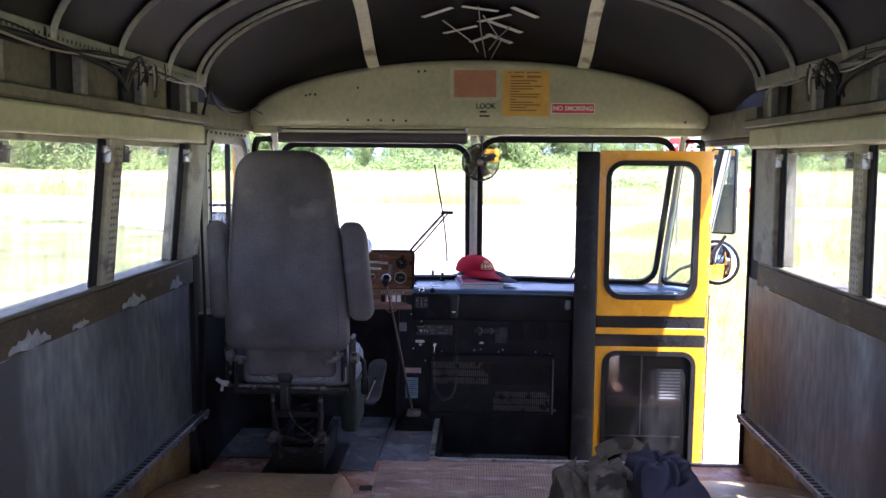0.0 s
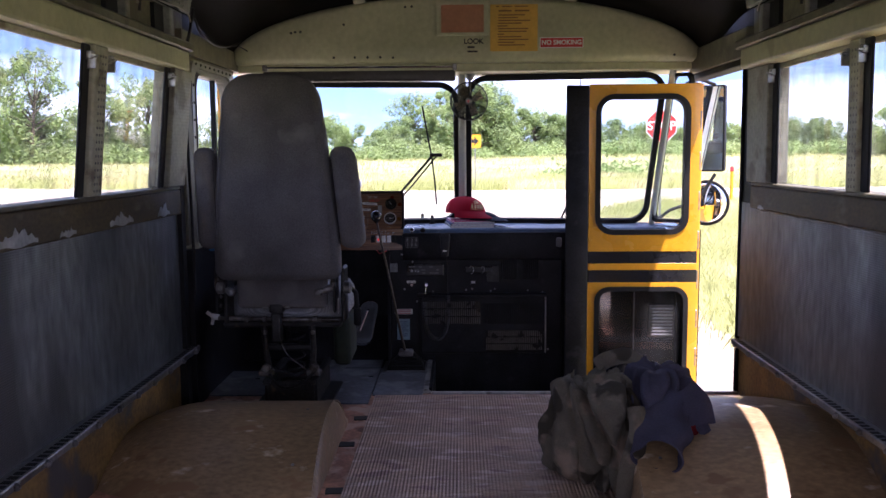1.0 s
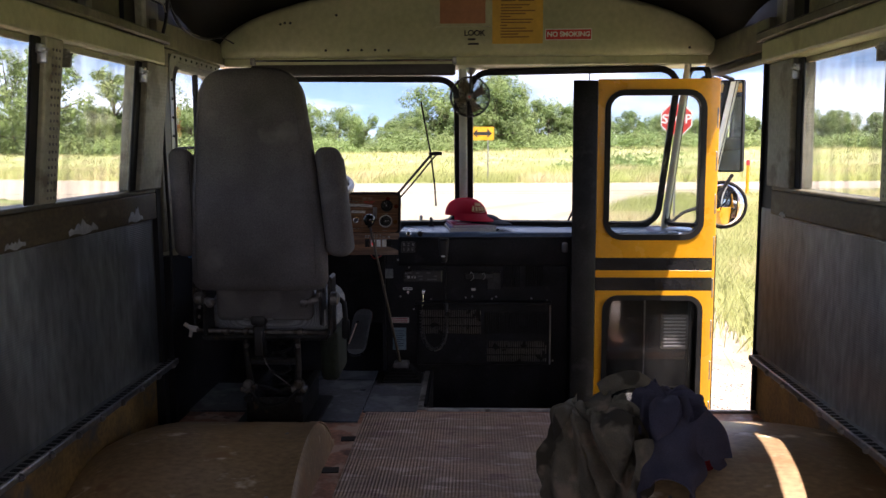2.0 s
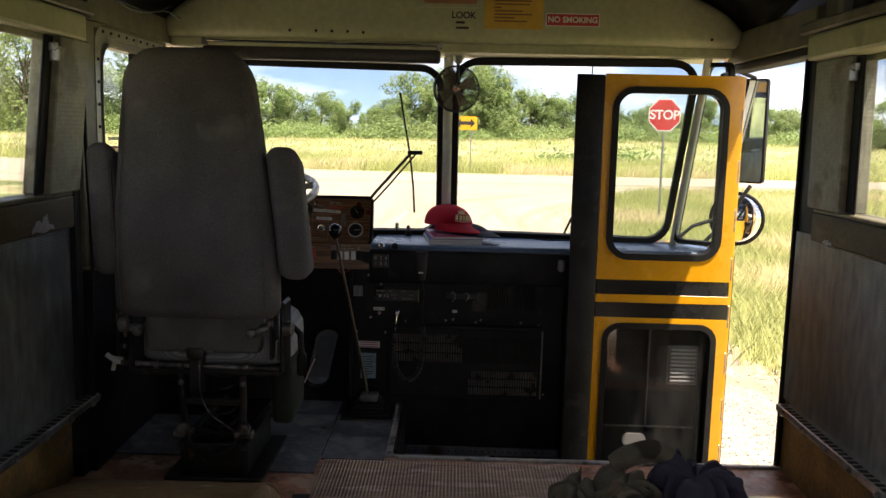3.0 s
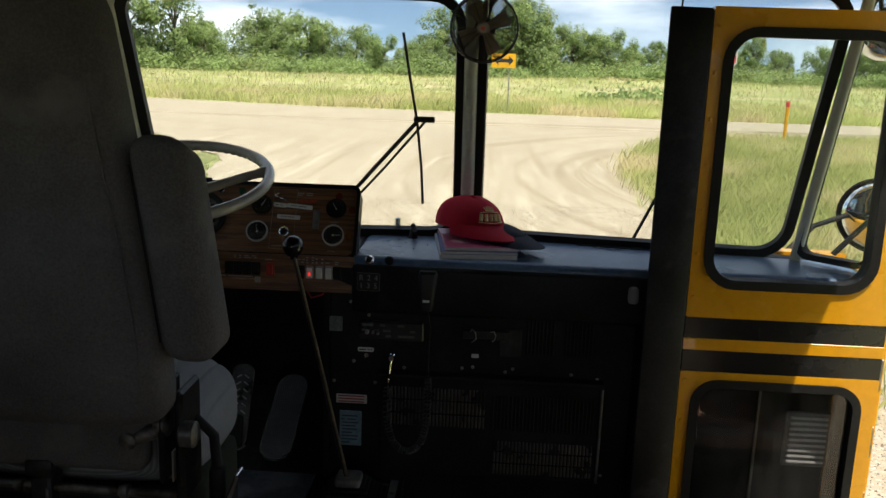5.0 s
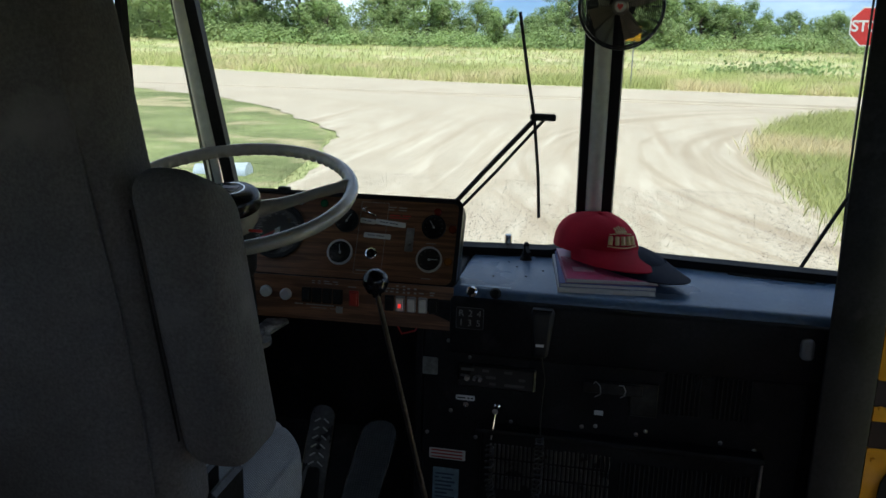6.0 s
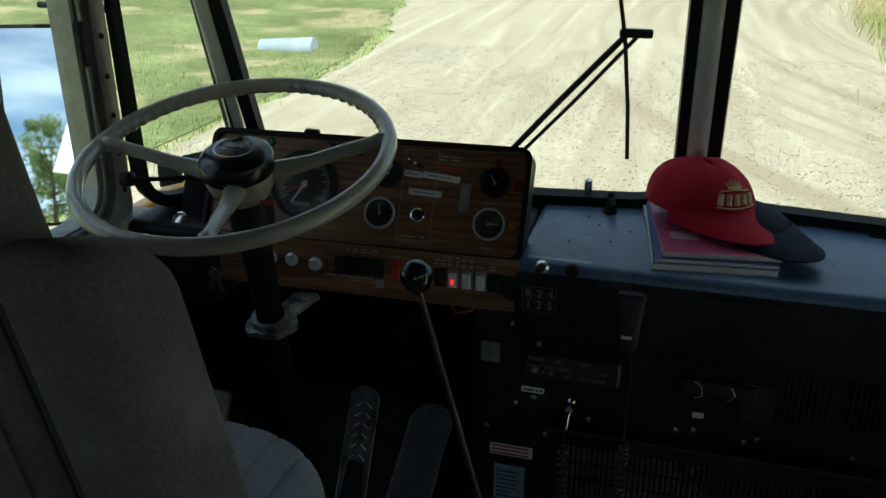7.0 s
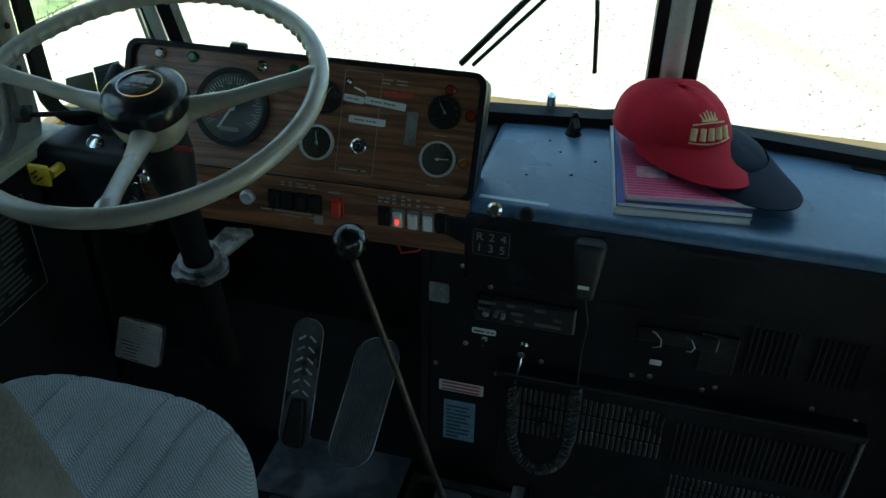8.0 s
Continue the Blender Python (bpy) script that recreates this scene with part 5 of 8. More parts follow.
for s, x in ((-1, -0.985), (1, -0.520)):
    part("recliner_plate", bent(box(-0.005, 0.005, -0.05, 0.05, 0.40, 0.585, 0.004, 1), lambda px, y, z: (x + px, 3.815 + y * (1.1 - 1.6 * abs(z - 0.49)), z)), IRON, seat, "black recliner plate")
    part("recliner_gear", lathe([(0.028, -0.012), (0.033, -0.008), (0.033, 0.008), (0.024, 0.014), (0.010, 0.016)], 18, pose(x - s * 0.004, 3.800, 0.515, 0, 90, 0)), GREASY, seat, "greasy recliner gear", 40)
    part("pivot_arm", joined(tube([(x - s * 0.01, 3.785, 0.500), (x - s * 0.055, 3.780, 0.484)], 0.015, 10), lathe([(0.010, -0.016), (0.016, -0.012), (0.016, 0.012), (0.010, 0.016)], 12, pose(x - s * 0.060, 3.775, 0.482, 90, 0, 0))), GREASY, seat, "stubby grey pivot arm", 40)
    for dz in (0.425, 0.460, 0.565):
        part("bolt", lathe([(0.0, -0.004), (0.008, -0.003), (0.008, 0.005), (0.004, 0.007)], 6, pose(x - s * 0.006, 3.79 + 0.03 * math.sin(dz * 60), dz, 0, -90 * s, 0)), STEEL, seat)
part("valve_block", joined(box(-0.780, -0.724, 3.765, 3.83, 0.398, 0.436, 0.010, 2), box(-0.772, -0.732, 3.77, 3.82, 0.28, 0.40, 0.006, 1)), IRON, seat, "black air valve", 40)
for x in (-0.796, -0.708):
    part("valve_cap", lathe([(0.006, -0.012), (0.011, -0.009), (0.011, 0.009), (0.006, 0.012)], 12, pose(x, 3.785, 0.424, 0, 90, 0)), STEEL, seat, "bright valve cap", 40)
part("frame_bar", box(-0.93, -0.55, 3.82, 3.86, 0.335, 0.358, 0.006, 1), IRON, seat)
for x in (-0.802, -0.612):
    part("upright", tube([(x - 0.004, 3.795, 0.345), (x, 3.80, 0.25), (x + (0.008 if x < -0.7 else -0.008), 3.81, 0.165)], [0.013, 0.011, 0.014], 8), IRON, seat, "", 50)
    part("upright_nut", lathe([(0.006, -0.006), (0.010, -0.005), (0.010, 0.005), (0.006, 0.008)], 6, pose(x, 3.788, 0.320, 90, 0, 0)), GREASY, seat)
    part("link_end", joined(lathe([(0.012, -0.02), (0.019, -0.014), (0.019, 0.014), (0.012, 0.02)], 12, pose(x, 3.80, 0.172, 90, 0, 0)), box(x - 0.032, x + 0.028, 3.79, 3.83, 0.140, 0.166, 0.006, 1)), GREASY, seat, "worn link end", 40)
    part("link", tube([(x, 3.81, 0.172), (-0.707 + (0.055 if x < -0.7 else -0.055), 3.93, 0.09)], 0.008, 8), IRON, seat, "", 50)
    part("side_rail", box(x - 0.014, x + 0.014, 3.78, 4.16, 0.105, 0.130, 0.005, 1), IRON, seat)
    part("base_side", box(x - 0.010, x + 0.010, 3.80, 4.14, 0.016, 0.105, 0.004, 1), IRON, seat)
part("cross_bar", joined(box(-0.795, -0.620, 3.800, 3.822, 0.243, 0.268, 0.005, 1), *[lathe([(0.005, -0.004), (0.009, 0.0), (0.009, 0.006), (0.004, 0.010)], 8, pose(x, 3.798, 0.274, 0, 0, 0)) for x in (-0.745, -0.665)]), IRON, seat, "cross bar with bolts")
part("front_plate", box(-0.800, -0.612, 3.797, 3.803, 0.03, 0.12, 0.002, 1), IRON, seat)
part("base_plate", box(-0.86, -0.55, 3.78, 4.18, 0.004, 0.016, 0.004, 1), IRON, seat)
part("air_line", tube(smoothed([(-0.74, 3.775, 0.395), (-0.735, 3.762, 0.30), (-0.71, 3.765, 0.235), (-0.665, 3.77, 0.195), (-0.64, 3.78, 0.17)], 6), 0.0028, 6), GREASY, seat, "thin grey air line", 60)
part("hose", tube(smoothed([(-0.79, 3.79, 0.15), (-0.74, 3.775, 0.10), (-0.66, 3.775, 0.115), (-0.60, 3.79, 0.17)], 6), 0.006, 7), RUBBER, seat, "black rubber hose", 60)
part("spring", tube([(-0.705 + 0.034 * math.cos(k * 0.7), 3.93 + 0.034 * math.sin(k * 0.7), 0.03 + k * 0.0046) for k in range(64)], 0.005, 6), IRON, seat, "coil spring", 60)
part("blue_clip", box(-1.035, -1.005, 3.86, 3.88, 0.635, 0.685, 0.006, 2), mat("blue_plastic", (0.05, 0.20, 0.42), 0.5), seat, "small blue plastic clip")
part("lever", joined(tube([(-0.50, 3.86, 0.46), (-0.475, 3.84, 0.50), (-0.445, 3.84, 0.47), (-0.44, 3.84, 0.40)], 0.010, 8), box(-0.455, -0.425, 3.825, 3.855, 0.335, 0.41, 0.01, 2)), RUBBER, seat, "black adjusting lever", 50)
part("lever_plate", moved(box(-0.004, 0.004, -0.02, 0.02, -0.045, 0.045, 0.003, 1), pose(-0.412, 3.835, 0.36, 0, 22, 0)), CHROME, seat, "bright lever edge")
part("side_label", box(-0.513, -0.510, 3.80, 3.83, 0.39, 0.45), WHITE, seat, "small white label")
part("skirt", bent(box(-0.545, -0.475, 3.86, 4.10, 0.165, 0.36, 0.02, 2), lambda x, y, z: (x + 0.02 * math.sin(y * 20) * (0.36 - z), y, z)), mat("dark_green_cloth", (0.012, 0.019, 0.010), 0.8, 0, 0.4, 10, 90, 0.5, 150), seat, "dark green cloth skirt", 50)

# ---- dashboard ----
dash = thing("dashboard", "black metal dashboard with slate-blue padded shelf", "dashboard", (0.1, 4.7, 0))
sh = box(-0.315, 1.10, 4.605, 4.99, 0.615, 0.655, 0.018, 3)
part("shelf", bent(sh, lambda x, y, z: (x, min(y, wedge_y(x, 0.66) + 0.02) if y > 4.8 else y, z)), SHELF, dash, "slate-blue vinyl shelf, dusty", 50)
part("shelf_left", bent(box(-1.10, -0.315, 4.72, 4.99, 0.60, 0.65, 0.01, 2), lambda x, y, z: (x, min(y, wedge_y(x, 0.66) + 0.02) if y > 4.8 else y, z)), BLACK, dash, "", 50)
part("front_panel", box(-0.37, 0.47, 4.60, 4.63, -0.17, 0.625, 0.006, 2), BLACK, dash)
part("upper_roll", box(-0.31, 0.62, 4.592, 4.62, 0.50, 0.635, 0.012, 3), BLACK, dash, "", 40)
part("right_panel", box(0.47, 1.14, 4.63, 4.66, -0.62, 0.64), BLACK, dash)
part("footwell", box(-1.10, -0.37, 4.80, 4.83, 0.0, 0.62), BLACK, dash)
part("footwell_side", box(-0.385, -0.37, 4.60, 4.83, 0.0, 0.62), BLACK, dash)
part("toe_board", moved(box(-1.10, -0.385, 0, 0.30, -0.01, 0.01), pose(0, 4.62, 0.0, 45, 0, 0)), BLACK, dash)
part("bottom_strip", box(-0.15, 0.47, 4.585, 4.60, -0.20, -0.165, 0.003, 1), STEEL, dash)
for k in range(22):
    part("rivet", lathe([(0.004, 0), (0.003, 0.002)], 6, face_m(-0.135 + k * 0.027, 4.5845, -0.182)), INK, dash)
heater = part("heater_cover", box(-0.225, 0.385, 4.572, 4.602, 0.045, 0.338, 0.008, 2), BLACK, dash, "black heater cover with pressed louvres")
part("flange", box(-0.235, 0.39, 4.560, 4.602, 0.326, 0.342, 0.005, 2), BLACK, heater)
part("edge_trim", box(0.381, 0.388, 4.562, 4.575, 0.05, 0.33, 0.002, 1), STEEL, heater)


def louvres(x0, x1, z0, z1, n, rows, material, parent, y):
    gap = (x1 - x0) / n
    h = (z1 - z0) / rows
    for r in range(rows):
        for k in range(n):
            x = x0 + (k + 0.5) * gap
            part("louvre", moved(box(-gap * 0.28, gap * 0.28, -0.004, 0.0015, -h * 0.44, h * 0.44, 0.0018, 1), pose(x, y, z0 + (r + 0.5) * h, 0, 0, 18)), material, parent)


LOUVRE = mat("dull_louvre_metal", (0.17, 0.16, 0.15), 0.30, 0.7, 0.3, 20, 90, 0.1, 200)
louvres(-0.205, 0.07, 0.19, 0.306, 28, 3, LOUVRE, heater, 4.571)
louvres(0.095, 0.37, 0.06, 0.162, 28, 3, LOUVRE, heater, 4.571)
FLAT_LOUVRE = mat("flat_black_louvre", (0.012, 0.012, 0.013), 0.7, 0, 0.3, 20, 90, spec=0.2)
louvres(0.17, 0.25, 0.40, 0.515, 8, 1, FLAT_LOUVRE, dash, 4.598)
louvres(0.275, 0.355, 0.40, 0.515, 8, 1, FLAT_LOUVRE, dash, 4.598)
louvres(0.085, 0.37, 0.185, 0.30, 28, 1, FLAT_LOUVRE, heater, 4.571)
for x, z in ((-0.16, 0.348), (0.0, 0.355), (0.14, 0.36), (0.30, 0.352), (0.372, 0.342), (-0.24, 0.30), (-0.30, 0.36), (-0.26, 0.495), (0.03, 0.36), (-0.355, 0.30), (0.40, 0.06), (0.12, 0.35), (-0.31, 0.53), (0.0, 0.05)):
    part("screw", lathe([(0.005, 0), (0.005, 0.002), (0.002, 0.003)], 8, face_m(x, 4.599, z)), STEEL, dash)
part("grip", box(0.435, 0.462, 4.570, 4.60, 0.566, 0.612, 0.010, 3), plain("grey_plastic", (0.22, 0.22, 0.23), 0.4), dash, "grey door catch", 40)
radio = part("radio", box(-0.285, -0.108, 4.585, 4.60, 0.428, 0.482, 0.004, 1), mat("radio_black", (0.018, 0.018, 0.02), 0.3), dash, "black radio with knobs and small print")
for x, z, r in ((-0.262, 0.452, 0.006), (-0.245, 0.452, 0.004), (-0.232, 0.450, 0.004)):
    part("radio_knob", lathe([(r, 0), (r, 0.010), (r * 0.7, 0.012)], 12, face_m(x, 4.585, z)), STEEL, radio, "", 40)
part("radio_print", bars([[0.2, -0.1, 0.1, -0.2, 0.12], [0.1, -0.1, 0.1, -0.05, 0.15, -0.3, 0.1], [-0.4, 0.1, -0.1, 0.3]], 0.165, 0.045, face_m(-0.196, 4.5845, 0.456)), plain("dim_print", (0.10, 0.10, 0.10), 0.5), radio)
part("grey_plate", slab(round_rect(0.036, 0.042, 0.003, 2), 0.002, face_m(-0.351, 4.598, 0.466)), mat("grey_sticker", (0.16, 0.17, 0.17), 0.5, 0, 0.3, 60, 200), dash, "small scuffed grey sticker")
sw = part("switch_label", slab(round_rect(0.044, 0.012, 0.003, 2), 0.0015, face_m(-0.267, 4.597, 0.396)), WHITE, dash, "white label over a toggle switch")
part("print", bars([[0.55, -0.08, 0.15, -0.05, 0.17]], 0.038, 0.007, face_m(-0.267, 4.5952, 0.396)), INK, sw)
part("toggle", joined(lathe([(0.007, 0), (0.007, 0.004)], 6, face_m(-0.265, 4.599, 0.380)), tube([(-0.265, 4.597, 0.380), (-0.266, 4.582, 0.374)], 0.0025, 6)), CHROME, dash, "chrome toggle switch")
part("red_sticker", slab(round_rect(0.086, 0.026, 0.002, 2), 0.001, face_m(-0.305, 4.598, 0.249)), WHITE, dash, "red and white warning sticker")
part("print", bars([[0.98], [0.98], [0.98]], 0.082, 0.025, face_m(-0.305, 4.5966, 0.249)), plain("dull_red_ink", (0.42, 0.06, 0.07), 0.5), dash)
part("blue_sticker", slab(round_rect(0.062, 0.104, 0.002, 2), 0.001, face_m(-0.307, 4.598, 0.161)), mat("pale_blue_sticker", (0.22, 0.34, 0.42), 0.5, 0, 0.2, 40), dash, "pale blue sticker with small print")
part("print", bars([[0.9], [0.2, -0.1, 0.5], [0.95], [0.8], [0.9], [0.6], [0.95], [0.9], [0.5]], 0.054, 0.09, face_m(-0.307, 4.5966, 0.158)), plain("dark_blue_ink", (0.05, 0.09, 0.16), 0.5), dash)
part("hook", joined(lathe([(0.008, 0), (0.008, 0.006), (0.004, 0.010), (0.004, 0.028), (0.007, 0.034)], 10, face_m(-0.193, 4.598, 0.384)), tube([(-0.193, 4.568, 0.380), (-0.196, 4.562, 0.35), (-0.200, 4.566, 0.315)], 0.0028, 6)), CHROME, dash, "chrome plug and lead", 40)
part("wire_bracket", joined(box(-0.004, 0.128, 4.588, 4.60, 0.442, 0.470, 0.003, 1), box(0.10, 0.16, 4.594, 4.60, 0.395, 0.475, 0.002, 1)), IRON, dash, "scratched metal bracket with loose wires")
for k in range(2):
    x = 0.02 + k * 0.055
    part("wire", tube([(x, 4.588, 0.466), (x + 0.004 + 0.004 * k, 4.570, 0.478 - 0.004 * (k % 2)), (x + 0.014, 4.566, 0.470 - 0.006 * k), (x + 0.016 - 0.005 * k, 4.574, 0.448), (x + 0.004, 4.584, 0.436 + 0.004 * k)], 0.0012, 5), BRIGHT, dash)
part("small_label", slab(round_rect(0.020, 0.011, 0.001, 1), 0.001, face_m(0.035, 4.598, 0.393)), WHITE, dash, "tiny white label")
gear = part("gear_plate", slab(round_rect(0.062, 0.050, 0.004, 3), 0.002, face_m(-0.262, 4.591, 0.590)), DIALBLACK, dash, "black shift pattern plate")
lettering("R 2 4", 0.021, face_m(-0.262, 4.5885, 0.601), DIMINK, gear, 0, 1.15)
lettering("1 3 5", 0.021, face_m(-0.262, 4.5885, 0.579), DIMINK, gear, 0, 1.15)
part("plate_border", rim(round_rect(0.062, 0.050, 0.004, 3), round_rect(0.0605, 0.0485, 0.003, 3), 0.0004, face_m(-0.262, 4.5888, 0.590)), plain("worn_print", (0.14, 0.14, 0.14), 0.5), gear)
part("strip_label", slab(round_rect(0.115, 0.008, 0.001, 1), 0.0008, pose(-0.235, 4.628, 0.6555, 6, 0, 0)), plain("pale_blue_tape", (0.45, 0.55, 0.65), 0.5), dash, "embossed pale blue label tape")
for x, knobmat, lab in ((-0.261, CHROME, "chrome push knob"), (-0.208, RUBBER, "black push knob")):
    part("push_knob", lathe([(0.006, 0), (0.006, 0.012), (0.012, 0.014), (0.0125, 0.022), (0.008, 0.026)], 16, pose(x, 4.618, 0.640, 62, 0, 0)), knobmat, dash, lab, 40)
part("shelf_lamp", joined(lathe([(0.016, 0), (0.013, 0.006), (0.006, 0.03), (0.008, 0.04), (0.004, 0.045)], 10, pose(-0.172, 4.90, 0.655)), tube([(-0.172, 4.90, 0.69), (-0.162, 4.88, 0.675)], 0.006, 6)), RUBBER, dash, "small black fitting", 40)
part("pump_knob", lathe([(0.008, -0.02), (0.009, 0), (0.009, 0.018), (0.006, 0.02)], 12, pose(-0.225, 4.955, 0.685)), CHROME, dash, "bright valve stem", 40)
part("vent_slot", slab(round_rect(0.20, 0.022, 0.010, 4), 0.003, pose(0.42, 4.895, 0.6545, 0, 0, -8)), RUBBER, dash, "demister slot")
part("vent_slot", slab(round_rect(0.13, 0.020, 0.009, 4), 0.003, pose(-0.24, 4.93, 0.6545, 0, 0, 7)), RUBBER, dash, "demister slot")
for x, y in ((-0.185, 4.82), (-0.155, 4.74), (-0.21, 4.86), (-0.12, 4.80), (-0.23, 4.72), (-0.10, 4.87)):
    part("dirt", lathe([(0.0030, 0), (0.0022, 0.0015), (0.0, 0.002)], 7, pose(x, y, 0.6552)), BLACK, dash)

# microphone with its coiled lead
mic = thing("microphone", "black hand microphone with coiled lead on the dashboard", "microphone", (-0.098, 4.57, 0.57))
part("body", bent(box(-0.026, 0.026, -0.018, 0.018, -0.06, 0.05, 0.012, 3), lambda x, y, z: (-0.100 + x * (1 if z > -0.01 else 0.66), 4.580 + y, 0.580 + z)), mat("ribbed_black_plastic", (0.014, 0.014, 0.016), 0.6, 0, 0.2, 20), mic, "", 40)
part("top_edge", bent(box(-0.022, 0.022, -0.010, 0.010, 0.047, 0.052, 0.0025, 2), lambda x, y, z: (-0.100 + x, 4.574 + y, 0.580 + z)), RUBBER, mic, "rounded top edge", 40)
part("tag", box(-0.111, -0.093, 4.5605, 4.562, 0.548, 0.554), WHITE, mic, "tiny white tag")


def coil(path, r, turns, wire, n=14):
    pts = [Vector(p) for p in path]
    total = turns * n
    out = []
    for k in range(total + 1):
        s = k / total * (len(pts) - 1)
        i = min(int(s), len(pts) - 2)
        f = s - i
        p0, p1, p2, p3 = pts[max(i - 1, 0)], pts[i], pts[i + 1], pts[min(i + 2, len(pts) - 1)]
        p = 0.5 * ((2 * p1) + (p2 - p0) * f + (2 * p0 - 5 * p1 + 4 * p2 - p3) * f * f + (3 * p1 - p0 - 3 * p2 + p3) * f ** 3)
        d = (p2 - p1).normalized()
        a = d.cross(Vector((0, 1, 0.01))).normalized()
        b = d.cross(a)
        t = 2 * math.pi * k / n
        out.append(p + r * (math.cos(t) * a + math.sin(t) * b))
    return tube(out, wire, 5)


part("coiled_lead", coil([(-0.090, 4.562, 0.335), (-0.088, 4.560, 0.28), (-0.092, 4.556, 0.20), (-0.108, 4.552, 0.145), (-0.145, 4.552, 0.122), (-0.182, 4.554, 0.150), (-0.198, 4.556, 0.21), (-0.201, 4.560, 0.30)], 0.0085, 46, 0.0024), mat("glossy_cord", (0.045, 0.045, 0.048), 0.3, 0, 0.2, 20), mic, "black coiled lead", 60)
part("lead", tube([(-0.098, 4.57, 0.525), (-0.088, 4.575, 0.47), (-0.092, 4.575, 0.40), (-0.090, 4.562, 0.335)], 0.0024, 6), RUBBER, mic)

# ---- instrument panel ----
panel = thing("instrument_panel", "walnut-veneered instrument panel with gauges and switches", "instrument panel", (-0.6, 4.65, 0.55))
SWING = Matrix.Translation((-0.31, 4.66, 0)) @ Matrix.Rotation(radians(1.5), 4, "Z") @ Matrix.Translation((0.31, -4.66, 0))
UPM = SWING @ face_m(-0.6, 4.665, 0.7375, 28.6)          # upper sloping face
LOM = SWING @ face_m(-0.6, 4.606, 0.603, 4)              # lower face
part("housing", bent(box(-0.342, 0.297, -0.10, 0.105, -0.075, -0.012, 0.018, 3), lambda x, y, z: tuple(UPM @ Vector((x, y, z)))), BLACK, panel, "", 40)
part("hood_edge", rim(round_rect(0.642, 0.214, 0.022, 4, -0.023), round_rect(0.622, 0.196, 0.016, 4, -0.023), 0.022, UPM @ pose(0, 0, -0.014)), BLACK, panel, "black hood edge", 40)
upper = part("upper_fascia", slab(round_rect(0.624, 0.198, 0.014, 4, -0.023), 0.006, UPM @ pose(0, 0, -0.009)), WALNUT, panel, "walnut veneer")
lower = part("lower_fascia", slab(round_rect(0.634, 0.100, 0.006, 3, -0.022), 0.012, LOM @ pose(0, 0, -0.008)), WALNUT, panel, "walnut veneer")
part("under_box", moved(box(-0.91, -0.32, 4.62, 4.78, 0.56, 0.64, 0.006, 1), SWING), BLACK, panel)


def up(x, z):
    """A spot on the sloping face from its world x and height."""
    return UPM @ pose(x + 0.6, (z - 0.7375) / math.cos(radians(28.6)), -0.003)


def low(x, z):
    return LOM @ pose(x + 0.6, z - 0.603, 0.004)


def gauge(x, z, r, bezel, needle, marks=9, m=None, digits=False):
    m = m or up(x, z)
    g = part("gauge", lathe([(r * 1.02, -0.004), (r * 1.02, 0.003), (r * 0.9, 0.0035)], 28, m), DIALBLACK, panel, "round black gauge", 40)
    part("bezel", rim([(r * 1.06 * math.cos(a), r * 1.06 * math.sin(a)) for a in np.linspace(0, 2 * math.pi, 29)[:-1]], [(r * 0.93 * math.cos(a), r * 0.93 * math.sin(a)) for a in np.linspace(0, 2 * math.pi, 29)[:-1]], 0.009, m), bezel, g, "", 40)
    part("marks", joined(*[moved(box(-r * 0.012, r * 0.012, r * 0.68, r * 0.82, 0.0036, 0.0042), Matrix.Rotation(a, 4, "Z")) for a in np.linspace(-2.2, 2.2, marks)]), PALEINK, g)
    g.children[-1].matrix_basis = m
    nd = part("needle", joined(moved(box(-r * 0.03, r * 0.03, -r * 0.15, r * 0.68, 0.0044, 0.0052), Matrix.Rotation(needle, 4, "Z")), lathe([(r * 0.1, 0.004), (r * 0.1, 0.006)], 12)), WHITE, g)
    nd.matrix_basis = m
    gl = part("glass", lathe([(r * 0.92, 0.0072), (r * 0.92, 0.0078)], 28, m), DIALGLASS, g, "", 40)
    gl.visible_shadow = False
    return g, m


gauge(-0.370, 0.703, 0.0285, BRIGHT, -1.5)
gauge(-0.367, 0.771, 0.0265, RUBBER, 0.6)
gauge(-0.581, 0.706, 0.0285, BRIGHT, 0.2)
gauge(-0.575, 0.774, 0.0265, RUBBER, -0.5)
sp, spm = gauge(-0.740, 0.743, 0.064, RUBBER, 2.6, 41)
part("red_needle", moved(box(-0.0018, 0.0018, -0.004, 0.042, 0.0054, 0.006), Matrix.Rotation(2.05, 4, "Z")), SIGNRED, sp).matrix_basis = spm
part("numerals", joined(*[moved(bars([[0.45, -0.1, 0.45]], 0.008, 0.006, Matrix.Translation((0, 0, 0.0038))), Matrix.Translation((0.041 * math.sin(a), 0.041 * math.cos(a), 0))) for a in np.linspace(-2.2, 2.2, 12)]), PALEINK, sp).matrix_basis = spm
part("odometer", joined(*[moved(box(-0.0022, 0.0022, -0.004, 0.004, 0.0038, 0.0046), Matrix.Translation((-0.016 + k * 0.0058, -0.038, 0))) for k in range(6)]), PALEINK, sp).matrix_basis = spm
part("speedo_bracket", box(-0.755, -0.725, 4.70, 4.715, 0.826, 0.840, 0.003, 1), RUBBER, panel)
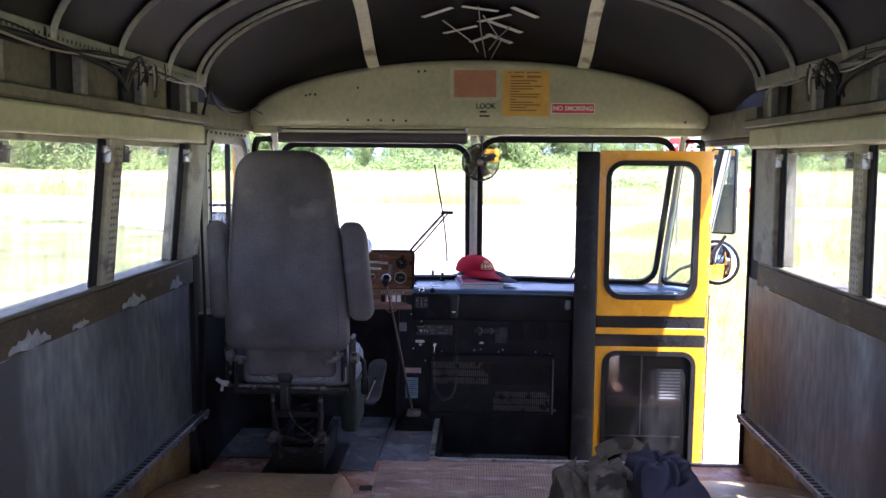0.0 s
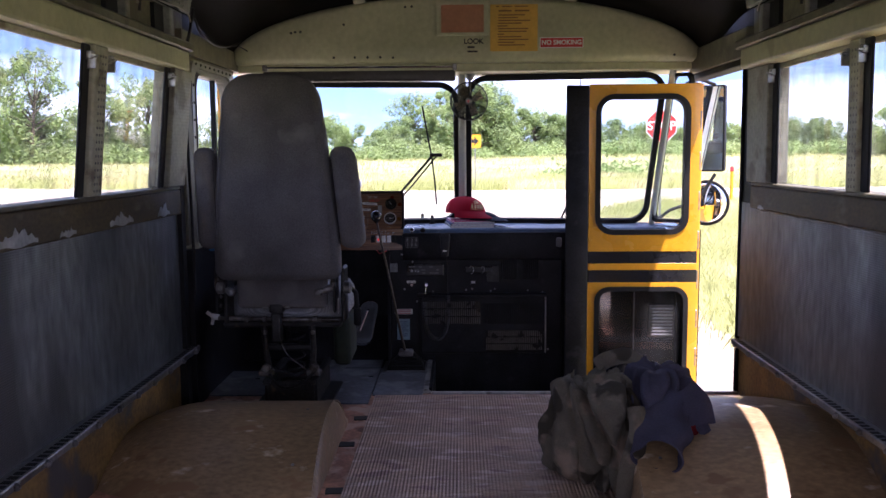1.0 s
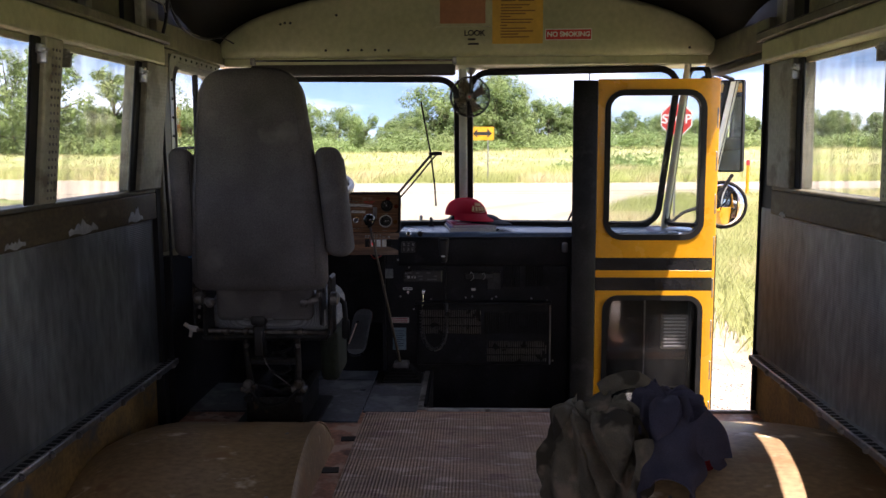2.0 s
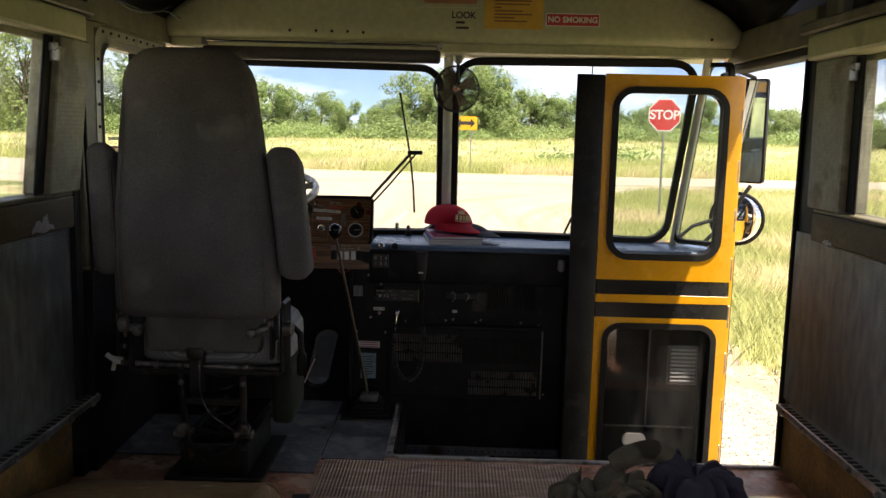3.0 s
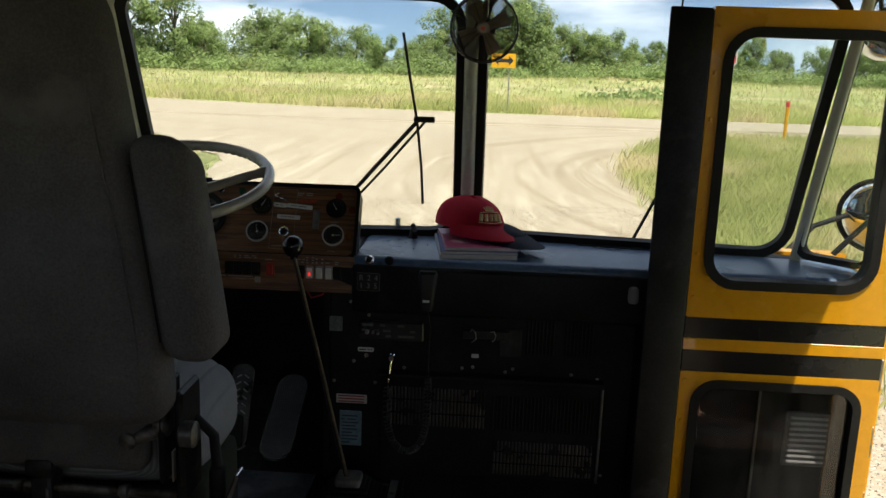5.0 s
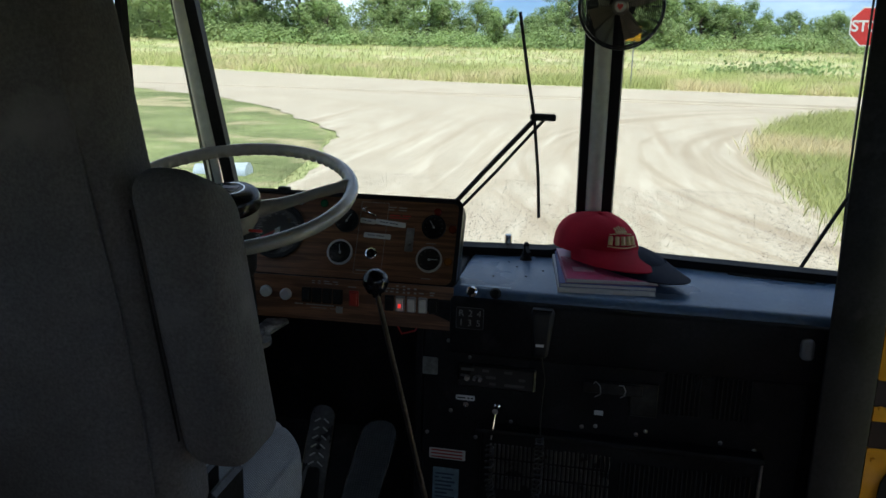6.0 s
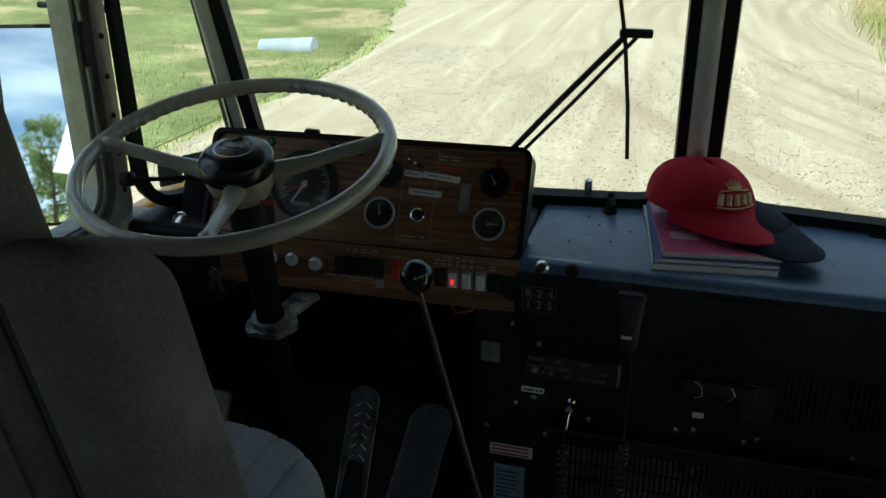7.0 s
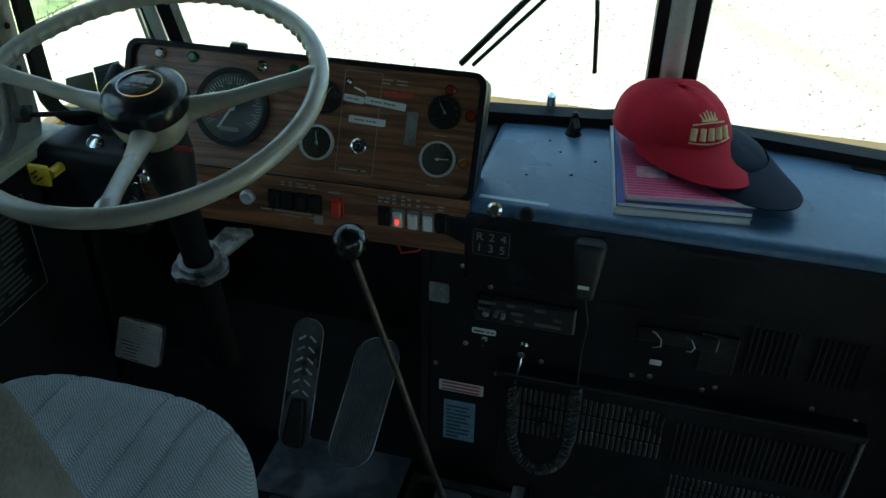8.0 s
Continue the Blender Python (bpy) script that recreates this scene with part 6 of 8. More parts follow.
for x, z, mt in ((-0.884, 0.812, CHROME), (-0.822, 0.812, plain("green_lens", (0.02, 0.12, 0.05), 0.2)), (-0.693, 0.809, CHROME), (-0.635, 0.808, plain("green_lens_b", (0.02, 0.12, 0.05), 0.2)), (-0.362, 0.803, plain("red_lens", (0.16, 0.02, 0.01), 0.2)), (-0.323, 0.769, plain("red_lens_b", (0.16, 0.03, 0.01), 0.2)), (-0.326, 0.701, plain("amber_lens", (0.20, 0.08, 0.015), 0.2))):
    part("indicator", lathe([(0.0095, 0), (0.0095, 0.004), (0.006, 0.007)], 16, up(x, z)), mt, panel, "small indicator lamp", 40)
starter = part("starter_button", lathe([(0.014, 0), (0.014, 0.005), (0.0115, 0.0065), (0.0095, 0.0045), (0.0, 0.0045)], 24, up(-0.507, 0.708)), CHROME, panel, "chrome-ringed push button", 40)
part("button_face", lathe([(0.0090, 0.0046), (0.0088, 0.0056), (0.0, 0.0058)], 20, up(-0.507, 0.708)), DIALBLACK, starter)
part("button_ring", rim([(0.0056 * math.cos(a), 0.0056 * math.sin(a)) for a in np.linspace(0, 2 * math.pi, 21)[:-1]], [(0.0040 * math.cos(a), 0.0040 * math.sin(a)) for a in np.linspace(0, 2 * math.pi, 21)[:-1]], 0.0008, up(-0.507, 0.708) @ pose(0, 0, 0.0058)), CHROME, starter)
part("toggle", joined(lathe([(0.006, 0), (0.006, 0.004)], 8, up(-0.536, 0.800)), moved(tube([(0, 0, 0.003), (0.006, 0.002, 0.016)], 0.003, 6), up(-0.536, 0.800)), moved(tube([(-0.002, 0, 0.003), (0.022, -0.010, 0.010)], 0.0025, 6), up(-0.524, 0.794))), CHROME, panel, "chrome toggles")
for x, z, wd, sl in ((-0.470, 0.774, 0.072, -5), (-0.525, 0.776, 0.036, -5), (-0.498, 0.746, 0.064, -2)):
    lb = part("label_strip", slab(round_rect(wd, 0.012, 0.002, 2), 0.002, up(x, z) @ pose(0, 0, 0, 0, 0, sl)), mat("pale_label_tape", (0.66, 0.66, 0.63), 0.5, 0, 0.1), panel, "pale embossed label strip")
    part("print", bars([[0.12, -0.02, 0.1, -0.02, 0.12, -0.08, 0.1, -0.02, 0.12, -0.02, 0.14]], wd * 0.7, 0.0055, up(x, z) @ pose(0, 0, 0.0022, 0, 0, sl)), plain("faded_ink", (0.12, 0.12, 0.13), 0.6), lb)
part("slide_switch", joined(slab(round_rect(0.019, 0.056, 0.002, 2), 0.002, up(-0.421, 0.742)), lathe([(0.005, 0), (0.004, 0.008)], 10, up(-0.421, 0.733))), STEEL, panel, "steel switch plate")
part("outline", rim(round_rect(0.066, 0.174, 0.002, 2), round_rect(0.0646, 0.1726, 0.002, 2), 0.0005, up(-0.512, 0.741)), PALEINK, panel, "thin pale outline on the veneer")
for piece in (bars([[0.4, -0.1, 0.4], [0.3, -0.2, 0.4]], 0.05, 0.012, up(-0.455, 0.806)), bars([[0.7, -0.1, 0.2]], 0.05, 0.006, up(-0.515, 0.672)), bars([[0.8]], 0.03, 0.004, up(-0.370, 0.664)), bars([[0.8]], 0.03, 0.004, up(-0.367, 0.737))):
    part("print", piece, PALEINK, panel)
part("red_print", bars([[0.5, -0.05, 0.4], [0.9]], 0.055, 0.012, up(-0.448, 0.789)), SIGNRED, panel)
for k, x in enumerate((-0.451, -0.426, -0.400, -0.374, -0.349)):
    r_m = low(x, 0.607)
    sw_ = part("rocker_switch", slab(round_rect(0.021, 0.036, 0.002, 2), 0.004, r_m), RUBBER if k in (0, 4) else STEEL, panel, "rocker switch")
    part("rocker", moved(box(-0.008, 0.008, -0.015, 0.015, 0.003, 0.010, 0.002, 1), r_m @ pose(0, 0, 0, 10)), RUBBER if k in (0, 4) else WHITE, sw_, "black rocker" if k in (0, 4) else "white rocker")
    if k == 1:
        part("lamp", moved(box(-0.003, 0.003, -0.008, 0.001, 0.010, 0.012), r_m), plain("lit_red_lens", (0.9, 0.04, 0.03), 0.3, 0, 0.5, 0.5), sw_, "small lit red lamp")
for k in range(4):
    r_m = low(-0.647 + k * 0.0248, 0.612)
    part("rocker_switch", joined(slab(round_rect(0.022, 0.034, 0.002, 2), 0.005, r_m), moved(box(-0.008, 0.008, -0.013, 0.013, 0.004, 0.010, 0.002, 1), r_m @ pose(0, 0, 0, -8))), RUBBER, panel, "black rocker switch")
part("hazard_switch", joined(slab(round_rect(0.022, 0.036, 0.002, 2), 0.004, low(-0.534, 0.611)), moved(box(-0.008, 0.008, -0.015, 0.015, 0.004, 0.011, 0.002, 1), low(-0.534, 0.611))), mat("red_plastic", (0.45, 0.03, 0.02), 0.35), panel, "red hazard switch")
for piece in (bars([[0.5, -0.1, 0.4], [0.3, -0.2, 0.4]], 0.022, 0.014, low(-0.451, 0.637)), bars([[0.3, -0.4, 0.3], [0.3, -0.4, 0.3], [0.3, -0.4, 0.3]], 0.022, 0.022, low(-0.426, 0.640)), bars([[0.3, -0.4, 0.3], [0.3, -0.4, 0.3]], 0.022, 0.02, low(-0.400, 0.638)), bars([[0.6]], 0.02, 0.006, low(-0.374, 0.634)), bars([[0.6], [0.5]], 0.02, 0.012, low(-0.349, 0.634)), bars([[0.1, -0.1, 0.1, -0.1, 0.2, -0.1, 0.2], [0.1, -0.1, 0.1, -0.1, 0.3, -0.1, 0.1]], 0.07, 0.010, low(-0.60, 0.643)), bars([[0.22, -0.02, 0.70]], 0.105, 0.006, low(-0.625, 0.589)), bars([[0.6, -0.1, 0.3]], 0.07, 0.003, low(-0.605, 0.582)), bars([[0.7]], 0.03, 0.005, low(-0.535, 0.637))):
    part("print", piece, PALEINK, panel)
part("small_sticker", slab(round_rect(0.016, 0.016, 0.001, 1), 0.001, low(-0.569, 0.581)), PALEINK, panel, "tiny white sticker")
for x, z in ((-0.788, 0.614), (-0.744, 0.614), (-0.696, 0.610)):
    part("knob", lathe([(0.012, 0), (0.0135, 0.002), (0.0135, 0.010), (0.010, 0.013), (0.0, 0.012)], 18, low(x, z)), BRIGHT, panel, "ribbed metal knob", 40)
part("lock", joined(lathe([(0.014, 0), (0.014, 0.006), (0.010, 0.012)], 18, low(-0.890, 0.622)), moved(box(-0.003, 0.003, -0.012, 0.012, 0.012, 0.026, 0.001, 1), low(-0.890, 0.622))), CHROME, panel, "chrome ignition lock", 40)
keys = thing("keys", "bunch of keys on a ring in the ignition", "keys", (-0.895, 4.57, 0.60))
part("ring", tube([(-0.897 + 0.014 * math.cos(a), 4.566, 0.600 + 0.018 * math.sin(a)) for a in np.linspace(0, 2 * math.pi, 15)[:-1]], 0.0012, 5, True), CHROME, keys)
for k in range(2):
    part("key", moved(joined(slab(round_rect(0.020, 0.018, 0.008, 4), 0.002), box(-0.004, 0.004, -0.038, -0.006, 0, 0.002)), face_m(-0.906 + k * 0.012, 4.563 - 0.004 * k, 0.574, 0, 0) @ pose(0, 0, 0, 0, 0, -12 + 30 * k)), STEEL, keys)

# ---- steering ----
WC = Vector((-0.750, 4.425, 0.869))
WM = pose(WC.x, WC.y, WC.z, 14.4)
WR = 0.254
wheel = thing("steering_wheel", "large pale grey three-spoke steering wheel with black horn cap", "steering wheel", tuple(WC))


def rim_point(u, v):
    a, b = 2 * math.pi * u, 2 * math.pi * v
    r = 0.0138
    wave = 0.0045 * (0.45 - abs(math.sin(a * 33))) if 0.075 < u < 0.475 else 0.0
    rr = WR + r * math.cos(b) - wave * max(0, -0.1 - math.cos(b - 0.7))
    return tuple(WM @ Vector((rr * math.cos(a), rr * math.sin(a), r * math.sin(b) * 1.05)))


part("rim", sheet(rim_point, 900, 14, True, True), WHEELGREY, wheel, "grey rim with finger grips", 70)
for a in (19, 180, 287):
    d = Vector((math.cos(radians(a)), math.sin(radians(a)), 0))
    pts = [WM @ (d * r + Vector((0, 0, z))) for r, z in ((0.04, -0.040), (0.07, -0.036), (0.12, -0.027), (0.18, -0.012), (0.224, -0.003), (0.241, 0.0), (0.252, 0.0))]
    part("spoke", tube(pts, [0.022, 0.0165, 0.0125, 0.0115, 0.012, 0.0155, 0.013], 12), WHEELGREY, wheel, "", 60)
HM = WM @ pose(0.0, 0.0, 0.002)
part("hub", lathe([(0.036, -0.088), (0.044, -0.078), (0.056, -0.058), (0.060, -0.036), (0.056, -0.028)], 32, HM), WHEELGREY, wheel, "", 50)
horn = part("horn_cap", lathe([(0.058, -0.036), (0.0625, -0.029), (0.0625, -0.010), (0.059, -0.001), (0.050, 0.006), (0.036, 0.0095), (0.0, 0.0105)], 40, HM), plain("black_gloss_plastic", (0.012, 0.012, 0.014), 0.22), wheel, "black plastic horn cap", 50)
circ = [(math.cos(a), math.sin(a)) for a in np.linspace(0, 2 * math.pi, 33)[:-1]]
part("badge_ring", rim([(0.034 * x, 0.031 * y) for x, y in circ], [(0.0318 * x, 0.0288 * y) for x, y in circ], 0.003, HM @ pose(0, 0, 0.0088)), CHROME, horn)
part("badge", joined(*[moved(slab(round_rect(0.011, 0.013, 0.002, 2), 0.0008), HM @ pose(-0.012 + k * 0.012, 0.008, 0.0106)) for k in range(3)], bars([[0.2, -0.1, 0.6]], 0.042, 0.0035, HM @ pose(0, -0.006, 0.0106))), plain("dull_silver", (0.30, 0.30, 0.31), 0.35, 0.6), horn, "plain silver badge marks")
column = thing("steering_column", "black steering column with turn-signal lever", "steering column", (WC.x, 4.5, 0.3))
cb = Vector((-0.737, 4.475, 0.533))
ct = HM @ Vector((0, 0, -0.085))
part("tube", tube([ct, ct.lerp(cb, 0.3), cb, cb + (cb - ct) * 0.9], [0.034, 0.028, 0.024, 0.022], 20), mat("greasy_black_tube", (0.006, 0.006, 0.006), 0.8, 0, 0.3, 10, 90, 0.2, 200, spec=0.15), column, "", 50)
part("switch_housing", tube([ct + Vector((0.004, 0, 0.012)), ct.lerp(cb, 0.12) + Vector((0.004, 0, 0)), ct.lerp(cb, 0.34) + Vector((0.002, 0, 0)), ct.lerp(cb, 0.40)], [0.036, 0.040, 0.034, 0.027], 18), RUBBER, column, "", 50)
part("flange", moved(joined(rim([((0.046 + 0.006 * math.cos(a * 3 + 0.6)) * math.cos(a), (0.042 + 0.008 * (math.sin(a * 5) > 0.3)) * math.sin(a)) for a in np.linspace(0, 2 * math.pi, 41)[:-1]], [(0.027 * math.cos(a), 0.027 * math.sin(a)) for a in np.linspace(0, 2 * math.pi, 41)[:-1]], 0.012), rim([(0.036 * x, 0.036 * y) for x, y in circ], [(0.0268 * x, 0.0268 * y) for x, y in circ], 0.024), slab([(-0.01, 0.03), (0.030, 0.022), (0.060, 0.085), (0.052, 0.095), (0.005, 0.090)], 0.006)), pose(cb.x, cb.y + 0.003, cb.z - 0.004, 14)), mat("worn_casting", (0.20, 0.20, 0.20), 0.4, 0.7, 0.4, 20, 90, stain=(0.05, 0.05, 0.05), stain_at=0.55, stain_scale=30), column, "worn alloy column flange", 40)
part("signal_lever", tube([ct + Vector((-0.03, -0.01, 0.02)), ct + Vector((-0.10, 0.0, 0.025)), (-0.945, 4.408, 0.813)], 0.0042, 8), RUBBER, column, "thin black lever", 50)
part("lever_knob", lathe([(0.005, -0.014), (0.013, -0.008), (0.013, 0.008), (0.005, 0.014)], 14, Matrix.Translation((-0.951, 4.408, 0.814)) @ pose(0, 0, 0, 0, 80)), RUBBER, column, "black lever knob", 50)
part("red_button", box(WC.x + 0.055, WC.x + 0.085, 4.39, 4.396, 0.80, 0.806, 0.002, 1), SIGNRED, column, "small red tab")

# left end of the dash
leftdash = thing("side_console", "black console under the driver's window with knobs and plates", "console", (-1.0, 4.6, 0))
part("body", box(-1.095, -0.90, 4.56, 4.80, 0.50, 0.665, 0.02, 3), BLACK, leftdash, "", 40)
part("yellow_knob", joined(box(-1.078, -1.036, 4.520, 4.530, 0.610, 0.652, 0.006, 3), lathe([(0.010, 0), (0.010, 0.035)], 10, pose(-1.04, 4.565, 0.632, 90, 0, 0))), mat("yellow_plastic", (0.62, 0.45, 0.03), 0.4), leftdash, "square yellow push-pull knob", 40)
part("knob_mark", moved(joined(bars([[0.8], [0.5], [0.8]], 0.026, 0.022, Matrix.Identity(4))), face_m(-1.057, 4.5195, 0.633) @ pose(0, 0, 0, 0, 0, 35)), INK, leftdash)
part("chrome_knob", lathe([(0.006, 0), (0.006, 0.02), (0.016, 0.022), (0.016, 0.028), (0.010, 0.032)], 18, face_m(-0.985, 4.615, 0.652, 40)), CHROME, leftdash, "chrome pull knob", 40)
part("dark_lamp", lathe([(0.052, -0.02), (0.050, 0.03), (0.038, 0.07), (0.020, 0.105), (0.006, 0.122), (0.0, 0.123)], 18, pose(-0.985, 4.70, 0.655)), RUBBER, leftdash, "black rubber bellows", 50)
plate = part("data_plate", box(-1.099, -1.094, 4.33, 4.515, 0.40, 0.60, 0.001, 1), DIALBLACK, leftdash, "black data plate with pale small print")
PLM = Matrix(((0, 0, 1, -1.0935), (1, 0, 0, 4.42), (0, 1, 0, 0.50), (0, 0, 0, 1)))
part("print", joined(bars([[0.3, -0.1, 0.5], [0.2, -0.05, 0.3, -0.05, 0.3], [0.2, -0.3, 0.4], [0.5, -0.1, 0.3], [0.1, -0.02, 0.3, -0.05, 0.4], [0.4, -0.1, 0.4], [0.2, -0.05, 0.2, -0.05, 0.4], [0.3, -0.2, 0.4], [0.7], [0.3, -0.05, 0.55], [0.8], [0.2, -0.1, 0.5], [0.4, -0.05, 0.4], [0.9], [0.3, -0.1, 0.3]], 0.15, 0.17, PLM)), plain("dim_plate_print", (0.09, 0.09, 0.09), 0.5), plate)
part("border", rim(round_rect(0.18, 0.195, 0.004, 2), round_rect(0.178, 0.193, 0.004, 2), 0.0005, PLM), BRIGHT, plate)

# ---- gear lever and pedals ----
lever = thing("gear_lever", "long steel gear lever with black ball knob and rubber boot", "gear lever", (-0.287, 4.46, 0))
part("rod", tube([(-0.287, 4.452, 0.06), (-0.318, 4.420, 0.23), (-0.358, 4.375, 0.46), (-0.405, 4.326, 0.715)], [0.0065, 0.0062, 0.0055, 0.005], 10), mat("dark_worn_rod", (0.085, 0.07, 0.06), 0.38, 0.6, 0.4, 25, 90, stain=(0.25, 0.23, 0.21), stain_at=0.66, stain_scale=20), lever, "bent steel rod", 60)
part("knob", lathe([(0.009, -0.032), (0.010, -0.024), (0.020, -0.016), (0.0255, 0.0), (0.023, 0.014), (0.012, 0.024), (0.0, 0.027)], 24, Matrix.Translation((-0.406, 4.322, 0.737)) @ pose(0, 0, 0, 20)), plain("black_ball_plastic", (0.01, 0.01, 0.012), 0.15), lever, "shiny black ball knob", 70)
part("boot", bent(joined(*[box(-0.085 + k * 0.009, 0.085 - k * 0.009, -0.075 + k * 0.008, 0.075 - k * 0.008, 0.004 + k * 0.011, 0.013 + k * 0.011, 0.004, 2) for k in range(6)]), lambda x, y, z: (-0.285 + x * 1.05, 4.475 + y * 1.1, z)), RUBBER, lever, "pleated black rubber boot", 40)
part("boot_collar", box(-0.322, -0.252, 4.42, 4.49, 0.065, 0.092, 0.010, 2), mat("grey_collar", (0.16, 0.15, 0.15), 0.5, 0.3, 0.3, 20, 90), lever, "worn grey collar")
part("boot_plate", box(-0.395, -0.192, 4.37, 4.58, 0.0045, 0.008, 0.0015, 1), STEEL, lever, "worn steel floor plate")
part("red_wire", tube([(-0.44, 4.62, 0.555), (-0.42, 4.60, 0.535), (-0.39, 4.60, 0.545), (-0.375, 4.61, 0.56)], 0.0022, 6), SIGNRED, panel, "loose red wire")


def pedal(name, label, x0, top, bottom, wide, material):
    t = thing(name, label, "pedal", bottom)
    a, b = Vector(top), Vector(bottom)
    ln_ = (a - b).length
    ydir = (a - b).normalized()
    xdir = Vector((1, 0, 0))
    zdir = xdir.cross(ydir)
    m = Matrix((xdir, ydir, zdir)).transposed().to_4x4()
    m.translation = (a + b) / 2
    part("plate", slab(round_rect(wide, ln_, wide * 0.46, 6), 0.010, m), material, t, "", 40)
    return t, m, ln_


TREAD = mat("pedal_rubber", (0.09, 0.095, 0.10), 0.45, 0.2, 0.2, 20, 90, 0.6, 300, rib=("X", 0.006, 1.0))
brake, bm_, bl_ = pedal("brake_pedal", "long treadle pedal with raised chrome chevrons", -0.615, (-0.617, 4.64, 0.315), (-0.600, 4.47, 0.135), 0.062, mat("dark_pedal_metal", (0.13, 0.13, 0.135), 0.3, 0.6, 0.3, 20, 90))
for r in range(6):
    for s in (-1, 1):
        part("chevron", moved(box(-0.008, 0.008, -0.0018, 0.0018, 0, 0.004, 0.001, 1), bm_ @ pose(s * 0.011, -0.02 + r * 0.021, 0.010, 0, 0, s * -35)), BRIGHT, brake)
part("edge", rim(round_rect(0.064, bl_ + 0.002, 0.029, 6), round_rect(0.059, bl_ - 0.003, 0.027, 6), 0.012, bm_), CHROME, brake)
part("roller", bent(box(-0.022, 0.022, -bl_ * 0.48, -bl_ * 0.12, 0.010, 0.022, 0.008, 2), lambda x, y, z: tuple(bm_ @ Vector((x * (0.5 + 0.5 * (-y / (bl_ * 0.48))), y, z)))), RUBBER, brake)
gas, gm_, gl_ = pedal("accelerator_pedal", "long ribbed treadle accelerator pedal", -0.49, (-0.474, 4.655, 0.285), (-0.497, 4.475, 0.108), 0.086, TREAD)
part("edge", rim(round_rect(0.090, gl_ + 0.002, 0.041, 6), round_rect(0.085, gl_ - 0.003, 0.039, 6), 0.012, gm_), CHROME, gas)
part("ribs", joined(*[moved(box(-0.034, 0.034, -0.0012, 0.0012, 0.010, 0.0125), gm_ @ pose(0, -gl_ * 0.36 + k * gl_ * 0.72 / 34, 0)) for k in range(35)]), TREAD, gas)
clutch = thing("clutch_pedal", "square ribbed metal clutch pedal pad", "pedal", (-0.90, 4.56, 0.25))
cm = face_m(-0.922, 4.518, 0.290, 25, 0) @ pose(0, 0, 0, 0, 0, -4)
part("pad", slab(round_rect(0.095, 0.082, 0.008, 3), 0.012, cm), mat("worn_pedal_metal", (0.62, 0.61, 0.60), 0.30, 0.7, 0.3, 20, 90), clutch)
part("ribs", joined(*[moved(box(-0.043, 0.043, -0.0018, 0.0018, 0.012, 0.0145), cm @ pose(0, -0.034 + k * 0.0068, 0)) for k in range(11)]), BRIGHT, clutch, "bright worn ribs")
part("arm", tube([cm @ Vector((0, 0, 0)), (-0.89, 4.64, 0.18), (-0.89, 4.72, 0.05)], 0.012, 8), IRON, clutch, "", 50)

# ---- fan, visor, wiper ----
fan = thing("fan", "small round wire-caged fan on the windscreen post", "fan", (0.02, 4.72, 1.42))
FC = Vector((0.019, 4.782, 1.274))
FM = face_m(FC.x, FC.y, FC.z, -4, -4)
WIRE = plain("fan_wire", (0.05, 0.05, 0.052), 0.35, 0.8)
for k in range(19):
    r = 0.020 + k * 0.0040
    zc = 0.030 * math.sqrt(max(0, 1 - (r / 0.095) ** 2)) + 0.002
    part("cage_ring", tube([FM @ Vector((r * math.cos(a), r * math.sin(a), zc)) for a in np.linspace(0, 2 * math.pi, 29)[:-1]], 0.0013, 5, True), WIRE, fan)
part("outer_ring", tube([FM @ Vector((0.093 * math.cos(a), 0.093 * math.sin(a), 0)) for a in np.linspace(0, 2 * math.pi, 33)[:-1]], 0.0026, 6, True), WIRE, fan, "", 60)
part("outer_ring", tube([FM @ Vector((0.090 * math.cos(a), 0.090 * math.sin(a), -0.035)) for a in np.linspace(0, 2 * math.pi, 33)[:-1]], 0.0022, 6, True), WIRE, fan, "", 60)
for k in range(16):
    a = 2 * math.pi * k / 16
    d = Vector((math.cos(a), math.sin(a), 0))
    part("cage_wire", tube([FM @ (d * 0.018 + Vector((0, 0, 0.033))), FM @ (d * 0.06 + Vector((0, 0, 0.025))), FM @ (d * 0.093), FM @ (d * 0.090 + Vector((0, 0, -0.035))), FM @ (d * 0.05 + Vector((0, 0, -0.05)))], 0.0010, 5), WIRE, fan)
part("badge", lathe([(0.018, 0.030), (0.018, 0.035), (0.012, 0.037)], 20, FM), plain("badge_grey", (0.22, 0.2, 0.18), 0.3, 0.7), fan)
part("badge_mark", slab([(0, -0.008), (0.007, 0.002), (0.004, 0.007), (0, 0.004), (-0.004, 0.007), (-0.007, 0.002)], 0.001, FM @ pose(0, 0, 0.0372)), SIGNRED, fan, "small red mark")
for k in range(4):
    part("blade", moved(thick(sheet(lambda u, v: (0.012 + 0.060 * u, (v - 0.5) * (0.022 + 0.022 * u), 0.012 * (v - 0.5)), 5, 4), 0.0015), FM @ pose(0, 0, -0.008, 0, 0, 90 * k + 25)), mat("smoky_fan_blade", (0.50, 0.43, 0.33), 0.4, 0, 0.1, 30, 90, through_light=0.75), fan, "", 60)
part("motor", lathe([(0.026, -0.062), (0.030, -0.056), (0.030, -0.030), (0.012, -0.026), (0.010, 0.0)], 20, FM), RUBBER, fan, "", 50)
part("bracket", joined(lathe([(0.026, 0.0), (0.024, -0.03), (0.012, -0.05)], 16, pose(0.024, 4.76, 1.425)), tube([(0.024, 4.76, 1.385), (0.023, 4.79, 1.35), (0.022, 4.80, 1.30)], 0.007, 8)), STEEL, fan, "bright metal mount", 50)
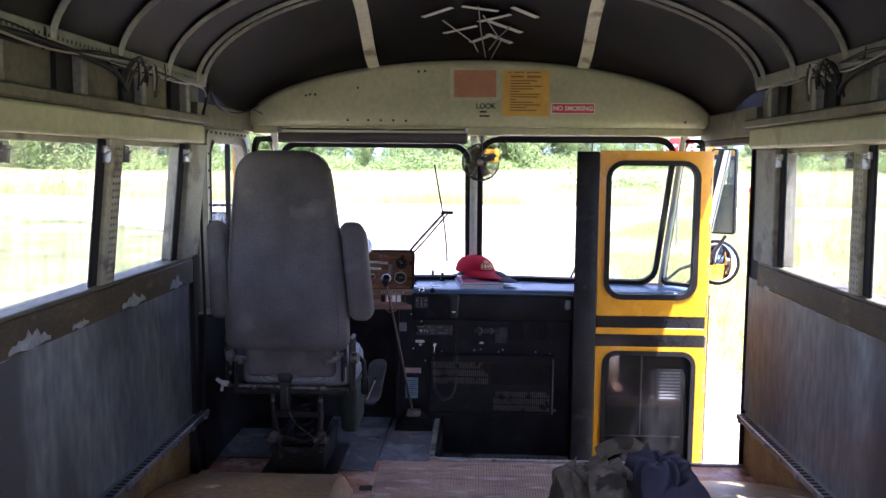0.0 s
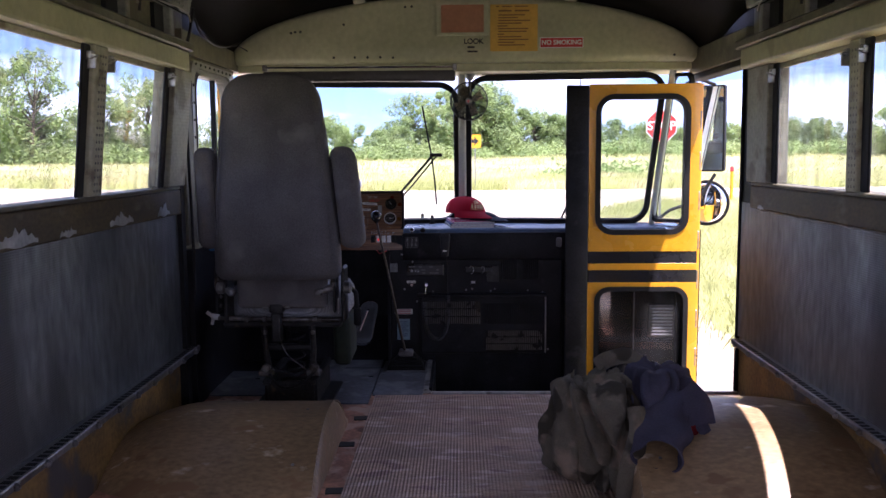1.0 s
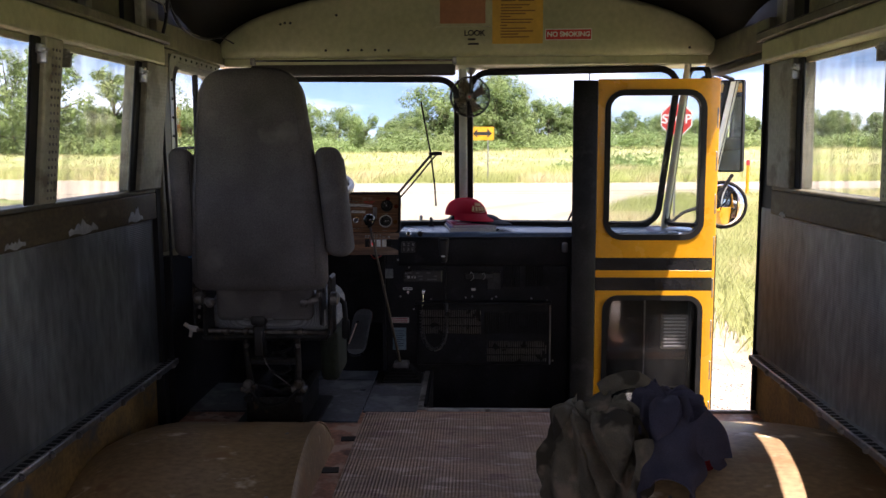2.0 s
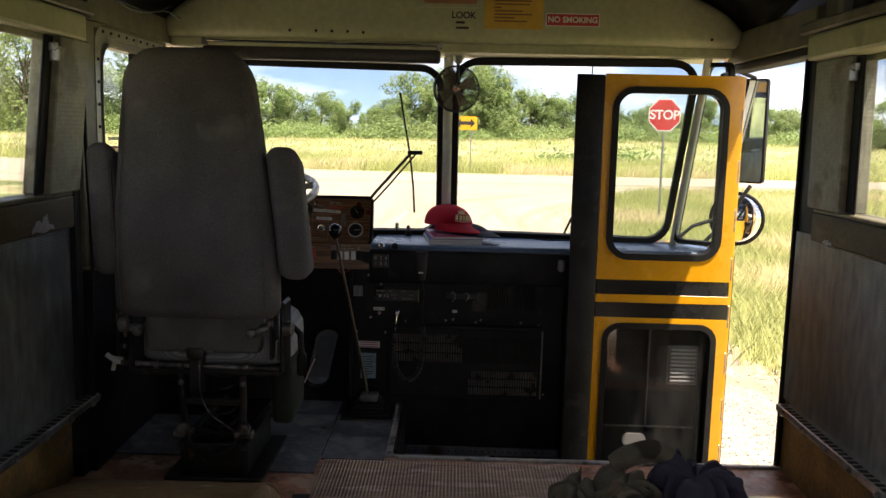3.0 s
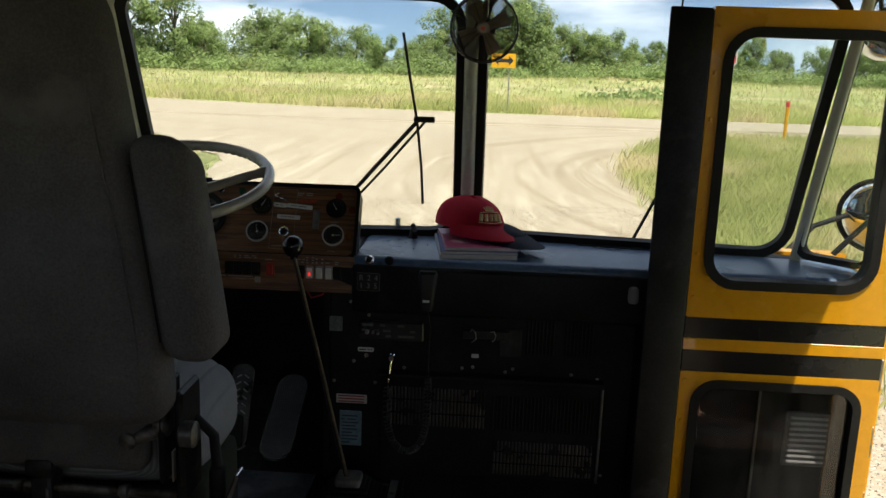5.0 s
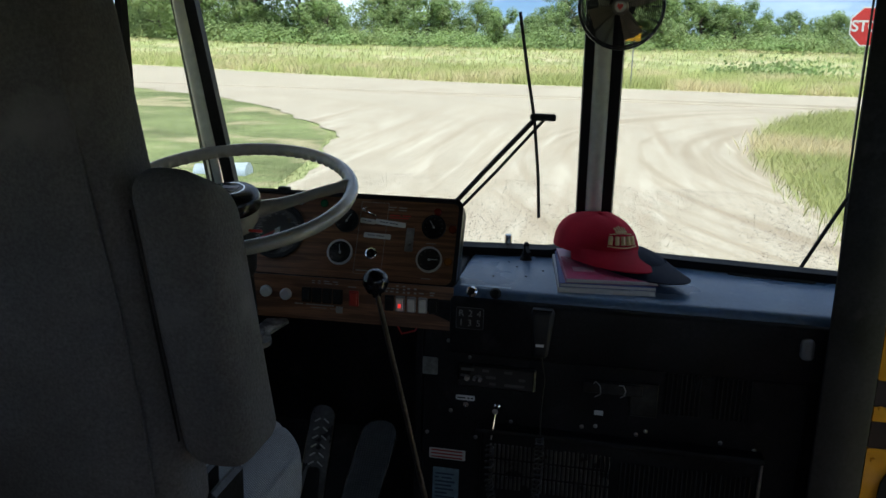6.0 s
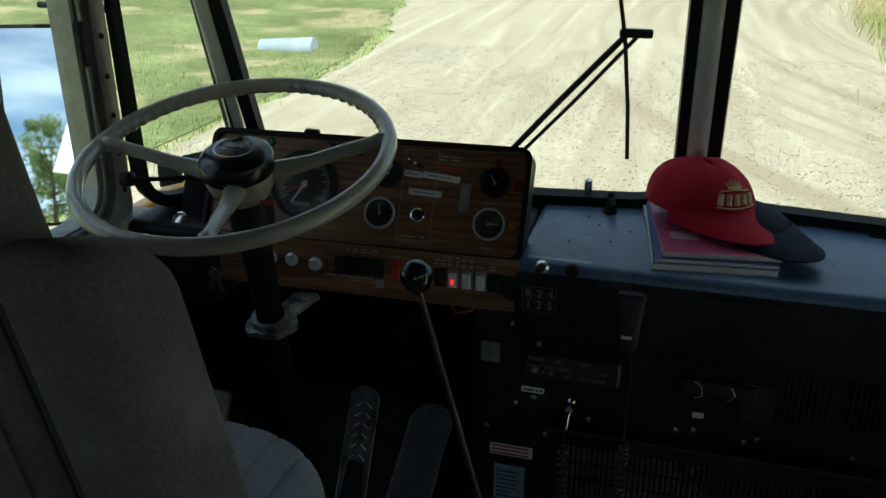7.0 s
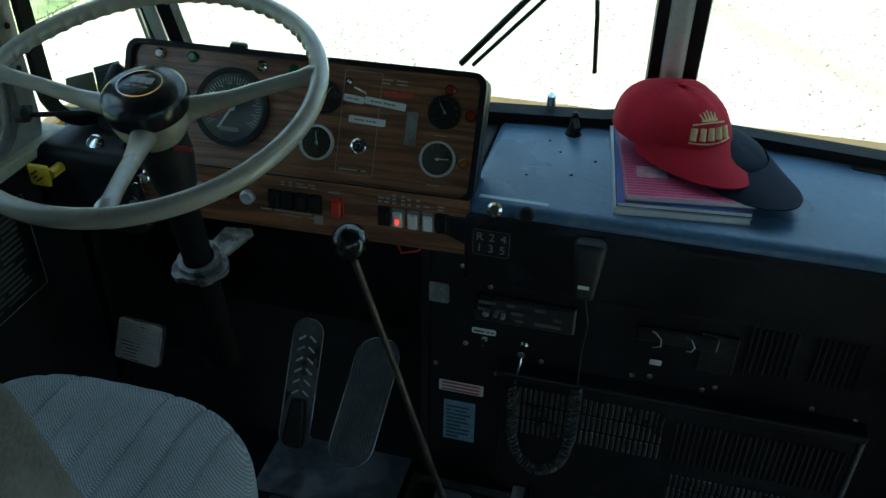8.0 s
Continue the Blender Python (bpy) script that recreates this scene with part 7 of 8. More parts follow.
visor = thing("sun_visor", "dark rolled sun blind along the windscreen top", "sun visor", (-0.5, 4.62, 1.38))
part("roll", bent(box(-0.97, -0.045, -0.02, 0.025, -0.030, 0.030, 0.012, 3), lambda x, y, z: (x, 4.64 + y, 1.392 + z)), mat("dark_vinyl", (0.03, 0.026, 0.024), 0.4, 0, 0.3, 8), visor, "", 50)
part("rod", tube([(-0.965, 4.60, 1.428), (-0.04, 4.60, 1.426)], 0.005, 8), CHROME, visor, "thin bright rod")
for x in (-0.955, -0.05):
    part("clip", box(x - 0.01, x + 0.01, 4.59, 4.63, 1.41, 1.44, 0.004, 1), STEEL, visor)
wiper = thing("windscreen_wiper", "black windscreen wiper standing outside the glass", "wiper", (-0.36, 5.0, 0.7))
part("arm", tube([(-0.42, 5.02, 0.72), (-0.30, 5.0, 0.86), (-0.165, 4.965, 1.012)], 0.0065, 8), RUBBER, wiper, "", 50)
part("arm_link", tube([(-0.395, 5.02, 0.72), (-0.27, 5.0, 0.86), (-0.148, 4.965, 1.005)], 0.0042, 8), RUBBER, wiper, "", 50)
part("yoke", box(-0.185, -0.12, 4.955, 4.97, 1.000, 1.018, 0.005, 2), RUBBER, wiper)
part("blade", tube([(-0.22, 4.94, 1.262), (-0.196, 4.952, 1.12), (-0.174, 4.965, 1.0), (-0.158, 4.97, 0.86), (-0.151, 4.975, 0.75)], 0.0045, 6), RUBBER, wiper)
wiper_r = thing("windscreen_wiper", "black windscreen wiper lying at the glass's edge", "wiper", (0.6, 4.97, 0.7))
part("arm", tube([(0.50, 4.98, 0.66), (0.54, 4.96, 0.76), (0.60, 4.94, 0.90)], 0.005, 8), RUBBER, wiper_r)
antenna = whole("antenna", tube([(0.615, 5.06, 0.60), (0.62, 5.12, 0.9), (0.615, 5.10, 1.41)], 0.003, 6), RUBBER, "thin black antenna in front of the windscreen", "antenna")

# ---- entrance door ----
door = thing("door_1", "yellow folding bus door, folded open, with black stripes", "door", (0.85, 4.56, -0.6), kind="structure")
DM = Matrix(((1, 0, 0, 0), (0, 0, 1, 4.56), (0, 1, 0, 0), (0, 0, 0, 1)))     # plate x, y -> world x, z
Z0 = -0.62
up_open, lo_open = round_rect(0.425, 0.645, 0.075, 6, 0.838, 0.957), round_rect(0.43, 0.86, 0.06, 6, 0.842, -0.066)


def leaf_piece(z0, z1, hole):
    out = round_rect(0.52, z1 - z0, 0.004, 6, 0.845, (z0 + z1) / 2)
    return rim(out, hole, 0.035, DM)


part("upper_frame", leaf_piece(0.545, 1.335, up_open), YELLOW, door, "", 40)
part("lower_frame", leaf_piece(Z0, 0.395, lo_open), YELLOW, door, "", 40)
part("middle_band", box(0.585, 1.105, 4.56, 4.595, 0.455, 0.487, 0.001, 1), YELLOW, door)
for z0, z1 in ((0.487, 0.545), (0.395, 0.455)):
    part("stripe", box(0.586, 1.104, 4.562, 4.593, z0, z1), STRIPE, door, "black painted stripe")
part("upper_gasket", rim(round_rect(0.445, 0.665, 0.085, 6, 0.838, 0.957), round_rect(0.395, 0.615, 0.06, 6, 0.838, 0.957), 0.047, DM @ pose(0, 0, -0.006)), RUBBER, door, "black rubber gasket", 40)
part("lower_gasket", rim(round_rect(0.45, 0.88, 0.07, 6, 0.842, -0.066), round_rect(0.405, 0.835, 0.048, 6, 0.842, -0.066), 0.047, DM @ pose(0, 0, -0.006)), RUBBER, door, "black rubber gasket", 40)
pn = part("upper_pane", slab(round_rect(0.41, 0.63, 0.06, 6, 0.838, 0.957), 0.005, DM @ pose(0, 0, 0.014)), GLASS, door)
pn.visible_shadow = False
pn = part("lower_pane", slab(round_rect(0.415, 0.845, 0.05, 6, 0.842, -0.066), 0.005, DM @ pose(0, 0, 0.014)), SMOKED, door, "dark reflecting lower pane")
for k in range(17):
    part("rivet", lathe([(0.0055, 0), (0.004, 0.003)], 8, face_m(0.598, 4.559, -0.55 + k * 0.115)), YELLOW, door)
part("edge_leaf", bent(box(0.472, 0.583, 4.552, 4.63, Z0, 1.330, 0.006, 2), lambda x, y, z: (max(x, 0.508) if y > 4.6 else x, y - (0.583 - x) * 0.22, z)), BLACK, door, "black rubber edge of the folded leaf", 40)
part("hinge", box(1.105, 1.120, 4.575, 4.60, Z0, 1.335, 0.003, 1), YELLOW, door, "long yellow hinge")
for k in range(9):
    part("hinge_knuckle", box(1.106, 1.116, 4.572, 4.58, -0.40 + k * 0.19, -0.31 + k * 0.19, 0.003, 1), LATCH, door)

vent = part("wall_vent", box(0.898, 1.020, 4.618, 4.632, 0.112, 0.272, 0.003, 1), mat("grey_vent_paint", (0.30, 0.29, 0.27), 0.5), dash, "grey louvred vent by the step")
# Slats are white to carry the sunlight on the louvres in their colour
for k in range(9):
    part("slat", moved(box(-0.05, 0.05, -0.006, 0.004, -0.0035, 0.0035, 0.001, 1), pose(0.959, 4.615, 0.128 + k * 0.016, -25, 0, 0)), WHITE, vent)
part("step_lamp", slab(round_rect(0.095, 0.052, 0.024, 5), 0.012, face_m(0.780, 4.632, -0.126)), WHITE, dash, "white oval step lamp", 40)
part("panel_joint", joined(box(0.62, 1.05, 4.624, 4.632, -0.072, -0.066), box(0.820, 0.826, 4.624, 4.632, -0.066, 0.36)), STEEL, dash)

# ---- cap, books ----
RED = mat("red_cotton_twill", (0.42, 0.012, 0.034), 0.85, 0, 0.12, 12, 300, 0.5, 500, spec=0.2)
NAVY = mat("navy_cotton_twill", (0.010, 0.013, 0.028), 0.85, 0, 0.2, 12, 300, 0.5, 500, spec=0.2)


def cap(name, label, material, m, logo, rx=0.105, ry=0.118, rz=0.110, long=0.085, slope=0.040):
    t = thing(name, label, "cap", tuple(m.translation))

    def dome(u, v):
        a, e = 2 * math.pi * u, v * math.pi / 2
        seam = 0.010 * math.exp(-((((a / (math.pi / 3)) + 0.5) % 1.0 - 0.5) * 9) ** 2) * math.cos(e)
        dent = 1 - 0.07 * math.exp(-((a - 4.3) ** 2) * 2.5) * math.sin(e) ** 4 - seam + 0.025 * math.sin(a * 3 + 1) * math.sin(e * 2) + 0.02 * noise.noise(Vector((math.cos(a) * 2, math.sin(a) * 2, e * 2)))
        k = math.cos(e) ** 0.86
        return tuple(m @ Vector((rx * k * math.cos(a) * dent, ry * k * math.sin(a) * dent, rz * math.sin(e) ** 0.95 * dent)))
    part("crown", sheet(dome, 120, 24, True), material, t, "", 80)

    def brim(u, v):
        a = math.pi * (1.08 + 0.84 * u)
        x, y = rx * 0.97 * math.cos(a) * (1 - 0.07 * v), ry * 0.97 * math.sin(a) - v * long * math.sin(math.pi * u) ** 0.45
        z = 0.016 - slope * v - 0.9 * x * x * (0.2 + 0.8 * v)
        return tuple(m @ Vector((x, y, z)))
    part("brim", thick(sheet(brim, 25, 8), 0.003), material, t, "curved stiff brim", 70)
    part("button", lathe([(0.008, -0.002), (0.007, 0.003), (0.002, 0.005)], 12, m @ pose(0, 0, rz - 0.002)), material, t)
    if logo:
        gold = mat("gold_thread", (0.72, 0.56, 0.30), 0.6, 0, 0.2, 60, 300, 0.4, 600)

        def on(x, z, lift=0.0025):
            """A spot of the crown's front from a flat plan."""
            a = -math.pi / 2 + x / rx
            e = math.asin(min(0.95, z / rz))
            k = math.cos(e) ** 0.86
            return m @ Vector(((rx * k + lift) * math.cos(a), (ry * k + lift) * math.sin(a), z))
        marks = []
        for i in range(5):
            x = -0.037 + i * 0.017
            marks.append(tube([on(x - 0.001, 0.028), on(x + 0.002, 0.046)], 0.0056, 7))
        marks.append(tube([on(x, 0.024 - 0.0015 * math.cos(x * 50)) for x in np.linspace(-0.044, 0.044, 9)], 0.0015, 5))
        marks.append(tube([on(x, 0.051 + 0.002 * math.cos(x * 50)) for x in np.linspace(-0.038, 0.038, 9)], 0.0015, 5))
        for i in range(5):
            x = -0.018 + i * 0.009
            marks.append(tube([on(x * 0.8, 0.056), on(x * 1.15, 0.068 - 0.002 * abs(i - 2))], [0.0026, 0.0014], 5))
        marks.append(tube([on(x, 0.056) for x in np.linspace(-0.019, 0.019, 5)], 0.0024, 5))
        part("emblem", joined(*marks), gold, t, "plain gold embroidered emblem", 60)
    return t


BKM = pose(0.016, 4.795, 0.655, 0, 0, 6.5)
books = []
for k, (w, d, h, z, turn, mt, lab) in enumerate(((0.215, 0.305, 0.011, 0.0, 0, mat("white_card", (0.62, 0.62, 0.62), 0.5, 0, 0.08), "thick white-paged magazine"), (0.213, 0.30, 0.008, 0.0115, -0.6, mat("blue_card", (0.06, 0.09, 0.30), 0.4, 0, 0.15), "blue-covered magazine"), (0.205, 0.285, 0.009, 0.020, 1.5, mat("pink_card", (0.46, 0.17, 0.27), 0.4, 0, 0.1), "pink striped magazine"))):
    b = thing("magazine", lab + " on the dashboard shelf", "magazine", (0.02, 4.76, 0.655), "stack of magazines")
    bm2 = BKM @ pose(0.004 * k, 0.002 * k, z, 0, 0, turn)
    part("page_block", moved(box(-w / 2 + 0.002, w / 2 - 0.002, -d / 2 + 0.002, d / 2 - 0.002, 0.0006, h - 0.0006), bm2), WHITE, b, "white page edges")
    part("cover", moved(joined(box(-w / 2, w / 2, -d / 2, d / 2, h - 0.0006, h), box(-w / 2, w / 2, -d / 2, d / 2, 0, 0.0006), box(-w / 2, -w / 2 + 0.001, -d / 2, d / 2, 0, h)), bm2), mt, b)
    if k == 2:
        part("stripes", moved(joined(*[box(-w / 2 + 0.004, w / 2 - 0.006, -d / 2 + 0.006 + j * 0.009, -d / 2 + 0.011 + j * 0.009, h, h + 0.0004) for j in range(22)]), bm2), mat("crimson_print", (0.42, 0.03, 0.12), 0.4), b)
        part("picture", moved(slab(round_rect(0.05, 0.04, 0.004, 2), 0.0006, pose(-0.055, -0.06, h + 0.0005)), bm2), mat("pale_pink_print", (0.55, 0.33, 0.40), 0.4, 0, 0.3, 60), b)
cap("cap", "navy blue cotton baseball cap under a red one", NAVY, pose(0.070, 4.825, 0.684, 0, 2, 40), False, 0.098, 0.104, 0.040, 0.098, 0.014)
cap("cap", "red cotton baseball cap with gold embroidery", RED, pose(0.000, 4.848, 0.712, 0, 4, 38), True, 0.100, 0.108, 0.086, 0.088, 0.030)

# ---- wheel boxes, bundle ----


BOX_L, BOX_R = (3.30, 0.55, 0.162), (3.165, 0.70, 0.212)      # crest along the bus, radius, height


def arch_z(y, shape=BOX_R):
    """The height of a wheel housing's arched top."""
    crest, r, top = shape
    return max(-0.02, top - r + math.sqrt(max(0.0, r ** 2 - (y - crest) ** 2)))


def wheel_box(side, x_in, x_out, shape):
    crest, r, top = shape
    half = math.sqrt(r ** 2 - (r - top - 0.015) ** 2)

    def f(u, v):
        y = crest + half * (2 * v - 1)
        h = arch_z(y, shape)
        if u < 0.12:
            k = u / 0.12
            if k < 0.6:
                return side * (x_in - 0.012 + 0.012 * k), y, (h - min(0.020, h)) * k / 0.6 - 0.01 * (1 - k)
            t = (k - 0.6) / 0.4 * math.pi / 2
            return side * (x_in + 0.020 * (1 - math.cos(t))), y, h - min(0.020, h) * (1 - math.sin(t))
        k = (u - 0.12) / 0.88
        drop = max(0.0, (k - 0.62) / 0.38)
        return side * (x_in + 0.020 + (x_out - x_in - 0.020) * k), y, max(-0.015, h - (0.07 if side < 0 else 0.03) * drop * drop)
    t = thing("wheel_box", "worn plywood-topped wheel housing with scuffed varnish", "wheel box", (side * 0.8, crest, 0), "wheel boxes", "structure")
    part("cover", sheet(f, 51, 90), PLY, t, "", 50)
    part("edge_batten", thick(sheet(lambda u, v: (side * (x_in + 0.004 + 0.030 * u), crest + 0.92 * half * (2 * v - 1), arch_z(crest + 0.92 * half * (2 * v - 1), shape) + 0.0035), 3, 40), 0.003), PLY, t, "thin worn edge batten", 40)
    for dy in (-0.30, -0.02, 0.26):
        part("screw", lathe([(0.006, 0), (0.005, 0.002), (0.0, 0.003)], 8, pose(side * (x_in + 0.075), crest + dy, arch_z(crest + dy, shape), -math.degrees(math.asin(dy / r)))), STEEL, t)
    return t


wheel_box(-1, 0.470, 1.15, BOX_L)
wheel_box(1, 0.47, 1.15, BOX_R)


def heap(parent, name, label, material, centre, size, seed, turn=0.0, folds=7, deep=0.020):
    """A garment let fall in a heap: a soft bag, round below, with slanting folds that fade towards its top."""
    cx, cy = centre
    rx, ry, tall = size
    c_, s_ = math.cos(radians(turn)), math.sin(radians(turn))
    rng = random.Random(seed)
    runs = [(math.pi * 2 * (k + rng.uniform(0.15, 0.85)) / folds, rng.uniform(-0.9, 0.9), deep * rng.uniform(0.7, 1.7), rng.uniform(0.06, 0.17)) for k in range(folds)]

    def f(u, v):
        a, e = 2 * math.pi * u, -1.1 + (math.pi / 2 + 1.1) * v
        ce, se = math.cos(e) ** 0.75, math.copysign(abs(math.sin(e)) ** 0.9, math.sin(e))
        d = Vector((math.cos(a) * ce, math.sin(a) * ce, se))
        push = 0.030 * noise.noise(d * 1.5 + Vector((seed, 0, 0))) + 0.010 * noise.noise(d * 4.0 + Vector((0, seed, 0)))
        for a0, slant, dep, w in runs:
            t = ((a - a0 - slant * (e - 0.4) + math.pi) % (2 * math.pi) - math.pi) / w
            push += dep * (0.7 * math.exp(-((t - 1.2) / 0.8) ** 2) - math.exp(-t * t)) * min(1.0, 1.6 * ce)
        x, y = (rx + push) * d.x, (ry + push) * d.y
        px, py = cx + x * c_ - y * s_, cy + x * s_ + y * c_
        rest = max(0.0, arch_z(py)) if px > 0.455 else 0.0
        low = 0.0 if cx < 0.47 else 0.10
        return px, py, max(rest + 0.004, low + (tall - low) * 0.46 + ((tall - low) * 0.54 + push) * se)
    return part(name, sheet(f, 160, 56, True), material, parent, label, 85)


def flap(parent, name, label, material, points, wide, seed):
    """A strip of folded cloth along points, with a soft hem."""
    path = smoothed(points, 7)
    n = len(path)

    def f(u, v):
        i = min(int(u * (n - 1)), n - 2)
        p = path[i].lerp(path[i + 1], u * (n - 1) - i)
        side = (path[i + 1] - path[i]).cross(Vector((0.25, -0.9, 0.35))).normalized()
        bulge = Vector((0, -1, 0.3)) * 0.012 * math.sin(math.pi * v) + 0.007 * noise.noise_vector(p * 14 + Vector((seed, v * 1.5, 0)))
        return p + side * wide * (v - 0.5) + bulge
    return part(name, thick(sheet(f, n, 9), 0.006), material, parent, label, 70)


CAMO = mat("faded_camouflage_cotton", (0.185, 0.165, 0.125), 0.9, 0, 0.2, 9, 250, 0.5, 400, stain=(0.36, 0.28, 0.21), stain_at=0.60, stain_scale=9, spec=0.15, tone=(0.075, 0.066, 0.05))
NAVYJ = mat("navy_work_cotton", (0.088, 0.085, 0.125), 0.9, 0, 0.2, 7, 250, 0.5, 400, spec=0.15)
PLAID = mat("red_plaid_cotton", (0.26, 0.02, 0.024), 0.85, 0, 0.2, 8, 200, 0.3, 300, spec=0.15)
camo = thing("camouflage_jacket", "crumpled faded camouflage jacket on the bus floor", "jacket", (0.45, 3.1, 0))
heap(camo, "body", "", CAMO, (0.425, 3.10), (0.135, 0.185, 0.320), 3, 12, 10, 0.026)
heap(camo, "sleeve", "crumpled sleeve", CAMO, (0.325, 3.13), (0.080, 0.140, 0.300), 8, 8, 6, 0.018)
flap(camo, "collar", "dark folded collar", CAMO, ((0.405, 3.17, 0.335), (0.450, 3.19, 0.355), (0.510, 3.20, 0.362), (0.560, 3.20, 0.335)), 0.045, 4)
flap(camo, "front_placket", "folded front edge with a row of stitches", CAMO, ((0.483, 2.935, 0.270), (0.486, 2.905, 0.22), (0.472, 2.875, 0.16), (0.450, 2.855, 0.09), (0.440, 2.86, 0.012)), 0.056, 2)
navy = thing("navy_jacket", "crumpled navy work jacket beside a camouflage one", "jacket", (0.62, 3.2, 0))
heap(navy, "body", "", NAVYJ, (0.590, 3.12), (0.125, 0.185, 0.348), 5, -8, 11, 0.016)


def sleeve(parent, material, a, b, ra, rb):
    """An open, wrinkled sleeve from a to b, hollow at its end."""
    a, b = Vector(a), Vector(b)
    way = (b - a).normalized()
    p = way.cross(Vector((0, 0, 1))).normalized()
    q = p.cross(way)

    def f(u, v):
        t = 2 * math.pi * u
        r = ra + (rb - ra) * v + 0.010 * math.sin(3 * t + 9 * v) * (1 - 0.4 * v) + 0.012 * noise.noise(Vector((math.cos(t) * 1.5, math.sin(t) * 1.5, v * 4)))
        return a.lerp(b, v) + p * r * math.cos(t) + q * r * 0.8 * math.sin(t)
    return part("sleeve", thick(sheet(f, 48, 22, True), 0.005), material, parent, "crumpled sleeve with an open cuff", 75)


sleeve(navy, NAVYJ, (0.595, 3.05, 0.240), (0.530, 2.815, 0.165), 0.085, 0.064)
flap(navy, "hem", "loose hanging hem", NAVYJ, ((0.640, 3.01, 0.305), (0.672, 2.975, 0.265), (0.682, 2.955, 0.215)), 0.095, 6)
shirt = thing("plaid_shirt", "corner of a red plaid shirt under a jacket", "shirt", (0.66, 3.03, 0.15))
heap(shirt, "body", "", PLAID, (0.632, 2.985), (0.040, 0.045, 0.235), 4, 10, 3, 0.006)
flap(shirt, "tail", "dark hanging shirt tail", NAVYJ, ((0.660, 2.985, 0.215), (0.690, 2.98, 0.200), (0.702, 2.975, 0.180)), 0.032, 9)

# ---- loose wires along the roof rails ----
PALEWIRE = plain("pale_wire", (0.30, 0.28, 0.23), 0.5)
for side in (-1, 1):
    t = thing("wiring", "loose electric wires hanging along the roof rail", "wires", (side * 1.05, 3.2, 1.55))
    rng2 = random.Random(20 + side)
    for k in range(5):
        end = (3.30, 3.36, 3.62, 3.20, 3.05)[k] if side < 0 else (3.28, 3.05, 3.32, 3.15, 2.9)[k]
        pts = [(side * (1.046 + rng2.uniform(-0.006, 0.006)), 1.1 + (end - 1.1) * j / 9, 1.562 - 0.016 * math.sin(j * 1.3 + k) + rng2.uniform(-0.010, 0.006)) for j in range(10)]
        part("wire", tube(smoothed(pts, 5), rng2.choice((0.0025, 0.0035, 0.003)), 6), RUBBER if k % 3 else PALEWIRE, t, "", 60)
    part("main_cable", tube(smoothed([(side * 1.048, y, z) for y, z in ((1.0, 1.57), (1.8, 1.555), (2.4, 1.56), (2.75, 1.548), (2.95, 1.525), (3.02, 1.48))], 8), 0.008, 8), RUBBER, t, "taped dark main cable", 60)
    for k, (y, a, drop) in enumerate(((3.04, 0.070, 0.075), (3.08, 0.055, 0.060), (3.12, 0.062, 0.030), (3.02, 0.045, 0.085), (3.17, 0.040, 0.05))):
        part("loop", tube(smoothed([(side * 1.055, y - 0.02, 1.555 - drop), (side * 1.035, y - 0.015, 1.545), (side * 1.025, y + a * 0.5, 1.560 + a * 0.35), (side * 1.030, y + a * 1.3, 1.545), (side * 1.040, y + a * 1.6, 1.515 - 0.01 * k)], 6), 0.003 if k % 2 else 0.0042, 6), (RUBBER, WIRE, PALEWIRE, RUBBER, WIRE)[k], t, "", 60)
    tip = 3.74 if side < 0 else 3.62
    part("end_wire", tube(smoothed([(side * 1.050, 3.30, 1.548), (side * 1.045, 3.45, 1.543), (side * 1.040, tip - 0.12, 1.548), (side * 1.035, tip - 0.03, 1.540), (side * 1.035, tip, 1.515)], 6), 0.0035, 6), PALEWIRE, t, "bare pale wire end", 60)
    for k in range(4):
        y = 2.2 + k * 0.37 + rng2.uniform(-0.06, 0.06)
        part("tie", tube([(side * 1.058, y, 1.595), (side * 1.045, y - 0.02, 1.55), (side * 1.04, y - 0.05, 1.535)], 0.0022, 5), RUBBER, t, "thin cable tie", 60)
cable = thing("cable", "long dark cable hanging beside the driver's window", "cable", (-1.1, 3.9, 0.7))
part("strand", tube(smoothed([(-1.03, 3.76, 1.57), (-1.055, 3.80, 1.50), (-1.082, 3.815, 1.40), (-1.092, 3.828, 1.2), (-1.096, 3.845, 0.95), (-1.098, 3.865, 0.75), (-1.098, 3.868, 0.45)], 6), 0.006, 8), RUBBER, cable, "", 60)
part("strand", tube(smoothed([(-1.04, 3.80, 1.56), (-1.05, 3.90, 1.50), (-1.045, 4.05, 1.475), (-1.03, 4.25, 1.485), (-1.01, 4.42, 1.53)], 6), 0.0035, 8), RUBBER, cable, "", 60)
part("strand", tube(smoothed([(-1.04, 3.81, 1.54), (-1.045, 3.95, 1.488), (-1.04, 4.15, 1.470), (-1.02, 4.35, 1.50), (-1.0, 4.46, 1.49)], 6), 0.0025, 8), WIRE, cable, "", 60)

# ---- mirrors outside ----


def flat_mirror(label, centre, w, h, turn, tilt=0.0):
    t = thing("side_mirror", label, "mirror", tuple(centre), "outside mirrors")
    m = face_m(*centre, tilt, turn)
    part("housing", slab(round_rect(w, h, 0.012, 3), 0.03, m @ pose(0, 0, -0.034)), RUBBER, t, "", 40)
    part("glass", slab(round_rect(w - 0.016, h - 0.016, 0.008, 3), 0.002, m @ pose(0, 0, -0.003)), MIRROR, t, "mirror glass")
    return t, m


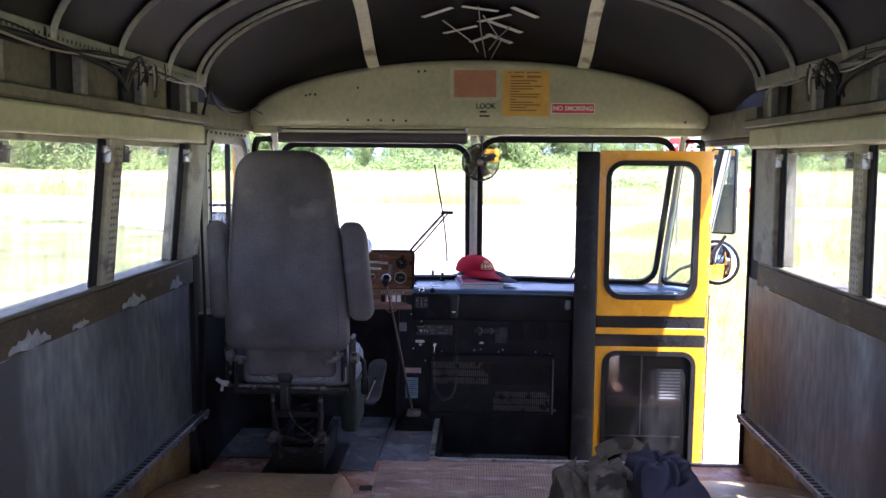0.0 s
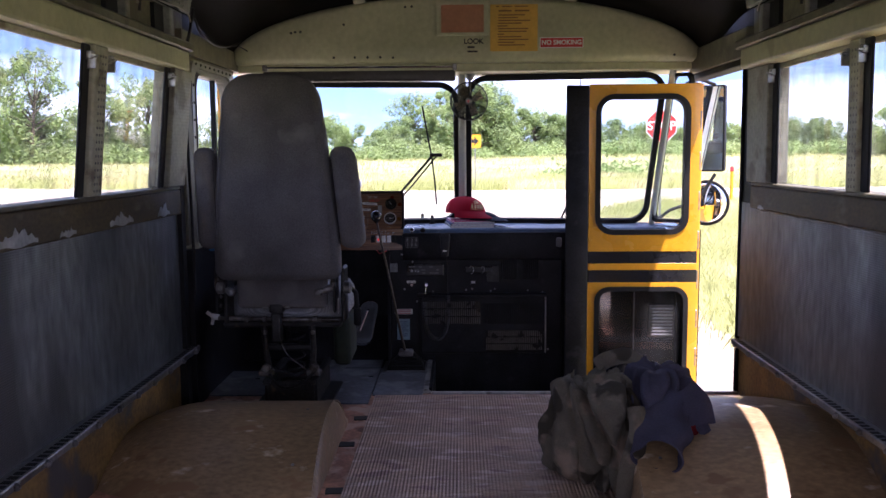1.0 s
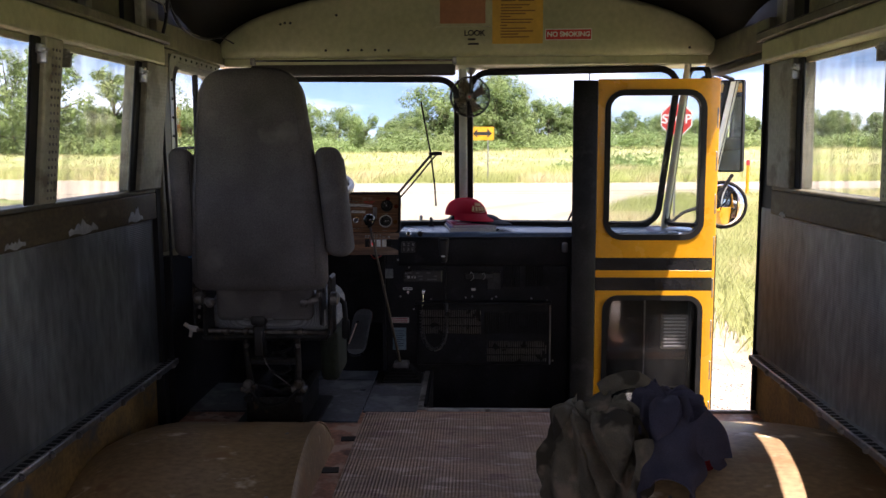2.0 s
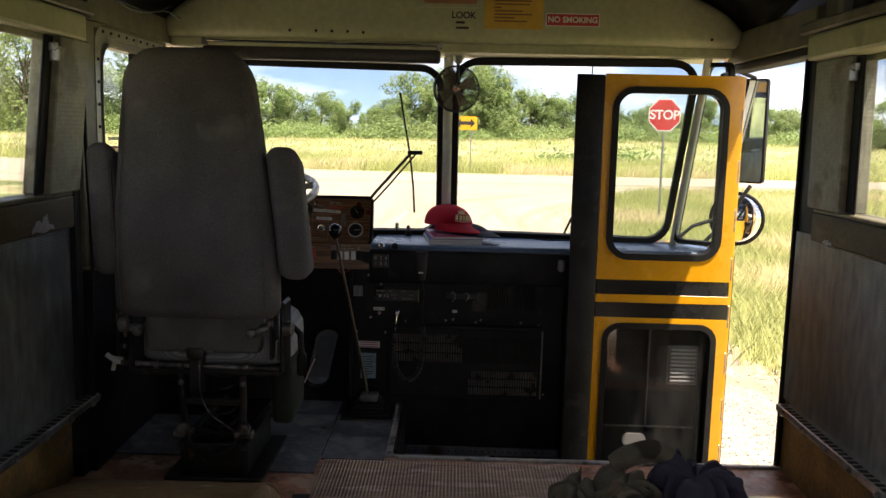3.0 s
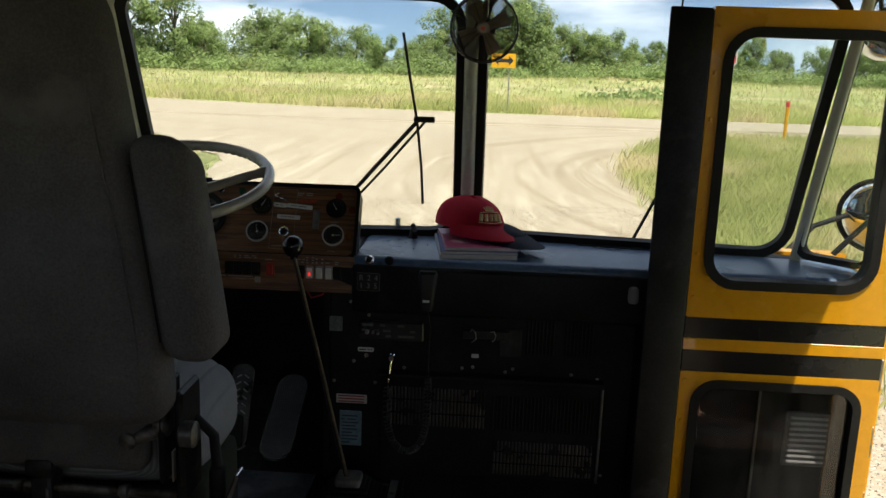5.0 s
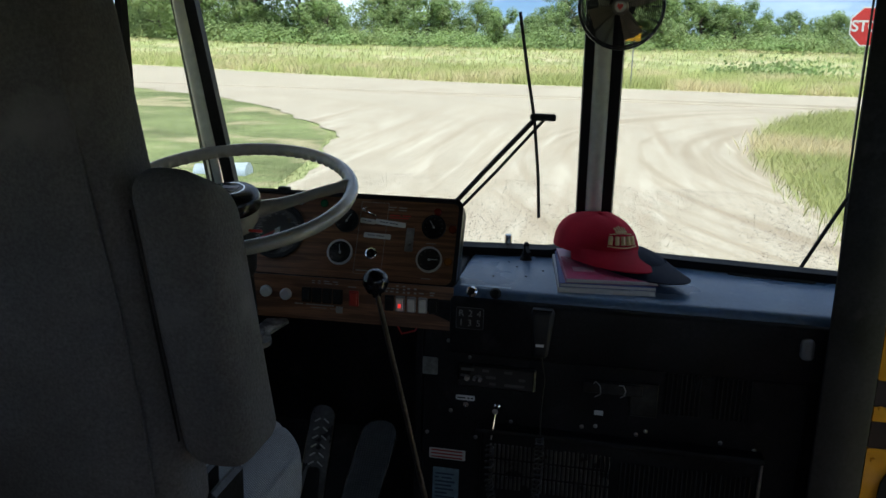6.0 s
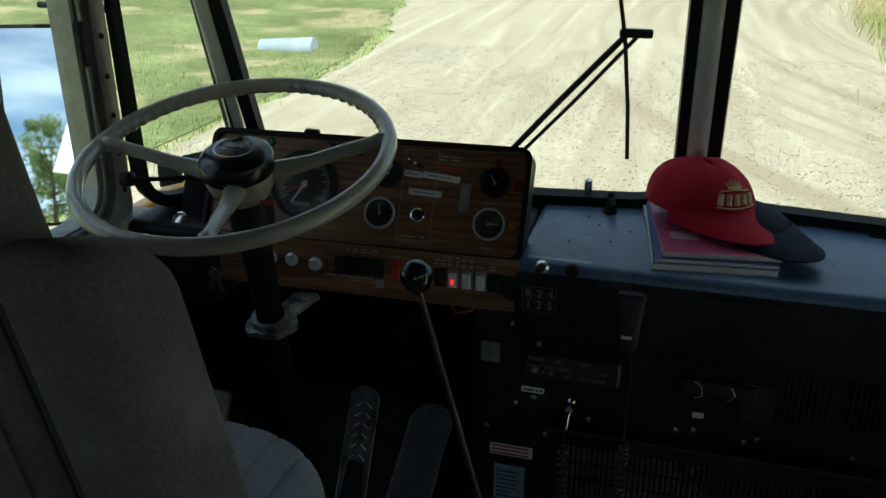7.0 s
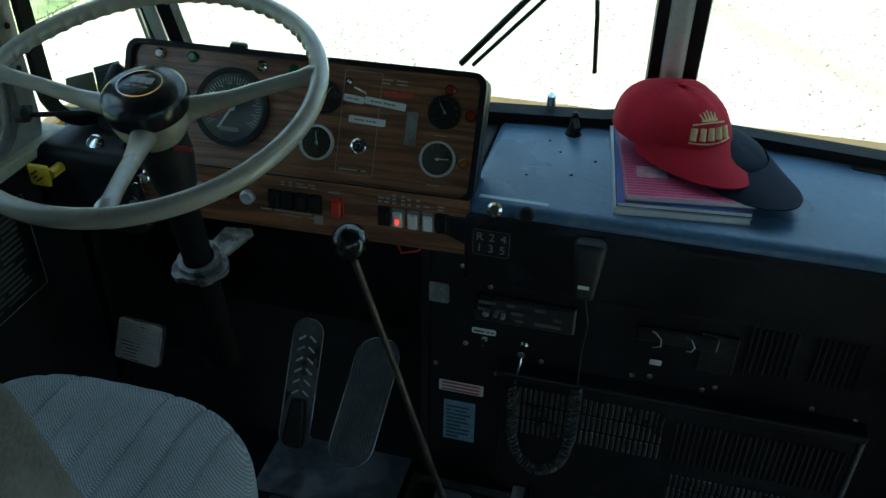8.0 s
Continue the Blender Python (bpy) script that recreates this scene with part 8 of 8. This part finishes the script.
rm, _ = flat_mirror("tall rectangular outside mirror with dark housing", (1.268, 4.935, 1.134), 0.128, 0.44, -34, -2)
part("arm", tube([(1.12, 4.88, 1.36), (1.22, 5.0, 1.39), (1.30, 5.0, 1.36)], 0.009, 8), RUBBER, rm, "", 50)
part("arm", tube([(1.10, 5.0, 0.62), (1.22, 5.03, 0.74), (1.32, 5.03, 0.90)], 0.009, 8), RUBBER, rm, "", 50)
lm, _ = flat_mirror("tall rectangular outside mirror reflecting sky and bus side", (-1.350, 4.706, 0.80), 0.20, 0.43, 19, 10)
part("arm", tube([(-1.18, 4.72, 1.05), (-1.25, 4.80, 1.045), (-1.42, 4.82, 1.04)], 0.007, 8), RUBBER, lm, "", 50)
part("arm", tube([(-1.16, 4.80, 0.56), (-1.25, 4.82, 0.56), (-1.39, 4.80, 0.58)], 0.007, 8), RUBBER, lm, "", 50)
upper_m = thing("round_mirror", "small round convex mirror high by the corner", "mirror", (1.25, 5.1, 1.3), "outside mirrors")
UMM = face_m(1.235, 5.12, 1.315, -4, -40)
part("glass", lathe([(0.085, -0.006), (0.085, 0.0), (0.06, 0.010), (0.0, 0.018)], 28, UMM), MIRROR, upper_m, "convex mirror glass", 80)
part("back", lathe([(0.087, -0.004), (0.07, -0.02), (0.0, -0.03)], 24, UMM), STEEL, upper_m, "", 60)
part("arm", tube([(1.10, 4.80, 1.44), (1.20, 5.10, 1.42), (1.235, 5.14, 1.33)], 0.007, 8), RUBBER, upper_m, "", 50)
round_m = thing("round_mirror", "round convex outside mirror on a black arm", "mirror", (1.34, 5.22, 0.737), "outside mirrors")
RM = face_m(1.325, 5.20, 0.737, 0, -30)
part("glass", lathe([(0.118, -0.006), (0.118, 0.0), (0.095, 0.012), (0.057, 0.021), (0.0, 0.026)], 32, RM), MIRROR, round_m, "convex mirror glass", 80)
part("ring", tube([RM @ Vector((0.120 * x, 0.120 * y, 0)) for x, y in circ], 0.006, 6, True), RUBBER, round_m, "", 60)
part("back", lathe([(0.119, -0.004), (0.10, -0.03), (0.03, -0.05), (0.0, -0.05)], 24, RM), STEEL, round_m, "", 60)
part("arm", tube([(0.98, 5.05, 0.62), (1.12, 5.18, 0.70), (1.30, 5.26, 0.745)], 0.009, 8), RUBBER, round_m, "", 50)

# ---- signs outdoors ----
stop = thing("stop_sign", "red octagonal STOP sign on a steel post", "road sign", (4.85, 21.4, -0.97))
SM = face_m(4.845, 21.39, 1.623, 0, 3)
octo = [(0.405 * math.cos(radians(22.5 + 45 * k)), 0.405 * math.sin(radians(22.5 + 45 * k))) for k in range(8)]
inner = [(x * 0.93, y * 0.93) for x, y in octo]
face = part("plate", slab(octo, 0.004, SM), WHITE, stop, "white-edged plate")
part("red_field", slab(inner, 0.002, SM @ pose(0, 0, 0.004)), SIGNRED, face, "red enamel field")
lettering("STOP", 0.30, SM @ pose(0, -0.003, 0.009), WHITE, face, 0.006, 0.95)
part("post", box(4.82, 4.87, 21.40, 21.43, -1.0, 1.5, 0.004, 1), STEEL, stop, "galvanised post")
arrow = thing("arrow_sign", "yellow sign with a black double arrow on a post", "road sign", (0.7, 46.6, -0.97))
AM = face_m(0.50, 46.5, 1.62, 0, 0)
af = part("plate", slab(round_rect(1.22, 0.70, 0.05, 4), 0.004, AM), mat("sign_yellow_enamel", (0.80, 0.42, 0.01), 0.4, 0, 0.06), arrow)
part("arrow", slab([(-0.50, 0), (-0.26, 0.24), (-0.26, 0.09), (0.26, 0.09), (0.26, 0.24), (0.50, 0), (0.26, -0.24), (0.26, -0.09), (-0.26, -0.09), (-0.26, -0.24)], 0.002, AM @ pose(0, 0, 0.004)), INK, af, "black double arrow")
for x in (-0.27, 0.80):
    part("post", box(x - 0.028, x + 0.028, 46.52, 46.57, -1.0, 1.5, 0.004, 1), STEEL, arrow, "thin steel post")
culvert = whole("culvert_pipe", lathe([(0.15, 0), (0.165, 0.0), (0.19, 0.85), (0.175, 0.85)], 24, pose(-6.30, 15.1, -0.99, 0, 88, 4)), mat("galvanised_pipe", (0.44, 0.50, 0.53), 0.5, 0.1, 0.15), "short pale galvanised culvert pipe in the grass", "pipe", smooth=50)
bollard = thing("marker_post", "yellow marker post with a red cap in the grass", "post", (9.6, 31, -0.9))
part("shaft", lathe([(0.06, 0), (0.06, 1.25)], 14, pose(9.75, 31.5, -0.97)), YELLOW, bollard, "", 50)
part("top", lathe([(0.07, 1.25), (0.07, 1.40), (0.04, 1.44)], 14, pose(9.75, 31.5, -0.97)), SIGNRED, bollard, "red cap", 50)

corner_a, corner_b = Vector((-1.091, 4.636, 0.0)), Vector((-0.957, 4.845, 0.0))
cu_ = (corner_b - corner_a).normalized()
STICK = Matrix(((cu_.x, 0, -cu_.y, 0), (cu_.y, 0, cu_.x, 0), (0, 1, 0, 0), (0, 0, 0, 1)))
stick = thing("window_sticker", "faded grey and beige stickers on the corner glass", "sticker", (-1.05, 4.69, 0.73))
for u, z, w_, h_, mt, lab in ((0.045, 0.733, 0.052, 0.050, mat("faded_beige_paper", (0.42, 0.40, 0.32), 0.6, 0, 0.1), "faded beige sticker"), (0.098, 0.738, 0.050, 0.054, mat("faded_grey_paper", (0.20, 0.23, 0.22), 0.6, 0, 0.1), "faded grey striped sticker")):
    p_ = corner_a + cu_ * (u + 0.012) + Vector((0, 0, z))
    sm_ = Matrix.Translation(p_ + Vector((0.012, -0.008, 0))) @ STICK
    st_ = part("sticker", slab(round_rect(w_, h_, 0.003, 2), 0.0008, sm_), mt, stick, lab)
    if u > 0.05:
        part("stripes", joined(*[moved(slab(round_rect(w_ * 0.9, 0.003, 0.0005, 1), 0.0006), sm_ @ pose(0, -0.020 + j * 0.0075, -0.0006)) for j in range(6)]), PALEINK, st_)
